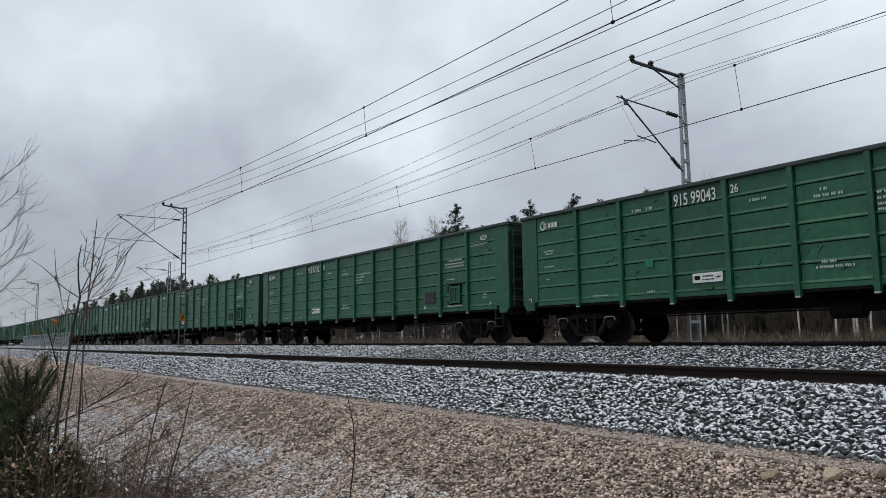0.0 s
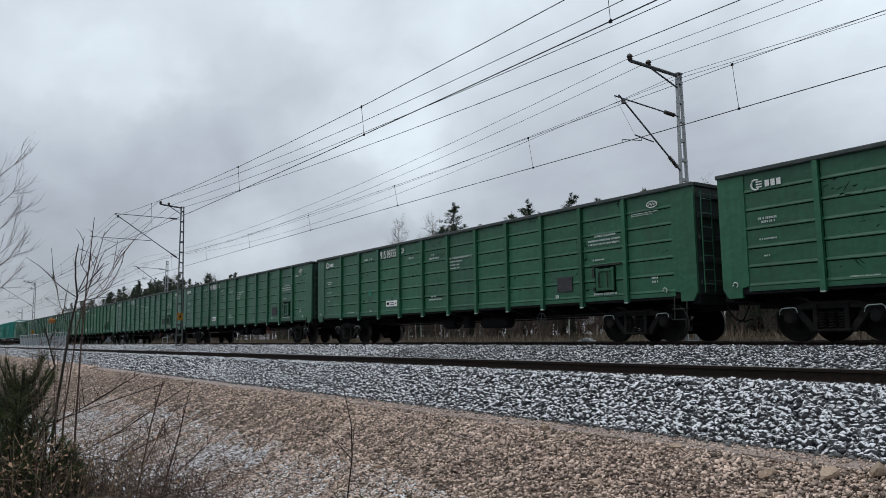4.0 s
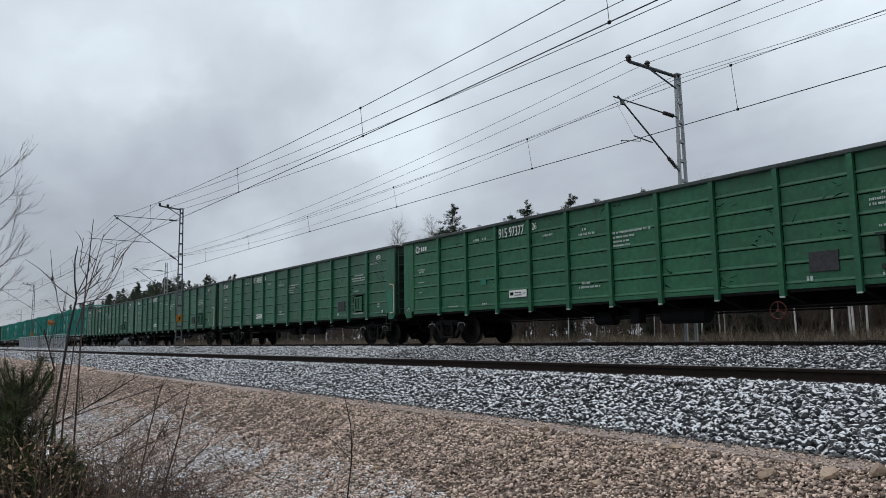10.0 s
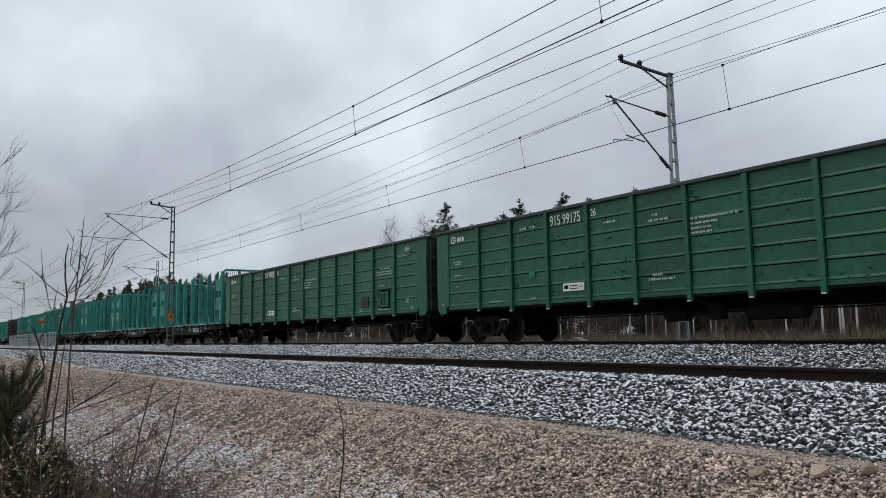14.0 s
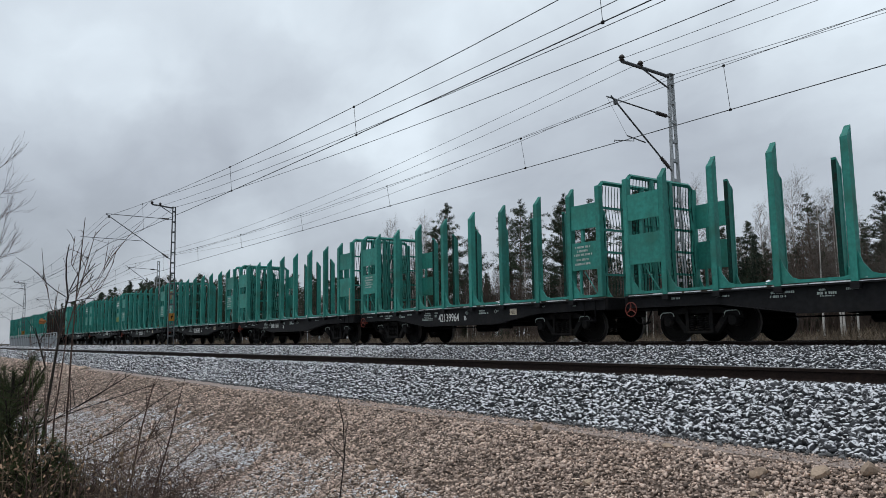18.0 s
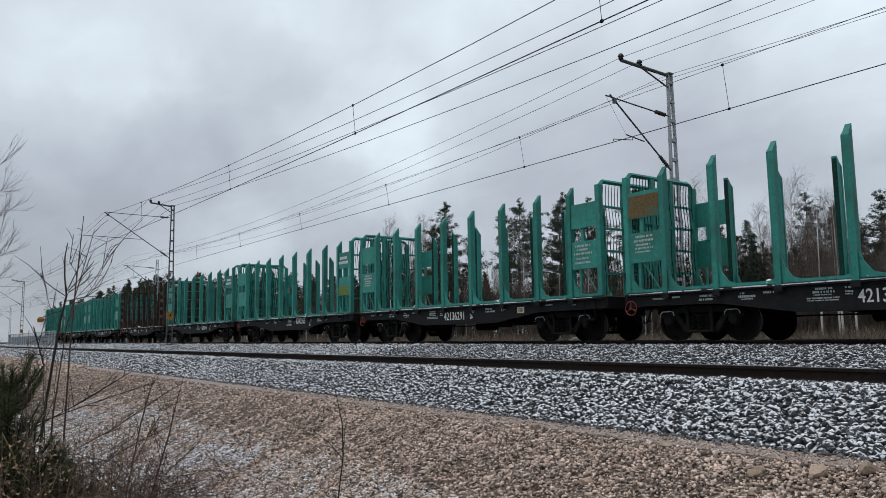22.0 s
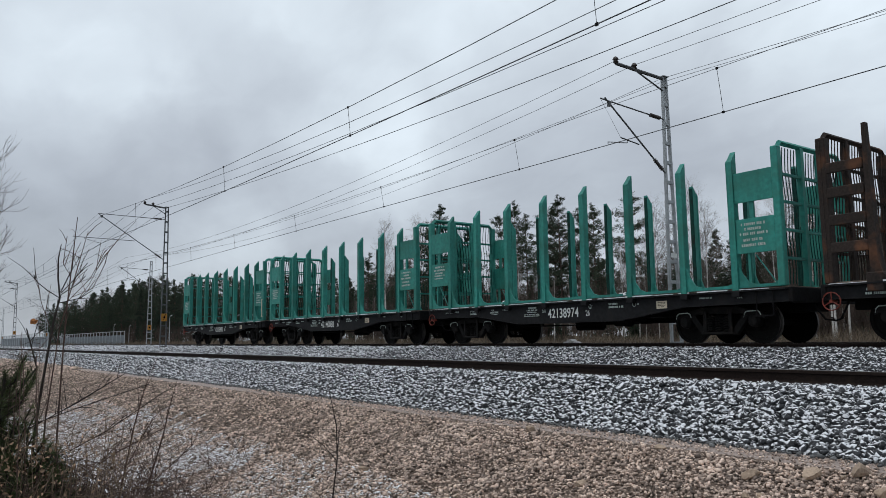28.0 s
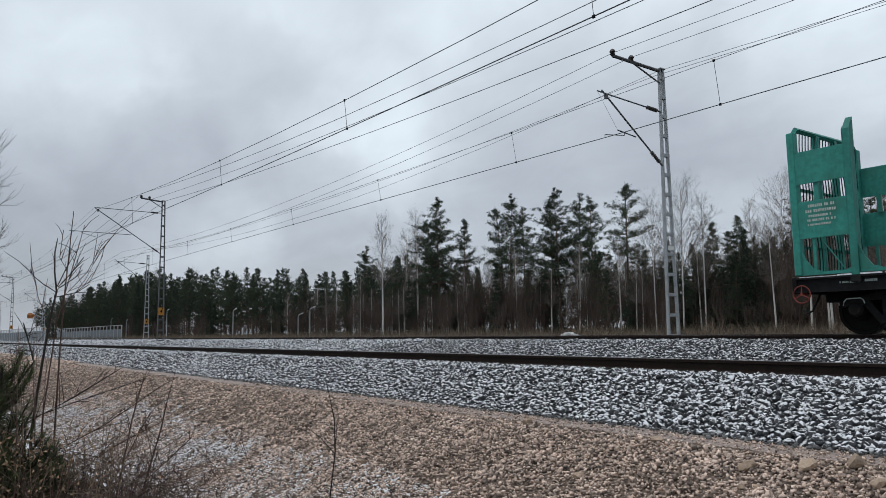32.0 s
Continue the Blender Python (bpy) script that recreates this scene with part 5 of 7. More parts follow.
FLAT_NUMBERS = ["42003665", "42139964", "54811450", "42136382", "42136291", "4200363", "42003244", "54809660", "42138974", "42140038", "42115493"]
teal, rust = make_flat(TEAL), make_flat(RUSTY, True)
for j, num in enumerate(FLAT_NUMBERS):
    w = rust if j == 7 else (teal if j == 0 else copy_thing(teal, pose(0, FAR_Y, 0)))
    CARS.append((w, -214.13 - FL * (j + 1)))
    if j == 7:
        tagged(w, "old flat timber wagon with rust-brown tapered stakes and slatted end frames", "freight wagon", "timber wagons")
    else:
        tagged(w, "empty black flat timber wagon with teal stakes and barred end walls", "freight wagon", "timber wagons")
for j, num in enumerate(FLAT_NUMBERS):
    w = CARS[10 + j][0]
    w.matrix_basis = pose(0, FAR_Y, 0)
    sill_writing(w, num, 20 + j, {0: 8.15, 6: 8.15, 7: 4.9, 2: 4.95, 5: 8.1, 9: 6.0, 1: 5.9, 4: 6.27, 3: 6.3}.get(j, 6.4))
    if j not in (0, 2, 5, 6, 7):
        end_writing(w)
    if j in (5, 6):
        sh = Shape()
        for n, x, z in ((7, 12.84, 3.60), (9, 12.74, 3.40)):
            for q in range(n):
                sh.box(x + q * 0.095, x + q * 0.095 + 0.066, -0.002, 0, z, z + 0.12)
        sh.v = [(a, b - 1.509, c) for a, b, c in sh.v]
        tagged(part("owner_lettering", sh, WHITE, w, "two rows of white company lettering"), kind="stuff")
    if j in (3, 5):
        part("painted_panel", Shape().box(12.68, 13.65, -1.514, -1.506, 2.03, 2.42) if j == 5 else Shape().box(0.60, 1.58, -1.514, -1.506, 3.22, 3.80), OLIVE if j == 5 else OCHRE, w, "repainted olive plate" if j == 5 else "rust-stained plate")
    if j in (0, 2, 10):
        part("handrail", Shape().tube([(13.72, -1.53, 1.45), (13.80, -1.6, 1.45), (13.80, -1.6, 2.35), (13.72, -1.53, 2.35)], 0.02, 6), CREAM, w, "cream painted handrail")


# ---- fences, lamps, heap beside the railway ----
def make_fence(x0, x1, y, z, h, label):
    f = new("parapet_fence")
    f.location = (x0, y, z)
    n = int((x1 - x0) / 2.0)
    step = (x1 - x0) / n
    for i in range(n + 1):
        part("post", Shape().box(i * step - 0.05, i * step + 0.05, -0.05, 0.05, 0, h, 0.01), FENCE_POST, f)
    for i in range(n):
        part("panel", Shape().box(i * step + 0.06, (i + 1) * step - 0.06, -0.02, 0.02, 0.05, h * 0.76, 0.005), FENCE_STEEL, f)
    part("top_rail", Shape().box(0, x1 - x0, -0.06, 0.06, h, h + 0.07, 0.01), FENCE_POST, f)
    return tagged(f, label, "fence", "fences")


make_fence(-148.0, -102.5, 24.0, -0.35, 1.95, "grey sheet parapet fence with pale posts beyond the tracks")
make_fence(-137.0, -93.0, 13.8, -0.21, 1.55, "grey sheet parapet fence with pale posts between the tracks")


def make_lamp(x, y, h):
    m = new("street_lamp")
    m.location = (x, y, -0.3)
    part("pole", Shape().tube([(0, 0, 0), (0, 0, h - 0.35), (0.10, 0, h - 0.10), (0.40, 0, h + 0.02), (1.0, 0, h + 0.10)], [0.07, 0.055, 0.05, 0.045, 0.04], 8), FENCE_POST, m)
    part("lamp_head", Shape().tube([(0.9, 0, h + 0.10), (1.1, 0, h + 0.13), (1.6, 0, h + 0.20)], [0.04, 0.09, 0.05], 8), FENCE_POST, m, "unlit lamp head")
    return tagged(m, "pale steel street lamp with a bent neck, unlit", "street lamp", "street lamps")


for x, h in ((-91.3, 3.8), (-94.9, 3.05), (-119.2, 4.5), (-155.7, 5.6), (-188.0, 4.2), (-203.3, 4.9)):
    make_lamp(x, 45.0, h)

rnd = random.Random(4)
heap = new("snowy_heap")
heap.matrix_basis = Matrix.LocRotScale((-18.65, 19.1, -0.05), None, (0.62, 0.62, 0.62))
for i in range(7):
    bm = bmesh.new()
    bmesh.ops.create_icosphere(bm, subdivisions=2, radius=rnd.uniform(0.10, 0.2))
    for v in bm.verts:
        v.co *= 1 + 0.35 * noise.noise(v.co * 6 + Vector((i, 0, 0)))
        v.co.z *= 0.75
    s = Shape().add([v.co + Vector(((i - 3) * 0.16, rnd.uniform(-0.15, 0.15), 0.05 + 0.08 * (3 - abs(i - 3)) * 0.5)) for v in bm.verts], [[q.index for q in f.verts] for f in bm.faces])
    bm.free()
    part("lump", s, SNOW_HEAP, heap)
tagged(heap, "small pale heap of snow-covered rubble beside the track", "rubble heap")


# ---- trees ----
def tufts(centers, count, wide, high, length, width, rng, up=0.3):
    """Pads of needles: about each centre a flattened cloud of thin triangles."""
    n = len(centers) * count
    c = np.repeat(np.asarray(centers, float)[:, :3], count, axis=0) + rng.normal(0, 1, (n, 3)) * np.array([wide, wide, high]) * np.repeat(np.array([p[3] if len(p) > 3 else 1.0 for p in centers]), count)[:, None]
    d = rng.normal(0, 1, (n, 3))
    d[:, 2] = d[:, 2] * 0.6 + up
    d /= np.linalg.norm(d, axis=1)[:, None]
    s = np.cross(d, rng.normal(0, 1, (n, 3)))
    s /= np.linalg.norm(s, axis=1)[:, None]
    ln = length * rng.uniform(0.6, 1.3, (n, 1))
    w = width * rng.uniform(0.6, 1.3, (n, 1))
    v = np.stack([c - d * ln * 0.4 - s * w * 0.5, c - d * ln * 0.4 + s * w * 0.5, c + d * ln * 0.6], 1).reshape(-1, 3)
    return v, np.arange(3 * n).reshape(-1, 3)


def pine_meshes(seed, h, base, spread, full=1.0):
    """Scots pine: a bare reddish stem, whorls of limbs that carry separate pads of needles. base: share of the stem that is bare."""
    rng = np.random.default_rng(seed)
    bend = rng.normal(0, 0.02 * h, 2)
    s = Shape()
    path = [(bend[0] * t * t, bend[1] * t * t, h * t - 0.3 * (1 - t)) for t in np.linspace(0, 1, 8)]
    s.tube(path, [0.0105 * h * (1 - 0.93 * t) + 0.006 for t in np.linspace(0, 1, 8)], 7)
    cent = []
    t = base
    while t < 0.975:
        rel = (t - base) / (1 - base)
        prof = spread * (0.45 + 0.55 * math.sin(math.pi * min(1, 0.25 + 0.75 * rel))) * (1.0 - 0.80 * rel ** 1.9)
        turn = rng.uniform(0, math.tau)
        arms = int(rng.integers(4, 7))
        for q in range(arms):
            if rng.random() > 0.80 * full:
                continue
            a = turn + math.tau * q / arms + rng.normal(0, 0.3)
            L = prof * rng.uniform(0.5, 1.3)
            tt = min(0.985, t + rng.normal(0, 0.022))
            p0 = Vector((bend[0] * tt * tt, bend[1] * tt * tt, h * tt))
            lift = rng.uniform(-0.15, 0.30) + 0.75 * rel
            tip = p0 + Vector((math.cos(a) * L, math.sin(a) * L, L * lift))
            mid = p0.lerp(tip, 0.5) + Vector((0, 0, -0.07 * L))
            s.tube([p0, mid, tip], [0.0034 * h * (1 - 0.6 * rel), 0.0024 * h * (1 - 0.6 * rel), 0.006], 4, caps=False)
            side = Vector((-math.sin(a), math.cos(a), 0))
            k = max(3, int(L * 5.0))
            for i in range(k):
                f = 0.26 + 0.77 * (i + rng.random()) / k
                c = p0.lerp(tip, min(f, 1.04)) + side * rng.normal(0, 0.24 * L * f) + Vector((0, 0, 0.10 + rng.normal(0, 0.13)))
                cent.append((*c, rng.uniform(0.6, 1.15) * (1 - 0.35 * rel)))
        t += rng.uniform(0.034, 0.060) * (14.0 / h) ** 0.5
    for _ in range(3):
        cent.append((bend[0] + rng.normal(0, 0.06), bend[1] + rng.normal(0, 0.06), h * rng.uniform(0.95, 1.01), 0.45))
    for _ in range(9):
        t = rng.uniform(base * 0.35, base)
        a, L = rng.uniform(0, math.tau), rng.uniform(0.5, 1.6)
        p0 = Vector((bend[0] * t * t, bend[1] * t * t, h * t))
        s.tube([p0, p0 + Vector((math.cos(a) * L, math.sin(a) * L, rng.uniform(-0.3, 0.15)))], [0.02, 0.006], 3, caps=False)
    v, f = tufts(cent, 34, 0.19, 0.12, 0.23, 0.046, rng, 0.6)
    trunk = s.mesh("trunk", True)
    trunk.materials.append(PINE_BARK)
    return trunk, big_mesh("crown", v, f, NEEDLES)


def spruce_meshes(seed, h, spread):
    """Spruce: drooping branches in ragged tiers, with gaps between them."""
    rng = np.random.default_rng(seed)
    s = Shape().tube([(0, 0, -0.3), (0, 0, h * 0.5), (0, 0, h)], [0.011 * h, 0.006 * h, 0.004], 6)
    cent = []
    t = 0.06
    while t < 0.985:
        L0 = spread * (1 - t) ** 0.75 * rng.uniform(0.75, 1.15)
        for _ in range(rng.integers(4, 8)):
            a, L = rng.uniform(0, math.tau), L0 * rng.uniform(0.5, 1.2)
            tip = Vector((math.cos(a) * L, math.sin(a) * L, h * t - 0.30 * L))
            s.tube([(0, 0, h * t), tip * 0.55 + Vector((0, 0, h * t * 0.45 - 0.02 * L)), tip], [0.02, 0.014, 0.005], 3, caps=False)
            k = max(1, int(L * 3.6))
            for q in range(k):
                f = 0.15 + 0.85 * (q + rng.random()) / k
                cent.append((math.cos(a) * L * f, math.sin(a) * L * f, h * t - 0.26 * L * f + rng.normal(0, 0.06)))
        t += rng.uniform(0.034, 0.060)
    cent += [(0, 0, h * u) for u in (0.95, 0.975, 0.995)]
    v, f = tufts(cent, 22, 0.19, 0.10, 0.30, 0.075, rng, -0.35)
    trunk = s.mesh("trunk", True)
    trunk.materials.append(PINE_BARK)
    return trunk, big_mesh("crown", v, f, SPRUCE)


def bare_branches(s, rng, p, d, length, r, depth, spread=0.55, up=0.25, twigs=3):
    """Bare limbs, each forking into thinner ones."""
    q = p + d * length * 0.5 + Vector(rng.normal(0, 0.05 * length, 3))
    e = p + d * length + Vector(rng.normal(0, 0.04 * length, 3))
    s.tube([p, q, e], [r, r * 0.75, r * 0.5], 4 if r > 0.02 else 3, caps=False)
    if depth == 0:
        return
    for i in range(twigs + rng.integers(0, 2)):
        f = rng.uniform(0.35, 1.0)
        b = p.lerp(e, f)
        nd = (d + Vector(rng.normal(0, spread, 3)) + Vector((0, 0, up))).normalized()
        bare_branches(s, rng, b, nd, length * rng.uniform(0.45, 0.75), r * 0.55, depth - 1, spread, up, twigs)


def birch_meshes(seed, h, spread=0.2, stout=0.0095):
    rng = np.random.default_rng(seed)
    s, c = Shape(), Shape()
    lean = rng.normal(0, 0.02 * h, 2)
    path = [(lean[0] * t, lean[1] * t, h * t - 0.3 * (1 - t)) for t in np.linspace(0, 1, 9)]
    s.tube(path, [stout * h * (1 - 0.92 * t) + 0.006 for t in np.linspace(0, 1, 9)], 7)
    for i in range(64):
        t = rng.uniform(0.34, 0.97)
        a = rng.uniform(0, math.tau)
        p = Vector((lean[0] * t, lean[1] * t, h * t))
        d = Vector((math.cos(a) * 0.55, math.sin(a) * 0.55, 0.85)).normalized()
        bare_branches(c, rng, p, d, h * spread * (1.05 - 0.75 * t) * rng.uniform(0.7, 1.2), 0.024 * (1.1 - t) + 0.006, 3, 0.50, 0.06, 3)
    trunk = s.mesh("trunk", True)
    trunk.materials.append(BIRCH_BARK)
    crown = c.mesh("crown")
    crown.materials.append(TWIG)
    return trunk, crown


def bush_meshes(seed, h):
    """A thicket clump of bare upright stems."""
    rng = np.random.default_rng(seed)
    c = Shape()
    for i in range(16):
        a = rng.uniform(0, math.tau)
        p = Vector((rng.normal(0, 0.9), rng.normal(0, 0.9), -0.1))
        d = Vector((math.cos(a) * 0.14, math.sin(a) * 0.14, 1)).normalized()
        bare_branches(c, rng, p, d, h * rng.uniform(0.45, 0.85), 0.028, 2, 0.28, 0.35, 4)
    m = c.mesh("stems")
    m.materials.append(THICKET)
    return m


def plant(name, meshes, x, y, h, h0, turn, label, category, group):
    t = new(name)
    k = h / h0
    t.matrix_basis = Matrix.LocRotScale((x, y, profile_z(y)), Euler((0, 0, turn)), (k, k, k))
    for nm, me in zip(("trunk", "crown"), meshes):
        o = new(nm, me)
        o.parent = t
    return tagged(t, label, category, group)


PINES = [(pine_meshes(10 + i, 14.0, b, sp, fu), 14.0) for i, (b, sp, fu) in enumerate(((0.42, 2.3, 1.0), (0.50, 2.0, 0.95), (0.30, 2.7, 1.1), (0.52, 2.1, 0.95), (0.30, 2.2, 1.05), (0.16, 2.5, 1.15)))]
SPRUCES = [(spruce_meshes(30 + i, 11.0, sp), 11.0) for i, sp in enumerate((2.0, 1.6, 2.4))]
BIRCHES = [(birch_meshes(40 + i, 14.0, sp, st), 14.0) for i, (sp, st) in enumerate(((0.24, 0.0065), (0.17, 0.0090), (0.30, 0.0055)))]
BUSHES = [bush_meshes(60 + i, h) for i, h in enumerate((5.0, 6.5, 4.2))]

P_LABEL = "tall Scots pine with a bare reddish trunk and ragged dark crown"
B_LABEL = "leafless birch with a white trunk and fine bare twigs"
KEY_PINES = [(-99.1, 58, 13.6, 1), (-103.0, 60, 12.6, 4), (-78.4, 57, 17.7, 2), (-85.7, 60, 15.6, 0), (-81.5, 59, 15.5, 4), (-79.5, 62, 15.0, 5), (-67.9, 60, 16.4, 0), (-70.2, 61, 15.8, 3), (-71.9, 66, 16.4, 1),
             (-59.7, 60, 16.2, 2), (-62.5, 62, 15.4, 4), (-59.5, 63, 16.0, 1), (-56.5, 62, 14.6, 0), (-48.3, 58, 15.1, 3), (-44.0, 66, 10.6, 5), (-39.6, 64, 10.5, 5), (-42.0, 65, 9.6, 4), (-35.3, 66, 12.8, 1), (-29.1, 66, 12.0, 2), (-25.5, 63, 13.0, 0)]
for i, (x, y, h, k) in enumerate(KEY_PINES):
    m, h0 = PINES[k]
    plant("pine_tree", m, x, y, h, h0, i * 1.7, P_LABEL, "pine tree", "pines at the forest edge")
KEY_BIRCHES = [(-72.8, 45, 14.1, 1), (-84.7, 58, 17.1, 1), (-91.0, 60, 14.5, 0), (-40.5, 52, 11.0, 2), (-37.8, 52, 12.0, 2), (-36.4, 53, 10.8, 0), (-39.7, 66, 12.6, 1), (-33.6, 60, 12.6, 2), (-31.7, 62, 11.6, 0), (-29.5, 61, 11.8, 1), (-63.5, 57, 9.5, 1), (-53.0, 56, 9.0, 1)]
for i, (x, y, h, k) in enumerate(KEY_BIRCHES):
    m, h0 = BIRCHES[k]
    plant("birch_tree", m, x, y, h, h0, i * 2.1, B_LABEL, "birch tree", "birches at the forest edge")

# the forest's height along the railway
EDGE = [(-460, 19.0), (-350, 17.8), (-287, 19.0), (-228, 19.1), (-200, 17.0), (-178, 15.7), (-160, 14.1), (-144, 13.3), (-119, 10.9), (-109, 10.0), (-100, 11.2), (-93, 11.0), (-74, 8.6), (-50, 7.9), (-38, 8.3), (-25, 7.2)]


def edge_height(x, y):
    """Trees behind stand a little higher."""
    return float(np.interp(x * 60 / y, [p[0] for p in EDGE], [p[1] for p in EDGE])) * y / 60


rnd = random.Random(11)
# the forest behind: rows of pines and spruces along the railway
for row, (y0, step) in enumerate(((60, 3.4), (65, 3.2), (71, 3.4), (79, 4.0), (90, 5.0))):
    x = -12.0
    while x > -430:
        far = max(0.0, min(1.0, (-x - 90) / 100))
        near_gap = -50 < x < -12
        h = edge_height(x, y0) * rnd.uniform(0.78, 1.05)
        kind = rnd.random()
        yy = y0 + rnd.uniform(-1.8, 1.8) + (9 if near_gap else 0)
        if kind < (0.74 if row else 0.60):
            m, h0 = PINES[rnd.choice((2, 4, 5, 0, 5))]
            plant("pine_tree", m, x, yy, h, h0, rnd.uniform(0, 6.28), P_LABEL, "pine tree", "forest trees")
        elif kind < 0.92:
            m, h0 = SPRUCES[rnd.randrange(3)]
            plant("spruce_tree", m, x, yy, h * rnd.uniform(0.55, 0.88), h0, rnd.uniform(0, 6.28), "dark green spruce with branches to the ground", "spruce tree", "forest trees")
        else:
            m, h0 = BIRCHES[rnd.randrange(3)]
            plant("birch_tree", m, x, yy, h * 0.95, h0, rnd.uniform(0, 6.28), B_LABEL, "birch tree", "forest trees")
        x -= step * rnd.uniform(0.7, 1.3) * (1 + 1.2 * far)
for i in range(34):
    m, h0 = SPRUCES[rnd.randrange(3)]
    x = rnd.uniform(-62, -6)
    y = 64 + rnd.uniform(0, 16) + 0.10 * (x + 62)
    plant("spruce_tree", m, x, y, rnd.uniform(6.5, 9.5), h0, rnd.uniform(0, 6.28), "dark green spruce with branches to the ground", "spruce tree", "forest trees")
for i in range(60):
    m, h0 = BIRCHES[1]
    x = -14 - 120 * rnd.random() ** 1.2
    plant("birch_tree", m, x, rnd.uniform(54, 62), rnd.uniform(5.5, 9.0), h0, rnd.uniform(0, 6.28), "slender leafless birch with a pale trunk", "birch tree", "forest trees")
# thicket of bare saplings along the edge
x = -14.0
while x > -300:
    patch = noise.noise(Vector((x * 0.06, 3.3, 0)))
    for y0 in (53, 57, 62):
        yy = y0 + rnd.uniform(-2, 2)
        xx = x + rnd.uniform(-1.5, 1.5)
        if rnd.random() < (0.60 if patch < -0.02 else 0.28):
            m, h0 = SPRUCES[rnd.randrange(3)] if rnd.random() < 0.5 else PINES[5]
            plant("young_conifer", m, xx, yy + 4, rnd.uniform(3.0, 7.5), h0, rnd.uniform(0, 6.28), "young dark green conifer at the forest edge", "conifer", "forest trees")
        if rnd.random() < 0.25:
            continue
        b = new("bare_thicket", BUSHES[rnd.randrange(3)])
        k = rnd.uniform(0.42, 0.80) * (1.15 if y0 > 55 else 0.8)
        b.matrix_basis = Matrix.LocRotScale((xx, yy, profile_z(yy)), Euler((0, 0, rnd.uniform(0, 6.28))), (k * 1.3, k * 1.3, k))
        tagged(b, "thicket of leafless brown saplings at the forest edge", "thicket", "bare thickets")
    x -= 2.6 * (1 + max(0, (-x - 80) / 90))


# tall dense thicket where the forest edge is nearest
for i in range(75):
    x = -16 - 62 * rnd.random()
    if -62 < x < -52 or -80 < x < -72 or -43 < x < -33:
        continue
    yy = rnd.uniform(55, 63)
    b = new("bare_thicket", BUSHES[rnd.randrange(3)])
    k = rnd.uniform(0.75, 1.15)
    b.matrix_basis = Matrix.LocRotScale((x, yy, profile_z(yy)), Euler((0, 0, rnd.uniform(0, 6.28))), (k * 1.2, k * 1.2, k))
    tagged(b, "tall thicket of leafless brown saplings at the forest edge", "thicket", "bare thickets")


for i in range(34):
    m, h0 = SPRUCES[i % 3] if i % 2 else PINES[5]
    plant("young_conifer", m, -32.5 - 9.0 * (i / 33) + rnd.uniform(-0.6, 0.6), rnd.uniform(54, 61), rnd.uniform(4.0, 8.6), h0, rnd.uniform(0, 6.28), "young dark green conifer at the forest edge", "conifer", "forest trees")


for i in range(18):
    m, h0 = SPRUCES[i % 3] if i % 3 else PINES[5]
    plant("spruce_tree" if i % 3 else "pine_tree", m, -19 - 14 * (i / 17) + rnd.uniform(-0.6, 0.6), rnd.uniform(60, 68), rnd.uniform(7.0, 11.5), h0, rnd.uniform(0, 6.28), "dark green conifer with branches to the ground", "conifer", "forest trees")
for x, y, h in ((-26.2, 50.0, 9.0), (-25.3, 50.6, 8.2), (-24.6, 49.6, 9.4), (-24.1, 50.3, 8.6), (-29.0, 50.5, 8.0), (-21.0, 50.0, 8.8)):
    m, h0 = BIRCHES[1]
    plant("birch_tree", m, x, y, h, h0, x * 3, B_LABEL, "birch tree", "birches at the forest edge")


# ---- dry grass behind the far track ----
def make_grass():
    rng = np.random.default_rng(5)
    n = 34000
    x = -8 - 200 * rng.random(n) ** 1.9
    y = 21.2 + np.where(rng.random(n) < 0.65, 6.0 * rng.random(n) ** 1.3, 30 * rng.random(n))
    clump = 0.5 + 0.5 * np.sin(x * 0.9 + 2 * np.sin(y * 0.7)) * np.sin(y * 1.3 + 1.7 * np.sin(x * 0.35))
    h = rng.uniform(0.15, 0.6, n) * (0.35 + 1.1 * clump) * (0.6 + 0.8 * rng.random(n)) + 0.35 * np.clip((y - 26) / 10, 0, 1)
    z = np.interp(y, [p[0] for p in PROFILE], [p[1] for p in PROFILE]) - 0.03
    a = rng.uniform(0, math.tau, n)
    w = 0.008 + 0.012 * rng.random(n) + 0.0004 * np.hypot(x, y) * 0.35
    lean = rng.normal(0, 0.55, (n, 2)) * h[:, None]
    b0 = np.stack([x - np.cos(a) * w, y - np.sin(a) * w, z], 1)
    b1 = np.stack([x + np.cos(a) * w, y + np.sin(a) * w, z], 1)
    t = np.stack([x + lean[:, 0], y + lean[:, 1], z + h], 1)
    v = np.stack([b0, b1, t], 1).reshape(-1, 3)
    me = big_mesh("dry_grass", v, np.arange(3 * n).reshape(-1, 3), DRY_GRASS)
    tagged(new("dry_grass", me), "tall withered yellow-brown grass beside the railway", "grass", kind="stuff")


make_grass()


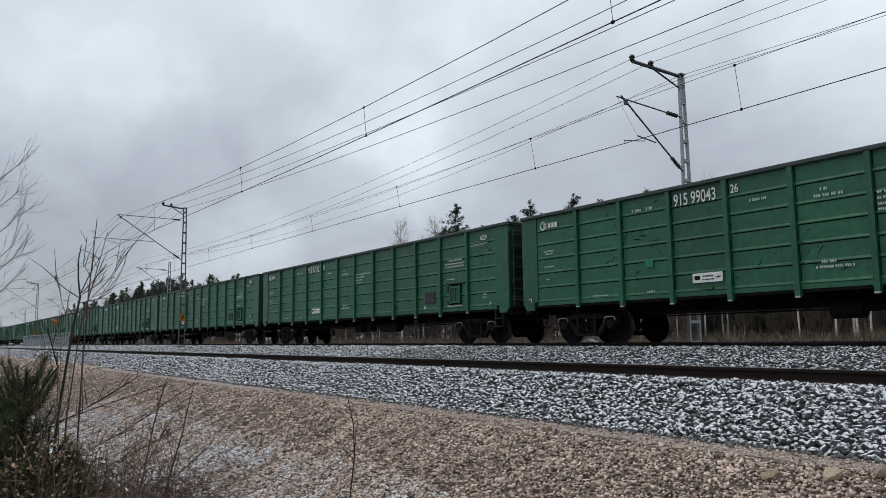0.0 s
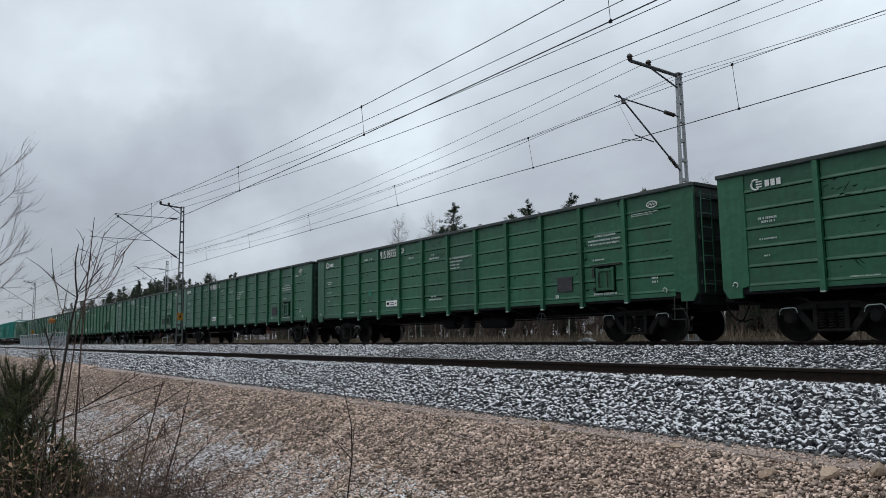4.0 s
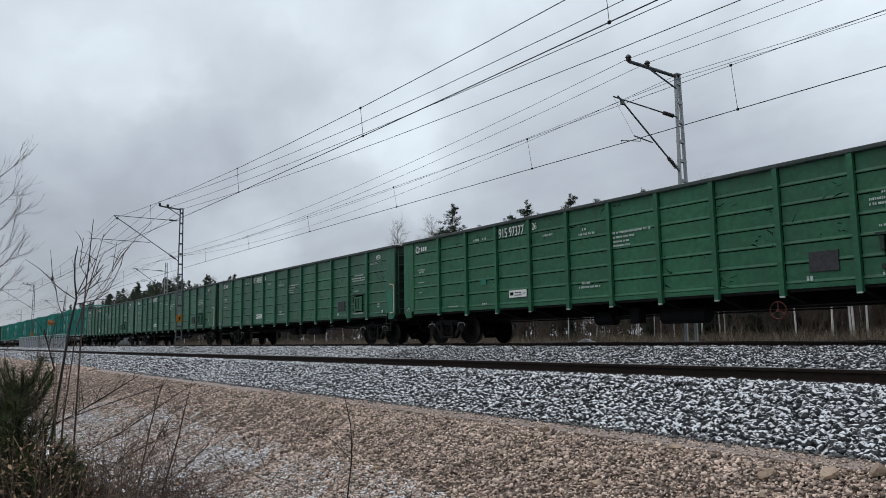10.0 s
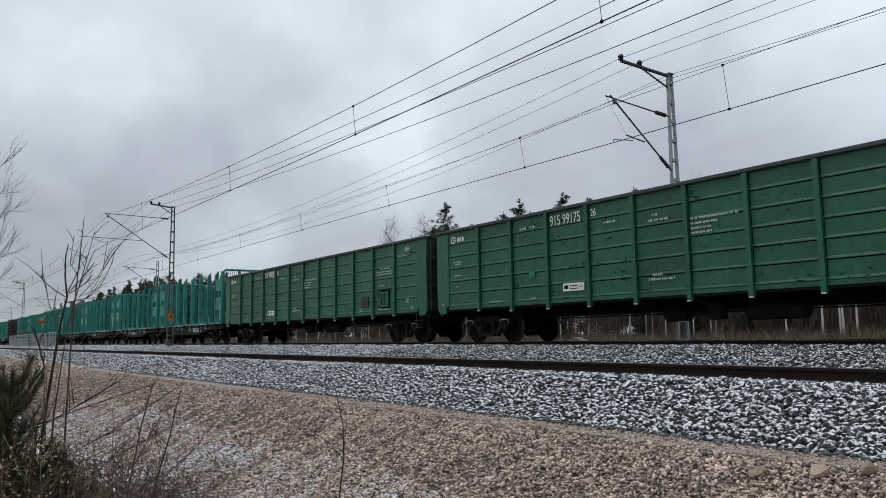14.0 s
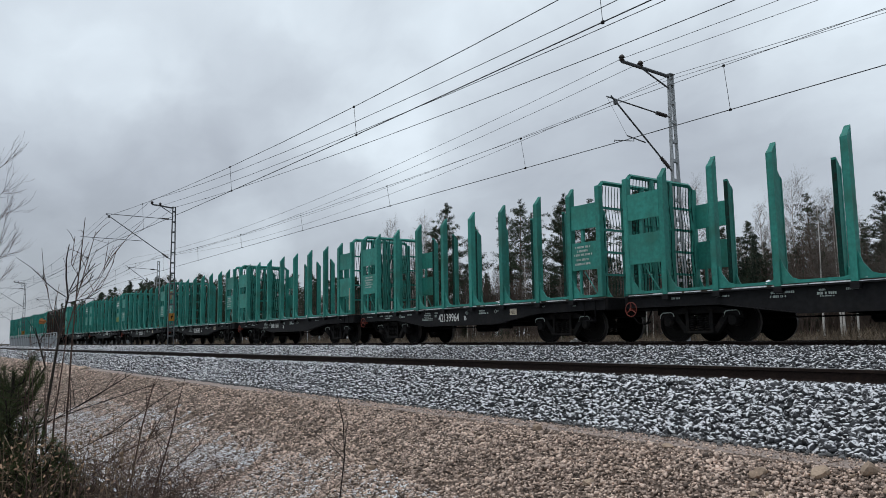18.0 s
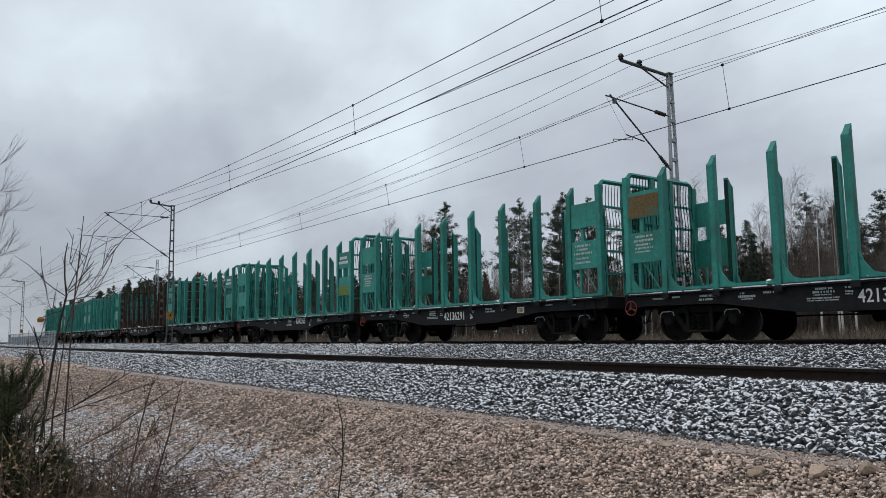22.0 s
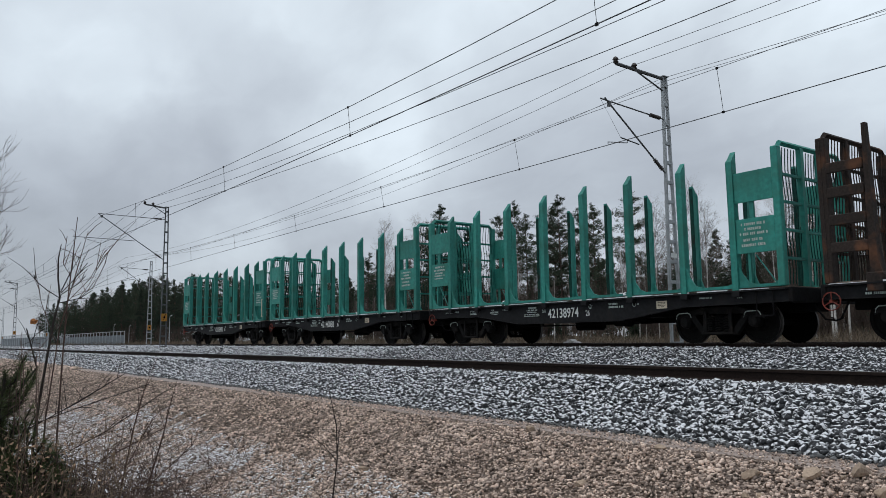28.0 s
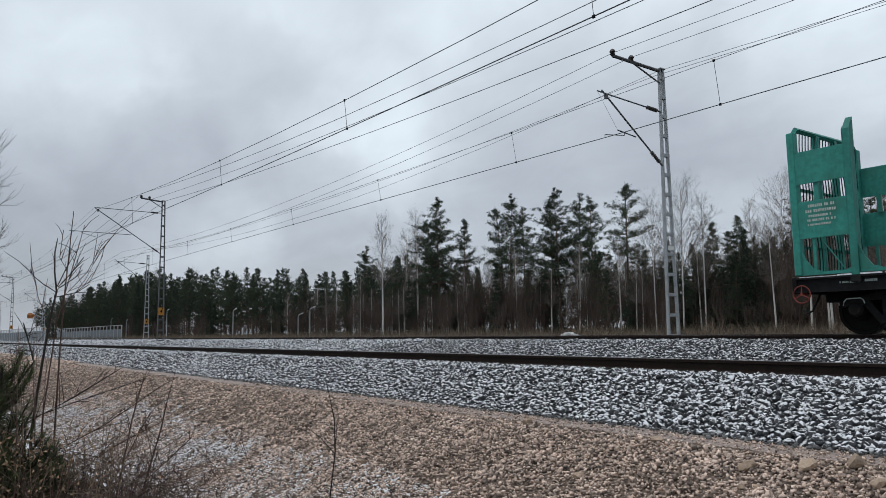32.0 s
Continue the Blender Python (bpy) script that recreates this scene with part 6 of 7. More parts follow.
# ---- brush and saplings on the near bank ----
def bough(name, runs, mat, label, category, r0=0.011, r1=0.003, side=0, seed=0):
    """A bare sapling: main runs of points and side twigs."""
    rng = np.random.default_rng(seed)
    t = new(name)
    for i, pts in enumerate(runs):
        n = len(pts)
        s = Shape().tube(pts, [r0 * (1 if i == 0 else 0.34) * (1 - q / (n - 1)) ** 0.8 + r1 * q / (n - 1) for q in range(n)], 6)
        part("stem" if i == 0 else "branch", s, mat, t)
        tw = Shape()
        for q in range(side * 2 if i == 0 else side):
            f = rng.uniform(0.25, 0.98) * (n - 1)
            a = int(f)
            p = Vector(pts[a]).lerp(Vector(pts[min(a + 1, n - 1)]), f - a)
            d = (Vector(pts[-1]) - Vector(pts[0])).normalized() * 0.7 + Vector(rng.normal(0, 0.34, 3))
            L = rng.uniform(0.05, 0.22)
            tw.tube([p, p + d * L * 0.5 + Vector((0, 0, 0.01)), p + d * L], [0.0022, 0.0016, 0.0010], 4, caps=False)
        if side:
            tagged(part("twig", tw, mat, t), kind="stuff")
    return tagged(t, label, category)


bough("bare_sapling", [[(-4.90, 0.60, -1.75), (-4.80, 0.64, -0.68), (-4.72, 0.67, -0.12), (-4.70, 0.70, 0.16), (-4.695, 0.72, 0.33), (-4.684, 0.745, 0.47), (-4.679, 0.73, 0.58), (-4.67, 0.726, 0.69), (-4.66, 0.736, 0.77)],
                       [(-4.684, 0.745, 0.466), (-4.69, 0.68, 0.51), (-4.696, 0.628, 0.555), (-4.695, 0.609, 0.596)], [(-4.682, 0.747, 0.50), (-4.669, 0.786, 0.60), (-4.65, 0.832, 0.70)],
                       [(-4.682, 0.751, 0.496), (-4.667, 0.809, 0.57), (-4.647, 0.873, 0.668)], [(-4.682, 0.755, 0.49), (-4.665, 0.831, 0.548), (-4.654, 0.869, 0.596)],
                       [(-4.686, 0.745, 0.44), (-4.667, 0.845, 0.467), (-4.653, 0.907, 0.513)]],
      DARK_TWIG, "dark leafless sapling with upswept branches and one orange leaf", "sapling", 0.0085, 0.0022, 2, 1)
leaf = bmesh.new()
rim = [leaf.verts.new((0.004 * math.sin(3 * a), 0.019 * math.cos(a) * (1 + 0.18 * math.cos(3 * a)), 0.016 * math.sin(a) * (1 + 0.18 * math.sin(5 * a)))) for a in [math.tau * q / 14 for q in range(14)]]
mid = leaf.verts.new((0.006, 0, 0.001))
for q in range(14):
    leaf.faces.new((mid, rim[q], rim[(q + 1) % 14]))
leaf_mesh = bpy.data.meshes.new("leaf")
leaf.to_mesh(leaf_mesh)
leaf.free()
leaf = part("leaf", leaf_mesh, ORANGE_LEAF, bpy.data.objects["bare_sapling"], "curled orange-brown withered leaf")
leaf.location = (-4.672, 0.618, 0.335)
part("twig", Shape().tube([(-4.690, 0.735, 0.385), (-4.680, 0.675, 0.372), (-4.672, 0.622, 0.347)], [0.002, 0.0016, 0.001], 4), DARK_TWIG, bpy.data.objects["bare_sapling"])
bough("bare_sapling", [[(-4.90, 0.70, -1.7), (-4.80, 0.72, -0.2), (-4.74, 0.76, 0.30), (-4.72, 0.83, 0.62), (-4.70, 0.88, 0.86)], [(-4.74, 0.77, 0.34), (-4.72, 0.90, 0.55), (-4.69, 0.97, 0.72)],
                       [(-4.75, 0.75, 0.20), (-4.73, 0.66, 0.44), (-4.72, 0.62, 0.62)]], TWIG_RED, "thin leafless sapling with fine upright twigs", "sapling", 0.0045, 0.0014, 4, 22)
bough("bare_sapling", [[(-4.82, 0.77, -1.7), (-4.79, 0.78, -0.3), (-4.785, 0.79, 0.156), (-4.78, 0.80, 0.43), (-4.757, 0.814, 0.70), (-4.724, 0.824, 0.94)],
                       [(-4.766, 0.808, 0.60), (-4.767, 0.767, 0.67), (-4.747, 0.778, 0.83)], [(-4.777, 0.804, 0.457), (-4.749, 0.912, 0.59), (-4.719, 0.981, 0.754)],
                       [(-4.772, 0.825, 0.48), (-4.75, 0.926, 0.53), (-4.724, 0.989, 0.69)]], TWIG_RED,
      "thin leafless sapling with fine upright twigs", "sapling", 0.0058, 0.0018, 3, 2)
bough("bare_sapling", [[(-4.86, 0.62, -1.7), (-4.84, 0.64, -0.26), (-4.67, 0.85, -0.12), (-4.49, 1.06, 0.04)], [(-4.83, 0.65, -0.24), (-4.67, 0.85, -0.15), (-4.41, 1.17, -0.02)],
                       [(-4.85, 0.66, -0.5), (-4.6, 1.0, -0.28), (-4.40, 1.2, -0.10)]], DARK_TWIG, "leafless shrub with long arching twigs", "shrub", 0.008, 0.002, 7, 3)
bough("bare_sapling", [[(-4.62, 1.05, -1.95), (-4.58, 1.07, -0.69), (-4.48, 1.12, -0.24), (-4.42, 1.16, -0.01)], [(-4.55, 1.09, -0.5), (-4.40, 1.2, -0.2)]], TWIG_RED, "thin reddish leafless shoot", "shrub", 0.007, 0.002, 6, 4)
bough("bare_sapling", [[(-4.56, 1.16, -2.0), (-4.50, 1.18, -0.69), (-4.39, 1.25, -0.31), (-4.34, 1.28, -0.09)], [(-4.48, 1.19, -0.6), (-4.3, 1.4, -0.35)]], TWIG_RED, "thin reddish leafless shoot", "shrub", 0.007, 0.002, 6, 5)
bough("bare_sapling", [[(-4.80, 0.80, -1.8), (-4.73, 0.85, -0.58), (-4.56, 1.04, -0.40), (-4.38, 1.26, -0.26)]], TWIG_RED, "thin reddish leafless shoot", "shrub", 0.006, 0.002, 8, 6)
bough("bare_sapling", [[(-4.96, 0.50, -1.7), (-4.92, 0.52, -0.17), (-4.78, 0.66, 0.08), (-4.79, 0.60, 0.30)]], DARK_TWIG, "thin dark leafless sapling among the brush", "sapling", 0.008, 0.003, 6, 7)
bough("bare_sapling", [[(-3.0, 1.56, -2.2), (-2.95, 1.55, -0.49), (-2.92, 1.56, -0.29), (-2.91, 1.55, -0.15), (-2.91, 1.51, 0.02)]], DARK_TWIG, "single thin leafless shoot on the bank", "sapling", 0.004, 0.0016, 1, 8)
bough("bare_sapling", [[(-3.0, 2.1, -2.4), (-2.70, 1.86, -0.75), (-2.68, 1.85, -0.58)]], DARK_TWIG, "single short leafless shoot on the bank", "sapling", 0.005, 0.002, 2, 9)


def left_tree():
    """Fine upswept limbs of a small bare tree."""
    rng = np.random.default_rng(3)
    t = new("bare_tree")
    t.location = (0, -0.07, 0)
    s = Shape().tube([(-7.52, 0.10, -1.6), (-7.52, 0.12, 0.2), (-7.50, 0.14, 1.0), (-7.48, 0.16, 1.5)], [0.045, 0.035, 0.02, 0.008], 8)
    part("trunk", s, DARK_TWIG, t)
    limbs = ((0.653, (-7.43, 0.704, 0.953), (-7.39, 0.836, 1.195)), (0.795, (-7.419, 0.70, 1.06), (-7.363, 0.748, 1.433)), (1.045, (-7.394, 0.687, 1.267), (-7.372, 0.743, 1.378)),
             (1.31, (-7.36, 0.675, 1.48), (-7.34, 0.735, 1.57)), (1.55, (-7.32, 0.66, 1.71), (-7.298, 0.726, 1.784)), (0.87, (-7.426, 0.735, 0.963), (-7.408, 0.85, 1.023)), (0.5, (-7.45, 0.68, 0.72), (-7.43, 0.80, 0.86)))
    for z, mid, tip in limbs:
        p, m, e = Vector((-7.50, 0.14, z - 0.30)), Vector(mid), Vector(tip)
        c = Shape().tube([p, p.lerp(m, 0.55) + Vector((0, 0, -0.03)), m, e], [0.005, 0.0035, 0.0025, 0.0008], 5)
        for k in range(15):
            f = rng.uniform(0.1, 1.0)
            b = p.lerp(m, f) if k < 10 else m.lerp(e, f * 0.8)
            d = ((e - p).normalized() + Vector(rng.normal(0, 0.38, 3)) + Vector((0, 0, 0.25))).normalized()
            bare_branches(c, rng, b, d, rng.uniform(0.10, 0.22), 0.0017, 1, 0.25, 0.45, 3)
        part("limb", c, TWIG_RED, t)
    tagged(t, "small leafless tree with fine upswept twigs", "tree")


left_tree()


def young_pine(seed, base, height, reach, label):
    """A young pine with upright shoots of long needles."""
    rng = np.random.default_rng(seed)
    t = new("young_pine")
    s = Shape()
    cent, dirs = [], []
    base = Vector(base)
    top = base + Vector((0.03, 0.02, height))
    s.tube([base, base.lerp(top, 0.5), top], [0.028, 0.018, 0.007], 7)
    for i in range(95):
        f = 0.22 + 0.74 * rng.random()
        p = base.lerp(top, f)
        a = rng.uniform(0, math.tau)
        L = (1.08 - f) * reach * rng.uniform(0.7, 1.15) + 0.05
        e = p + Vector((math.cos(a) * L, math.sin(a) * L, L * 0.45 + 0.10))
        m = p.lerp(e, 0.6) + Vector((0, 0, -0.05))
        s.tube([p, m, e], [0.007, 0.005, 0.004], 5, caps=False)
        k = max(8, int(L * 36))
        for q in range(k):
            g = 0.2 + 0.8 * q / (k - 1)
            cent.append(p.lerp(m, g / 0.6) if g < 0.6 else m.lerp(e, (g - 0.6) / 0.4))
            dirs.append((e - m).normalized())
    for q in range(24):
        cent.append(base.lerp(top, 0.7 + 0.3 * q / 23))
        dirs.append(Vector((0, 0, 1)))
    k = 22
    n = len(cent) * k
    c = np.repeat(np.array([p[:] for p in cent]), k, axis=0)
    d = np.repeat(np.array([p[:] for p in dirs]), k, axis=0) * 0.75 + rng.normal(0, 0.5, (n, 3))
    d /= np.linalg.norm(d, axis=1)[:, None]
    sd = np.cross(d, rng.normal(0, 1, (n, 3)))
    sd /= np.linalg.norm(sd, axis=1)[:, None]
    ln = rng.uniform(0.05, 0.085, (n, 1))
    v = np.stack([c - sd * 0.0016, c + sd * 0.0016, c + d * ln], 1).reshape(-1, 3)
    part("stem", s, DARK_TWIG, t)
    o = new("needles", big_mesh("needles", v, np.arange(3 * n).reshape(-1, 3), SAPLING_NEEDLES))
    o.parent = t
    tagged(t, label, "pine sapling", "young pines")


young_pine(8, (-4.57, 0.46, -1.62), 1.68, 0.48, "young green pine with upright shoots among dry brush")
young_pine(9, (-4.46, 0.55, -1.70), 1.30, 0.60, "low young pine hidden in dry brush")
young_pine(10, (-4.70, 0.32, -1.55), 1.46, 0.50, "young green pine with upright shoots")


def brush():
    """Tangle of thin grey-brown twigs and withered leaves in the ditch and on the near bank."""
    rng = np.random.default_rng(12)
    s = Shape()
    for i in range(1050):
        x = -3.9 - 11.0 * rng.random() ** 1.15
        share = 0.03 + 0.27 * rng.random() ** 1.6
        y = -x * share
        z = profile_z(y)
        top = 0.215 - abs(x) * (rng.uniform(0.12, 0.25) + 0.25 * max(0.0, share - 0.12))
        h = max(0.22, top - z)
        d = Vector((rng.normal(0, 0.36), rng.normal(0.12, 0.36), 1)).normalized()
        p = Vector((x, y, z - 0.05))
        q, e = p + d * h * 0.55, p + d * h + Vector((rng.normal(0, 0.26), rng.normal(0.08, 0.26), -0.05))
        r = 0.0013 + 0.00020 * abs(x)
        s.tube([p, q, e], [r, r * 0.75, r * 0.35], 3, caps=False)
        for k in range(rng.integers(3, 8)):
            b = p.lerp(q, rng.uniform(0.4, 1)) if rng.random() < 0.3 else q.lerp(e, rng.random())
            dd = (d * 0.6 + Vector(rng.normal(0, 0.75, 3))).normalized() * rng.uniform(0.08, 0.36)
            s.tube([b, b + dd * 0.5 + Vector(rng.normal(0, 0.012, 3)), b + dd], [r * 0.55, r * 0.4, r * 0.2], 3, caps=False)
    me = s.mesh("dry_brush")
    me.materials.append(TWIG_RED)
    tagged(new("dry_brush", me), "tangle of thin grey-brown leafless twigs in the ditch", "brush", kind="stuff")
    # leaves hang on the shrub beside the young pines and lie in the ditch
    n, near = 4800, 2600
    x = -3.9 - 9.0 * rng.random(n) ** 1.3
    y = -x * (0.02 + 0.26 * rng.random(n) ** 1.6)
    x[:near] = -4.30 + rng.normal(0, 0.20, near)
    y[:near] = 0.55 + rng.normal(0, 0.22, near)
    ground = np.interp(y, [p[0] for p in PROFILE], [p[1] for p in PROFILE])
    z = np.maximum(ground + 0.02, -2.1 + 1.3 * rng.random(n) ** 1.5)
    z[:near] = -1.05 + 0.80 * rng.random(near) ** 1.3
    c = np.stack([x, y, z], 1)
    u = rng.normal(0, 1, (n, 3))
    u /= np.linalg.norm(u, axis=1)[:, None]
    w = np.cross(u, rng.normal(0, 1, (n, 3)))
    w /= np.linalg.norm(w, axis=1)[:, None]
    k = 0.005 + 0.012 * rng.random((n, 1)) ** 1.4
    fold = np.cross(u, w) * k * 0.5
    v = np.stack([c - u * k, c + w * k * 0.55 + fold, c + u * k, c - w * k * 0.55 + fold], 1).reshape(-1, 3)
    me = big_mesh("withered_leaves", v, np.arange(4 * n).reshape(-1, 4), DEAD_LEAF)
    tagged(new("withered_leaves", me), "curled brown withered leaves caught in the brush", "leaves", kind="stuff")
    tw = Shape()
    for i in range(150):
        p = Vector((-4.32 + rng.normal(0, 0.18), 0.55 + rng.normal(0, 0.2), -1.9))
        e = p + Vector((rng.normal(0.05, 0.22), rng.normal(0.08, 0.22), rng.uniform(1.0, 1.75)))
        m = p.lerp(e, 0.5) + Vector(rng.normal(0, 0.05, 3))
        tw.tube([p, m, e], [0.0045, 0.003, 0.0012], 4, caps=False)
        for k in range(5):
            b = m.lerp(e, rng.random())
            tw.tube([b, b + Vector(rng.normal(0, 0.09, 3))], [0.002, 0.0009], 3, caps=False)
    shrub = part("leafy_shrub", tw, TWIG_PALE)
    tagged(shrub, "low shrub of pale twigs with withered leaves", "shrub", kind="stuff")
    dk = Shape()
    for i in range(640):
        p = Vector((-4.40 + rng.normal(0, 0.16), 0.79 + rng.normal(0, 0.20), -1.85))
        e = p + Vector((rng.normal(0.0, 0.30), rng.normal(0.02, 0.28), rng.uniform(0.78, 1.48)))
        m = p.lerp(e, 0.55) + Vector(rng.normal(0, 0.08, 3))
        dk.tube([p, m, e], [0.0026, 0.0019, 0.0009], 4, caps=False)
        for k in range(12):
            b = m.lerp(e, rng.random())
            g = Vector(rng.normal(0, 0.11, 3))
            dk.tube([b, b + g * 0.5 + Vector(rng.normal(0, 0.008, 3)), b + g], [0.0019, 0.0014, 0.0008], 3, caps=False)
    for i in range(24):
        p = Vector((-4.62 + rng.normal(0, 0.16), 0.28 + 0.34 * rng.random(), -1.6))
        e = Vector((p.x + rng.normal(0.05, 0.14), p.y + rng.normal(0.04, 0.12), 0.30 - 0.62 * rng.random() ** 1.4))
        m = p.lerp(e, 0.6) + Vector(rng.normal(0, 0.04, 3))
        dk.tube([p, m, e], [0.0032, 0.0023, 0.0009], 4, caps=False)
        for k in range(7):
            b = m.lerp(e, rng.random())
            g = Vector((rng.normal(0, 0.06), rng.normal(0, 0.09), abs(rng.normal(0, 0.08))))
            dk.tube([b, b + g * 0.5 + Vector(rng.normal(0, 0.006, 3)), b + g], [0.0016, 0.0012, 0.0007], 3, caps=False)
    arch = Shape()
    for i in range(34):
        p = Vector((-4.22 + rng.normal(0, 0.10), 0.42 + 0.40 * rng.random(), -1.6 + 0.5 * rng.random()))
        side, rise = rng.normal(0.10, 0.28), rng.uniform(0.25, 0.75)
        e = p + Vector((rng.normal(0, 0.12), side, rise))
        m = p.lerp(e, 0.55) + Vector((rng.normal(0, 0.04), rng.normal(0, 0.05), 0.16))
        arch.tube([p, p.lerp(m, 0.5) + Vector((0, 0, 0.05)), m, m.lerp(e, 0.5) + Vector((0, 0, 0.03)), e], [0.0034, 0.0030, 0.0026, 0.002, 0.0012], 4, caps=False)
        for k in range(5):
            b = m.lerp(e, rng.random())
            g = Vector(rng.normal(0, 0.07, 3))
            arch.tube([b, b + g * 0.5 + Vector((0, 0, 0.01)), b + g], [0.0016, 0.0012, 0.0008], 3, caps=False)
    tagged(part("bramble", arch, TWIG_PALE), "arching pale dry twigs before the young pines", "shrub", kind="stuff")
    thicket = part("bare_shrub", dk, TWIG_RED)
    tagged(thicket, "dense low shrub of dark brown leafless twigs", "shrub", kind="stuff")


brush()


# ---- stones ----
def stone_shape(seed, flat=0.75):
    bm = bmesh.new()
    bmesh.ops.create_icosphere(bm, subdivisions=1, radius=1.0)
    rng = np.random.default_rng(seed)
    v = np.array([p.co[:] for p in bm.verts])
    v *= rng.uniform(0.70, 1.30, (len(v), 1))
    v *= np.array([1.15, rng.uniform(0.65, 0.95), flat * rng.uniform(0.75, 1.1)])
    f = np.array([[q.index for q in face.verts] for face in bm.faces])
    bm.free()
    return v, f


STONES = [stone_shape(s) for s in range(8)]


def chip_shape(seed):
    """A small broken stone of eight faces."""
    rng = np.random.default_rng(seed)
    v = np.array([(1, 0, 0), (-1, 0, 0), (0, 1, 0), (0, -1, 0), (0, 0, 1), (0, 0, -1)], float) + rng.normal(0, 0.20, (6, 3))
    v *= np.array([1.25, rng.uniform(0.7, 1.05), rng.uniform(0.5, 0.9)])
    f = np.array([(0, 2, 4), (2, 1, 4), (1, 3, 4), (3, 0, 4), (2, 0, 5), (1, 2, 5), (3, 1, 5), (0, 3, 5)])
    return v, f


CHIPS = [chip_shape(s) for s in range(12)]


def clod_shape(seed):
    """A small blocky stone: a cube knocked out of square."""
    rng = np.random.default_rng(seed)
    v = np.array([(x, y, z) for x in (-1, 1) for y in (-1, 1) for z in (-1, 1)], float) * 0.54 + rng.normal(0, 0.15, (8, 3))
    v *= np.array([rng.uniform(1.15, 1.75), rng.uniform(0.70, 1.0), rng.uniform(0.55, 0.85)])
    f = np.array([(0, 1, 3), (0, 3, 2), (4, 6, 7), (4, 7, 5), (0, 4, 5), (0, 5, 1), (2, 3, 7), (2, 7, 6), (0, 2, 6), (0, 6, 4), (1, 5, 7), (1, 7, 3)])
    return v, f


CLODS = [clod_shape(s + 70) for s in range(14)]


def laid(rng, n, tilt, washed):
    """Turns about the upright, leaning by a normal share of tilt radians; washed stones point down the slope."""
    a, b, c = rng.uniform(0, math.tau, n), rng.uniform(0, math.tau, n), rng.normal(0, tilt, n)
    if washed:
        a = math.pi / 2 + rng.normal(0, 0.45, n) - b
    z = np.zeros(n)
    o = z + 1

    def about(w):
        return np.stack([np.cos(w), -np.sin(w), z, np.sin(w), np.cos(w), z, z, z, o], 1).reshape(n, 3, 3)

    lean = np.stack([o, z, z, z, np.cos(c), -np.sin(c), z, np.sin(c), np.cos(c)], 1).reshape(n, 3, 3)
    return about(b) @ lean @ about(a)


def scatter(name, places, radii, mat, seed, label, category, shapes=STONES, tilt=0.4, washed=False):
    """Many loose stones as one mesh."""
    rng = np.random.default_rng(seed)
    vs, fs, base = [], [], 0
    pick = rng.integers(0, len(shapes), len(places))
    for k, (v, f) in enumerate(shapes):
        i = np.nonzero(pick == k)[0]
        if not len(i):
            continue
        m = laid(rng, len(i), tilt, washed)
        p = np.einsum("nij,vj->nvi", m, v) * radii[i][:, None, None] + places[i][:, None, :]
        vs.append(p.reshape(-1, 3))
        fs.append((f[None] + (np.arange(len(i)) * len(v))[:, None, None] + base).reshape(-1, 3))
        base += len(i) * len(v)
    me = big_mesh(name, np.concatenate(vs), np.concatenate(fs), mat)
    return tagged(new(name, me), label, category, kind="stuff")


BED = [(7.60, -1.06), (7.72, -1.015), (8.70, -0.465), (9.2, -0.455), (9.5, -0.455), (10.0, -0.47), (11.2, -0.50), (11.9, -0.42), (13.2, -0.27), (14.6, -0.15), (15.6, -0.125)]


def bed_z(y):
    return np.interp(y, [p[0] for p in BED], [p[1] for p in BED])


rng = np.random.default_rng(21)


def bed_places(n, x0, x1, y0, y1, power=1.0):
    x = x1 - (x1 - x0) * rng.random(n) ** power
    y = rng.uniform(y0, y1, n)
    return np.stack([x, y, bed_z(y) + rng.uniform(-0.012, 0.028, n)], 1)


near = bed_places(16500, -26, -2.5, 7.66, 9.28, 1.25)
B_STONE = "loose grey granite ballast dusted with snow"
scatter("ballast_stones", near, rng.uniform(0.026, 0.060, len(near)), STONE, 22, B_STONE, "ballast", tilt=0.42)
mid = np.concatenate([bed_places(8000, -75, -24, 7.66, 9.28, 1.3), bed_places(10000, -70, -22, 11.2, 16.05, 1.3)])
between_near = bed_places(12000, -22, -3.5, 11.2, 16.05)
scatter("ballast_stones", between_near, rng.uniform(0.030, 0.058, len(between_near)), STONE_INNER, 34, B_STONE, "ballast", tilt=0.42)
scatter("ballast_stones", mid, rng.uniform(0.042, 0.080, len(mid)), STONE, 23, B_STONE, "ballast", tilt=0.40)
rest = np.concatenate([bed_places(8000, -2.5, 12, 7.66, 9.28), bed_places(8000, -3.5, 12, 11.2, 16.05)])
scatter("ballast_stones", rest, rng.uniform(0.03, 0.06, len(rest)), STONE, 32, B_STONE, "ballast", CHIPS, 0.42)
far_bed = np.concatenate([bed_places(5000, -150, -72, 7.66, 9.28, 1.5), bed_places(9000, -160, -58, 11.2, 16.05, 1.5)])
scatter("ballast_stones", far_bed, rng.uniform(0.06, 0.12, len(far_bed)), STONE, 31, B_STONE, "ballast", CHIPS, 0.42)
toe = np.stack([-2.5 - 30 * rng.random(2200) ** 1.3, rng.normal(7.66, 0.11, 2200), np.full(2200, -1.01)], 1)
toe[:, 2] = np.maximum(toe[:, 2], bed_z(toe[:, 1]) - 0.01)
scatter("ballast_stones", toe, 0.010 + 0.026 * rng.random(len(toe)) ** 1.8, STONE_BARE, 24, "bare grey ballast stones at the foot of the bed", "ballast", CLODS, 0.6)


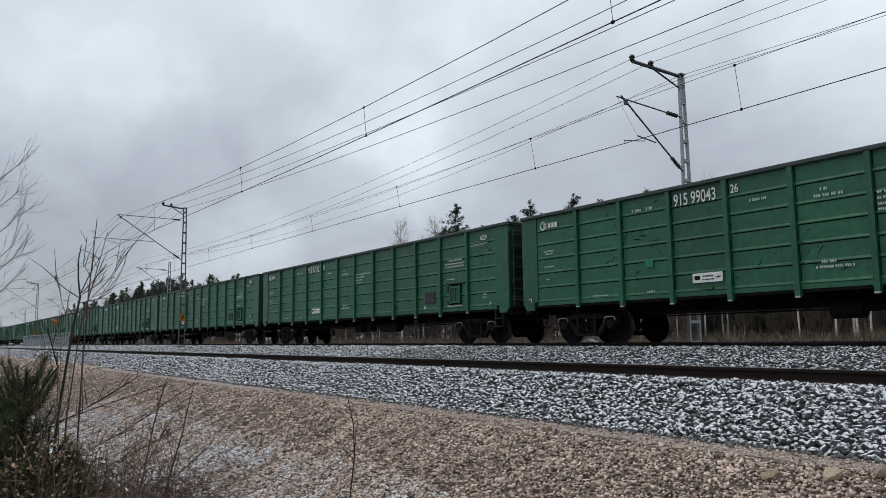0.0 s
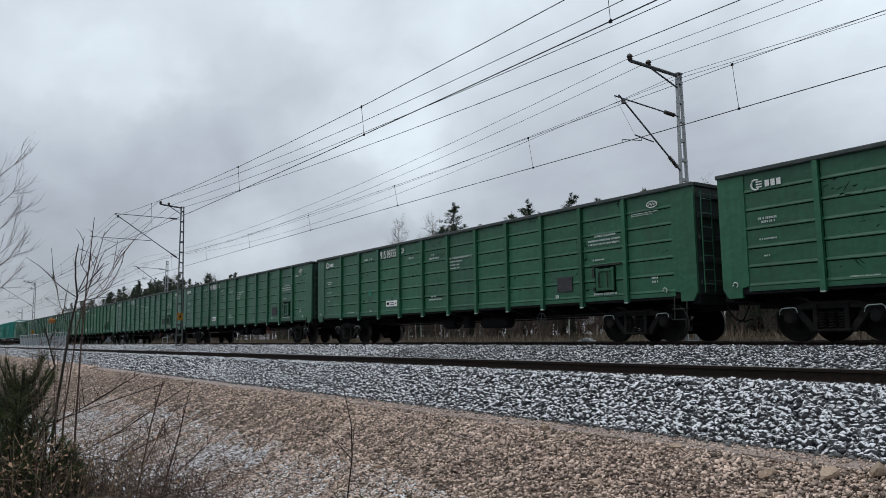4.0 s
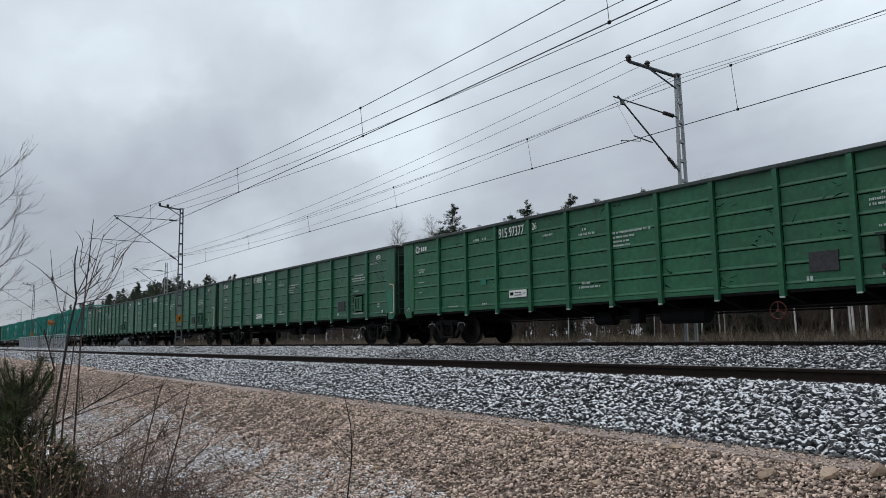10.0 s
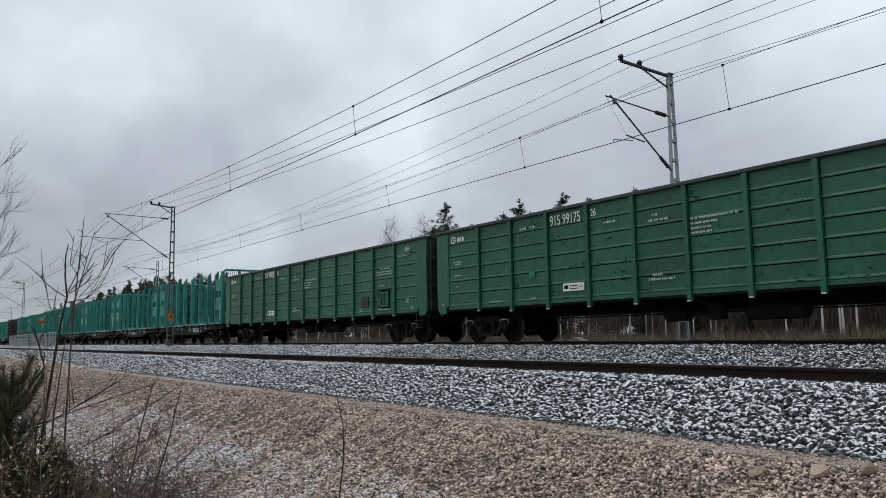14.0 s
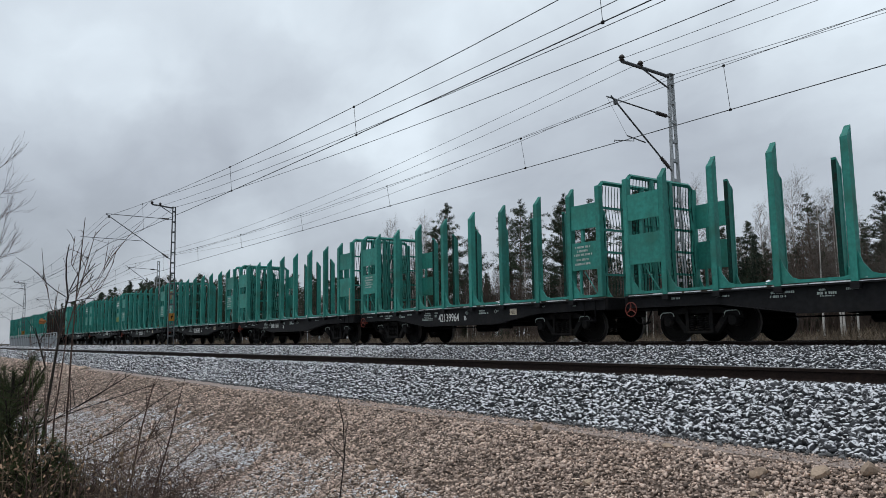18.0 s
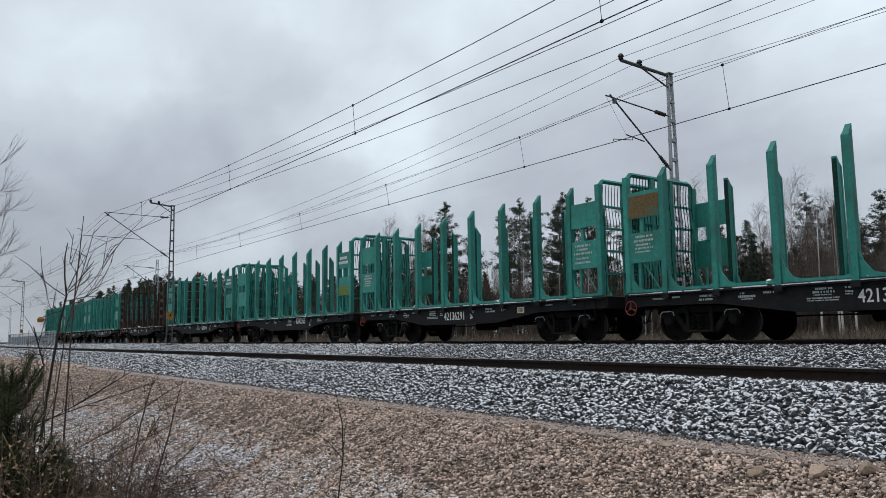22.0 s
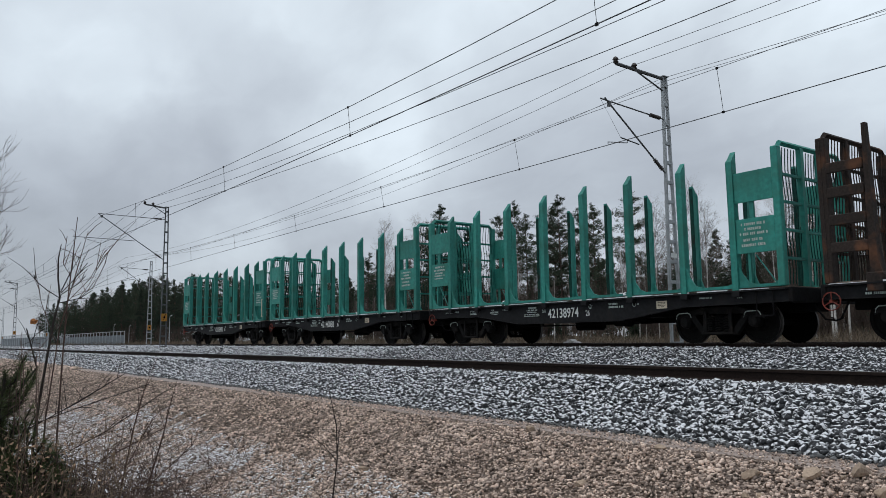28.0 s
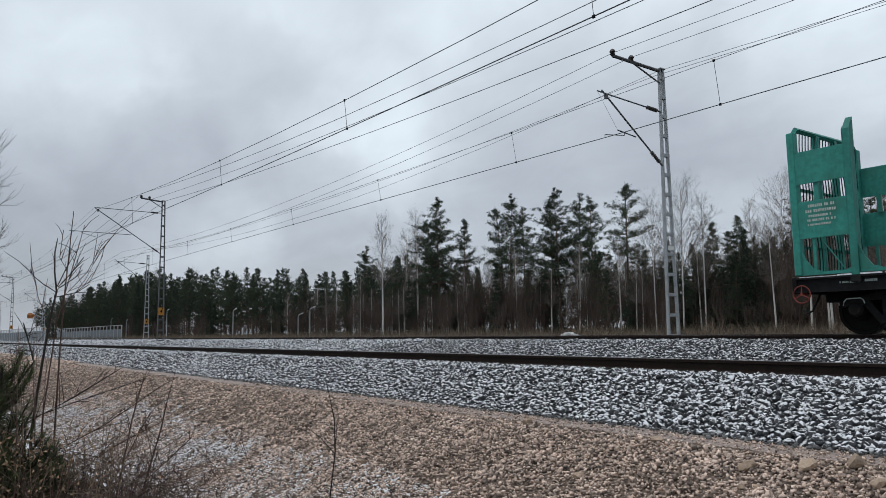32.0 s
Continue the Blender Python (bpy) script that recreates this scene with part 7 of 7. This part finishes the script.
def gravel_z(x, y):
    return np.interp(y, [p[0] for p in PROFILE], [p[1] for p in PROFILE]) + np.array([bank_relief(a, b) for a, b in zip(x, y)])


SNOW_LIES = ((-14.7, 4.78, 1.3, 0.42, 0.68), (-12.9, 5.10, 0.9, 0.25, 0.44), (-14.8, 3.95, 2.4, 0.40, 0.40), (-26.0, 4.55, 2.8, 0.42, 0.60), (-20.0, 5.50, 5.5, 0.90, 0.40), (-10.6, 4.60, 1.5, 0.30, 0.26))


def snow_at(x, y):
    """How much snow lies on the bank: a few drifts, broken into streaks down the slope."""
    s = 0.30 * noise.noise(Vector((x * 3.1 + 0.6 * y, y * 0.9, 2.7))) + 0.16 * noise.noise(Vector((x * 7.5 + y, y * 3.2, 6.1)))
    for cx, cy, wx, wy, k in SNOW_LIES:
        s += k * math.exp(-((x - cx) / wx) ** 2 - ((y - cy) / wy) ** 2)
    return s


def gravel(n, gx, gy, r, mat, seed, label):
    places = np.stack([gx, gy, gravel_z(gx, gy) + r * rng.uniform(-0.1, 1.1, n)], 1)
    white = np.array([snow_at(a, b) > 0.40 for a, b in zip(gx, gy)])
    scatter("gravel", places[~white], r[~white], mat, seed, label, "gravel", CLODS, 0.5, True)
    if white.sum() > 50:
        scatter("snowy_gravel", places[white], r[white] * 1.15, PEBBLE_WHITE, seed + 40, "gravel under thin streaks of old snow", "gravel", CLODS, 0.4, True)


n = 30000
gravel(n, -2.6 - 10 * rng.random(n) ** 1.1, 4.1 + 3.1 * rng.random(n) ** 0.62, 0.010 + 0.019 * rng.random(n) ** 1.6, PEBBLE, 25, "loose coarse tan gravel on the bank")
n = 8000
gravel(n, -2.6 - 9 * rng.random(n) ** 1.1, 4.1 + 3.0 * rng.random(n) ** 0.72, 0.017 + 0.022 * rng.random(n) ** 2.8, PEBBLE, 29, "larger stones in the tan gravel")
n = 34000
gravel(n, -12 - 32 * rng.random(n) ** 1.4, 4.2 + 3.0 * rng.random(n) ** 0.65, 0.012 + 0.026 * rng.random(n) ** 2.2, PEBBLE, 26, "loose coarse tan gravel on the bank")
n = 14000
gravel(n, -40 - 90 * rng.random(n) ** 1.5, 4.2 + 3.3 * rng.random(n) ** 0.7, 0.025 + 0.05 * rng.random(n) ** 1.5, PEBBLE, 30, "loose coarse tan gravel on the bank")
n = 34000
gravel(n, -7.5 - 21 * rng.random(n) ** 1.15, 3.5 + 2.1 * rng.random(n), 0.009 + 0.020 * rng.random(n) ** 2.0, PEBBLE_SNOW, 27, "gravel with patches of snow at the foot of the bank")
n = 7000
gravel(n, -2.6 - 16 * rng.random(n) ** 1.2, 6.95 + 0.68 * rng.random(n), 0.006 + 0.014 * rng.random(n) ** 2.0, PEBBLE, 28, "fine pale gravel along the foot of the ballast")

n = 26000
gravel(n, -2.6 + 14 * rng.random(n), 3.9 + 3.3 * rng.random(n) ** 0.8, 0.010 + 0.020 * rng.random(n) ** 2.0, PEBBLE, 33, "loose coarse tan gravel on the bank")

# larger field stones on the gravel
for i, (x, y, r) in enumerate([(-5.64, 7.16, 0.069), (-4.35, 6.87, 0.100), (-3.80, 6.99, 0.109), (-7.85, 7.18, 0.080), (-6.07, 6.31, 0.081), (-3.43, 7.18, 0.120), (-4.26, 6.63, 0.048), (-4.12, 6.65, 0.042),
                               (-3.55, 7.09, 0.042), (-3.14, 6.91, 0.087), (-9.64, 5.57, 0.080), (-5.95, 6.85, 0.035), (-8.58, 6.72, 0.050)]):
    bm = bmesh.new()
    bmesh.ops.create_icosphere(bm, subdivisions=2, radius=r * 1.12)
    cut = random.Random(i + 40)
    planes = [(Vector((cut.gauss(0, 1), cut.gauss(0, 1), cut.gauss(0, 1))).normalized(), r * cut.uniform(0.55, 0.85)) for q in range(9)]
    for v in bm.verts:
        for nrm, dist in planes:
            over = v.co.dot(nrm) - dist
            if over > 0:
                v.co -= nrm * over
        v.co *= 1 + 0.06 * noise.noise(v.co / r * 3.0)
        v.co.z *= 0.66
        v.co.y *= 0.8
    me = bpy.data.meshes.new("field_stone")
    bm.to_mesh(me)
    bm.free()
    me.materials.append(BOULDER)
    o = new("field_stone", me)
    o.matrix_basis = pose(x, y, profile_z(y) + bank_relief(x, y) + r * 0.40, 0, 0, i * 57)
    tagged(o, "angular tan field stone lying on the gravel", "stone", "field stones")

# the nearest ballast stones, one by one
singles = []
for k, (v, f) in enumerate(STONES):
    me = big_mesh("ballast_stone", v * 0.052, f, STONE)
    singles.append(me)
r2 = random.Random(9)
for i in range(300):
    y = r2.uniform(7.75, 8.9)
    o = new("ballast_stone", singles[i % 8])
    o.matrix_basis = pose(r2.uniform(-6.5, -3.2), y, float(bed_z(y)) + 0.03, r2.gauss(0, 24), r2.gauss(0, 24), r2.uniform(0, 360))
    o.parent = bed


# ---- motion ----
TRAVEL = [3.67873552e-07, 2.11312915e-05, -0.00155081478, -0.0317401945, 12.8366827, 0.0]


# the train's slight surge, in metres, second by second
SURGE = [0.05, 0.15, 0.08, 0.05, 0.05, 0.05, 0.05, 0.10, 0.13, 0.15, 0.17, 0.19, 0.20, 0.22, 0.22, 0.18, 0.14, 0.10, 0.02, 0.0, -0.04, 0.0, -0.04, 0.0, 0.04, 0.06, 0.04, 0.02, 0.0, 0.04, -0.06, -0.06, -0.06]


def travel(t):
    """How far the train has gone at t seconds; it slows a little."""
    return float(np.polyval(TRAVEL, t) - np.interp(t, range(33), SURGE))


def motions():
    times = [k * 1.0 for k in range(33)]
    turns = [(k * 0.05, math.degrees(travel(k * 0.05) / 0.478)) for k in range(641)]
    for car, x in CARS:
        walk(car, [(t, pose(x + travel(t), FAR_Y, 0)) for t in times])
        for bogie in [b for b in car.children if b.name.startswith("bogie")]:
            for wheelset in [w for w in bogie.children if w.name.startswith("wheelset")]:
                at = wheelset.location.x
                walk(wheelset, [(t, pose(at, 0, 0.478, 0, turn % 360.0, 0)) for t, turn in turns])


motions()
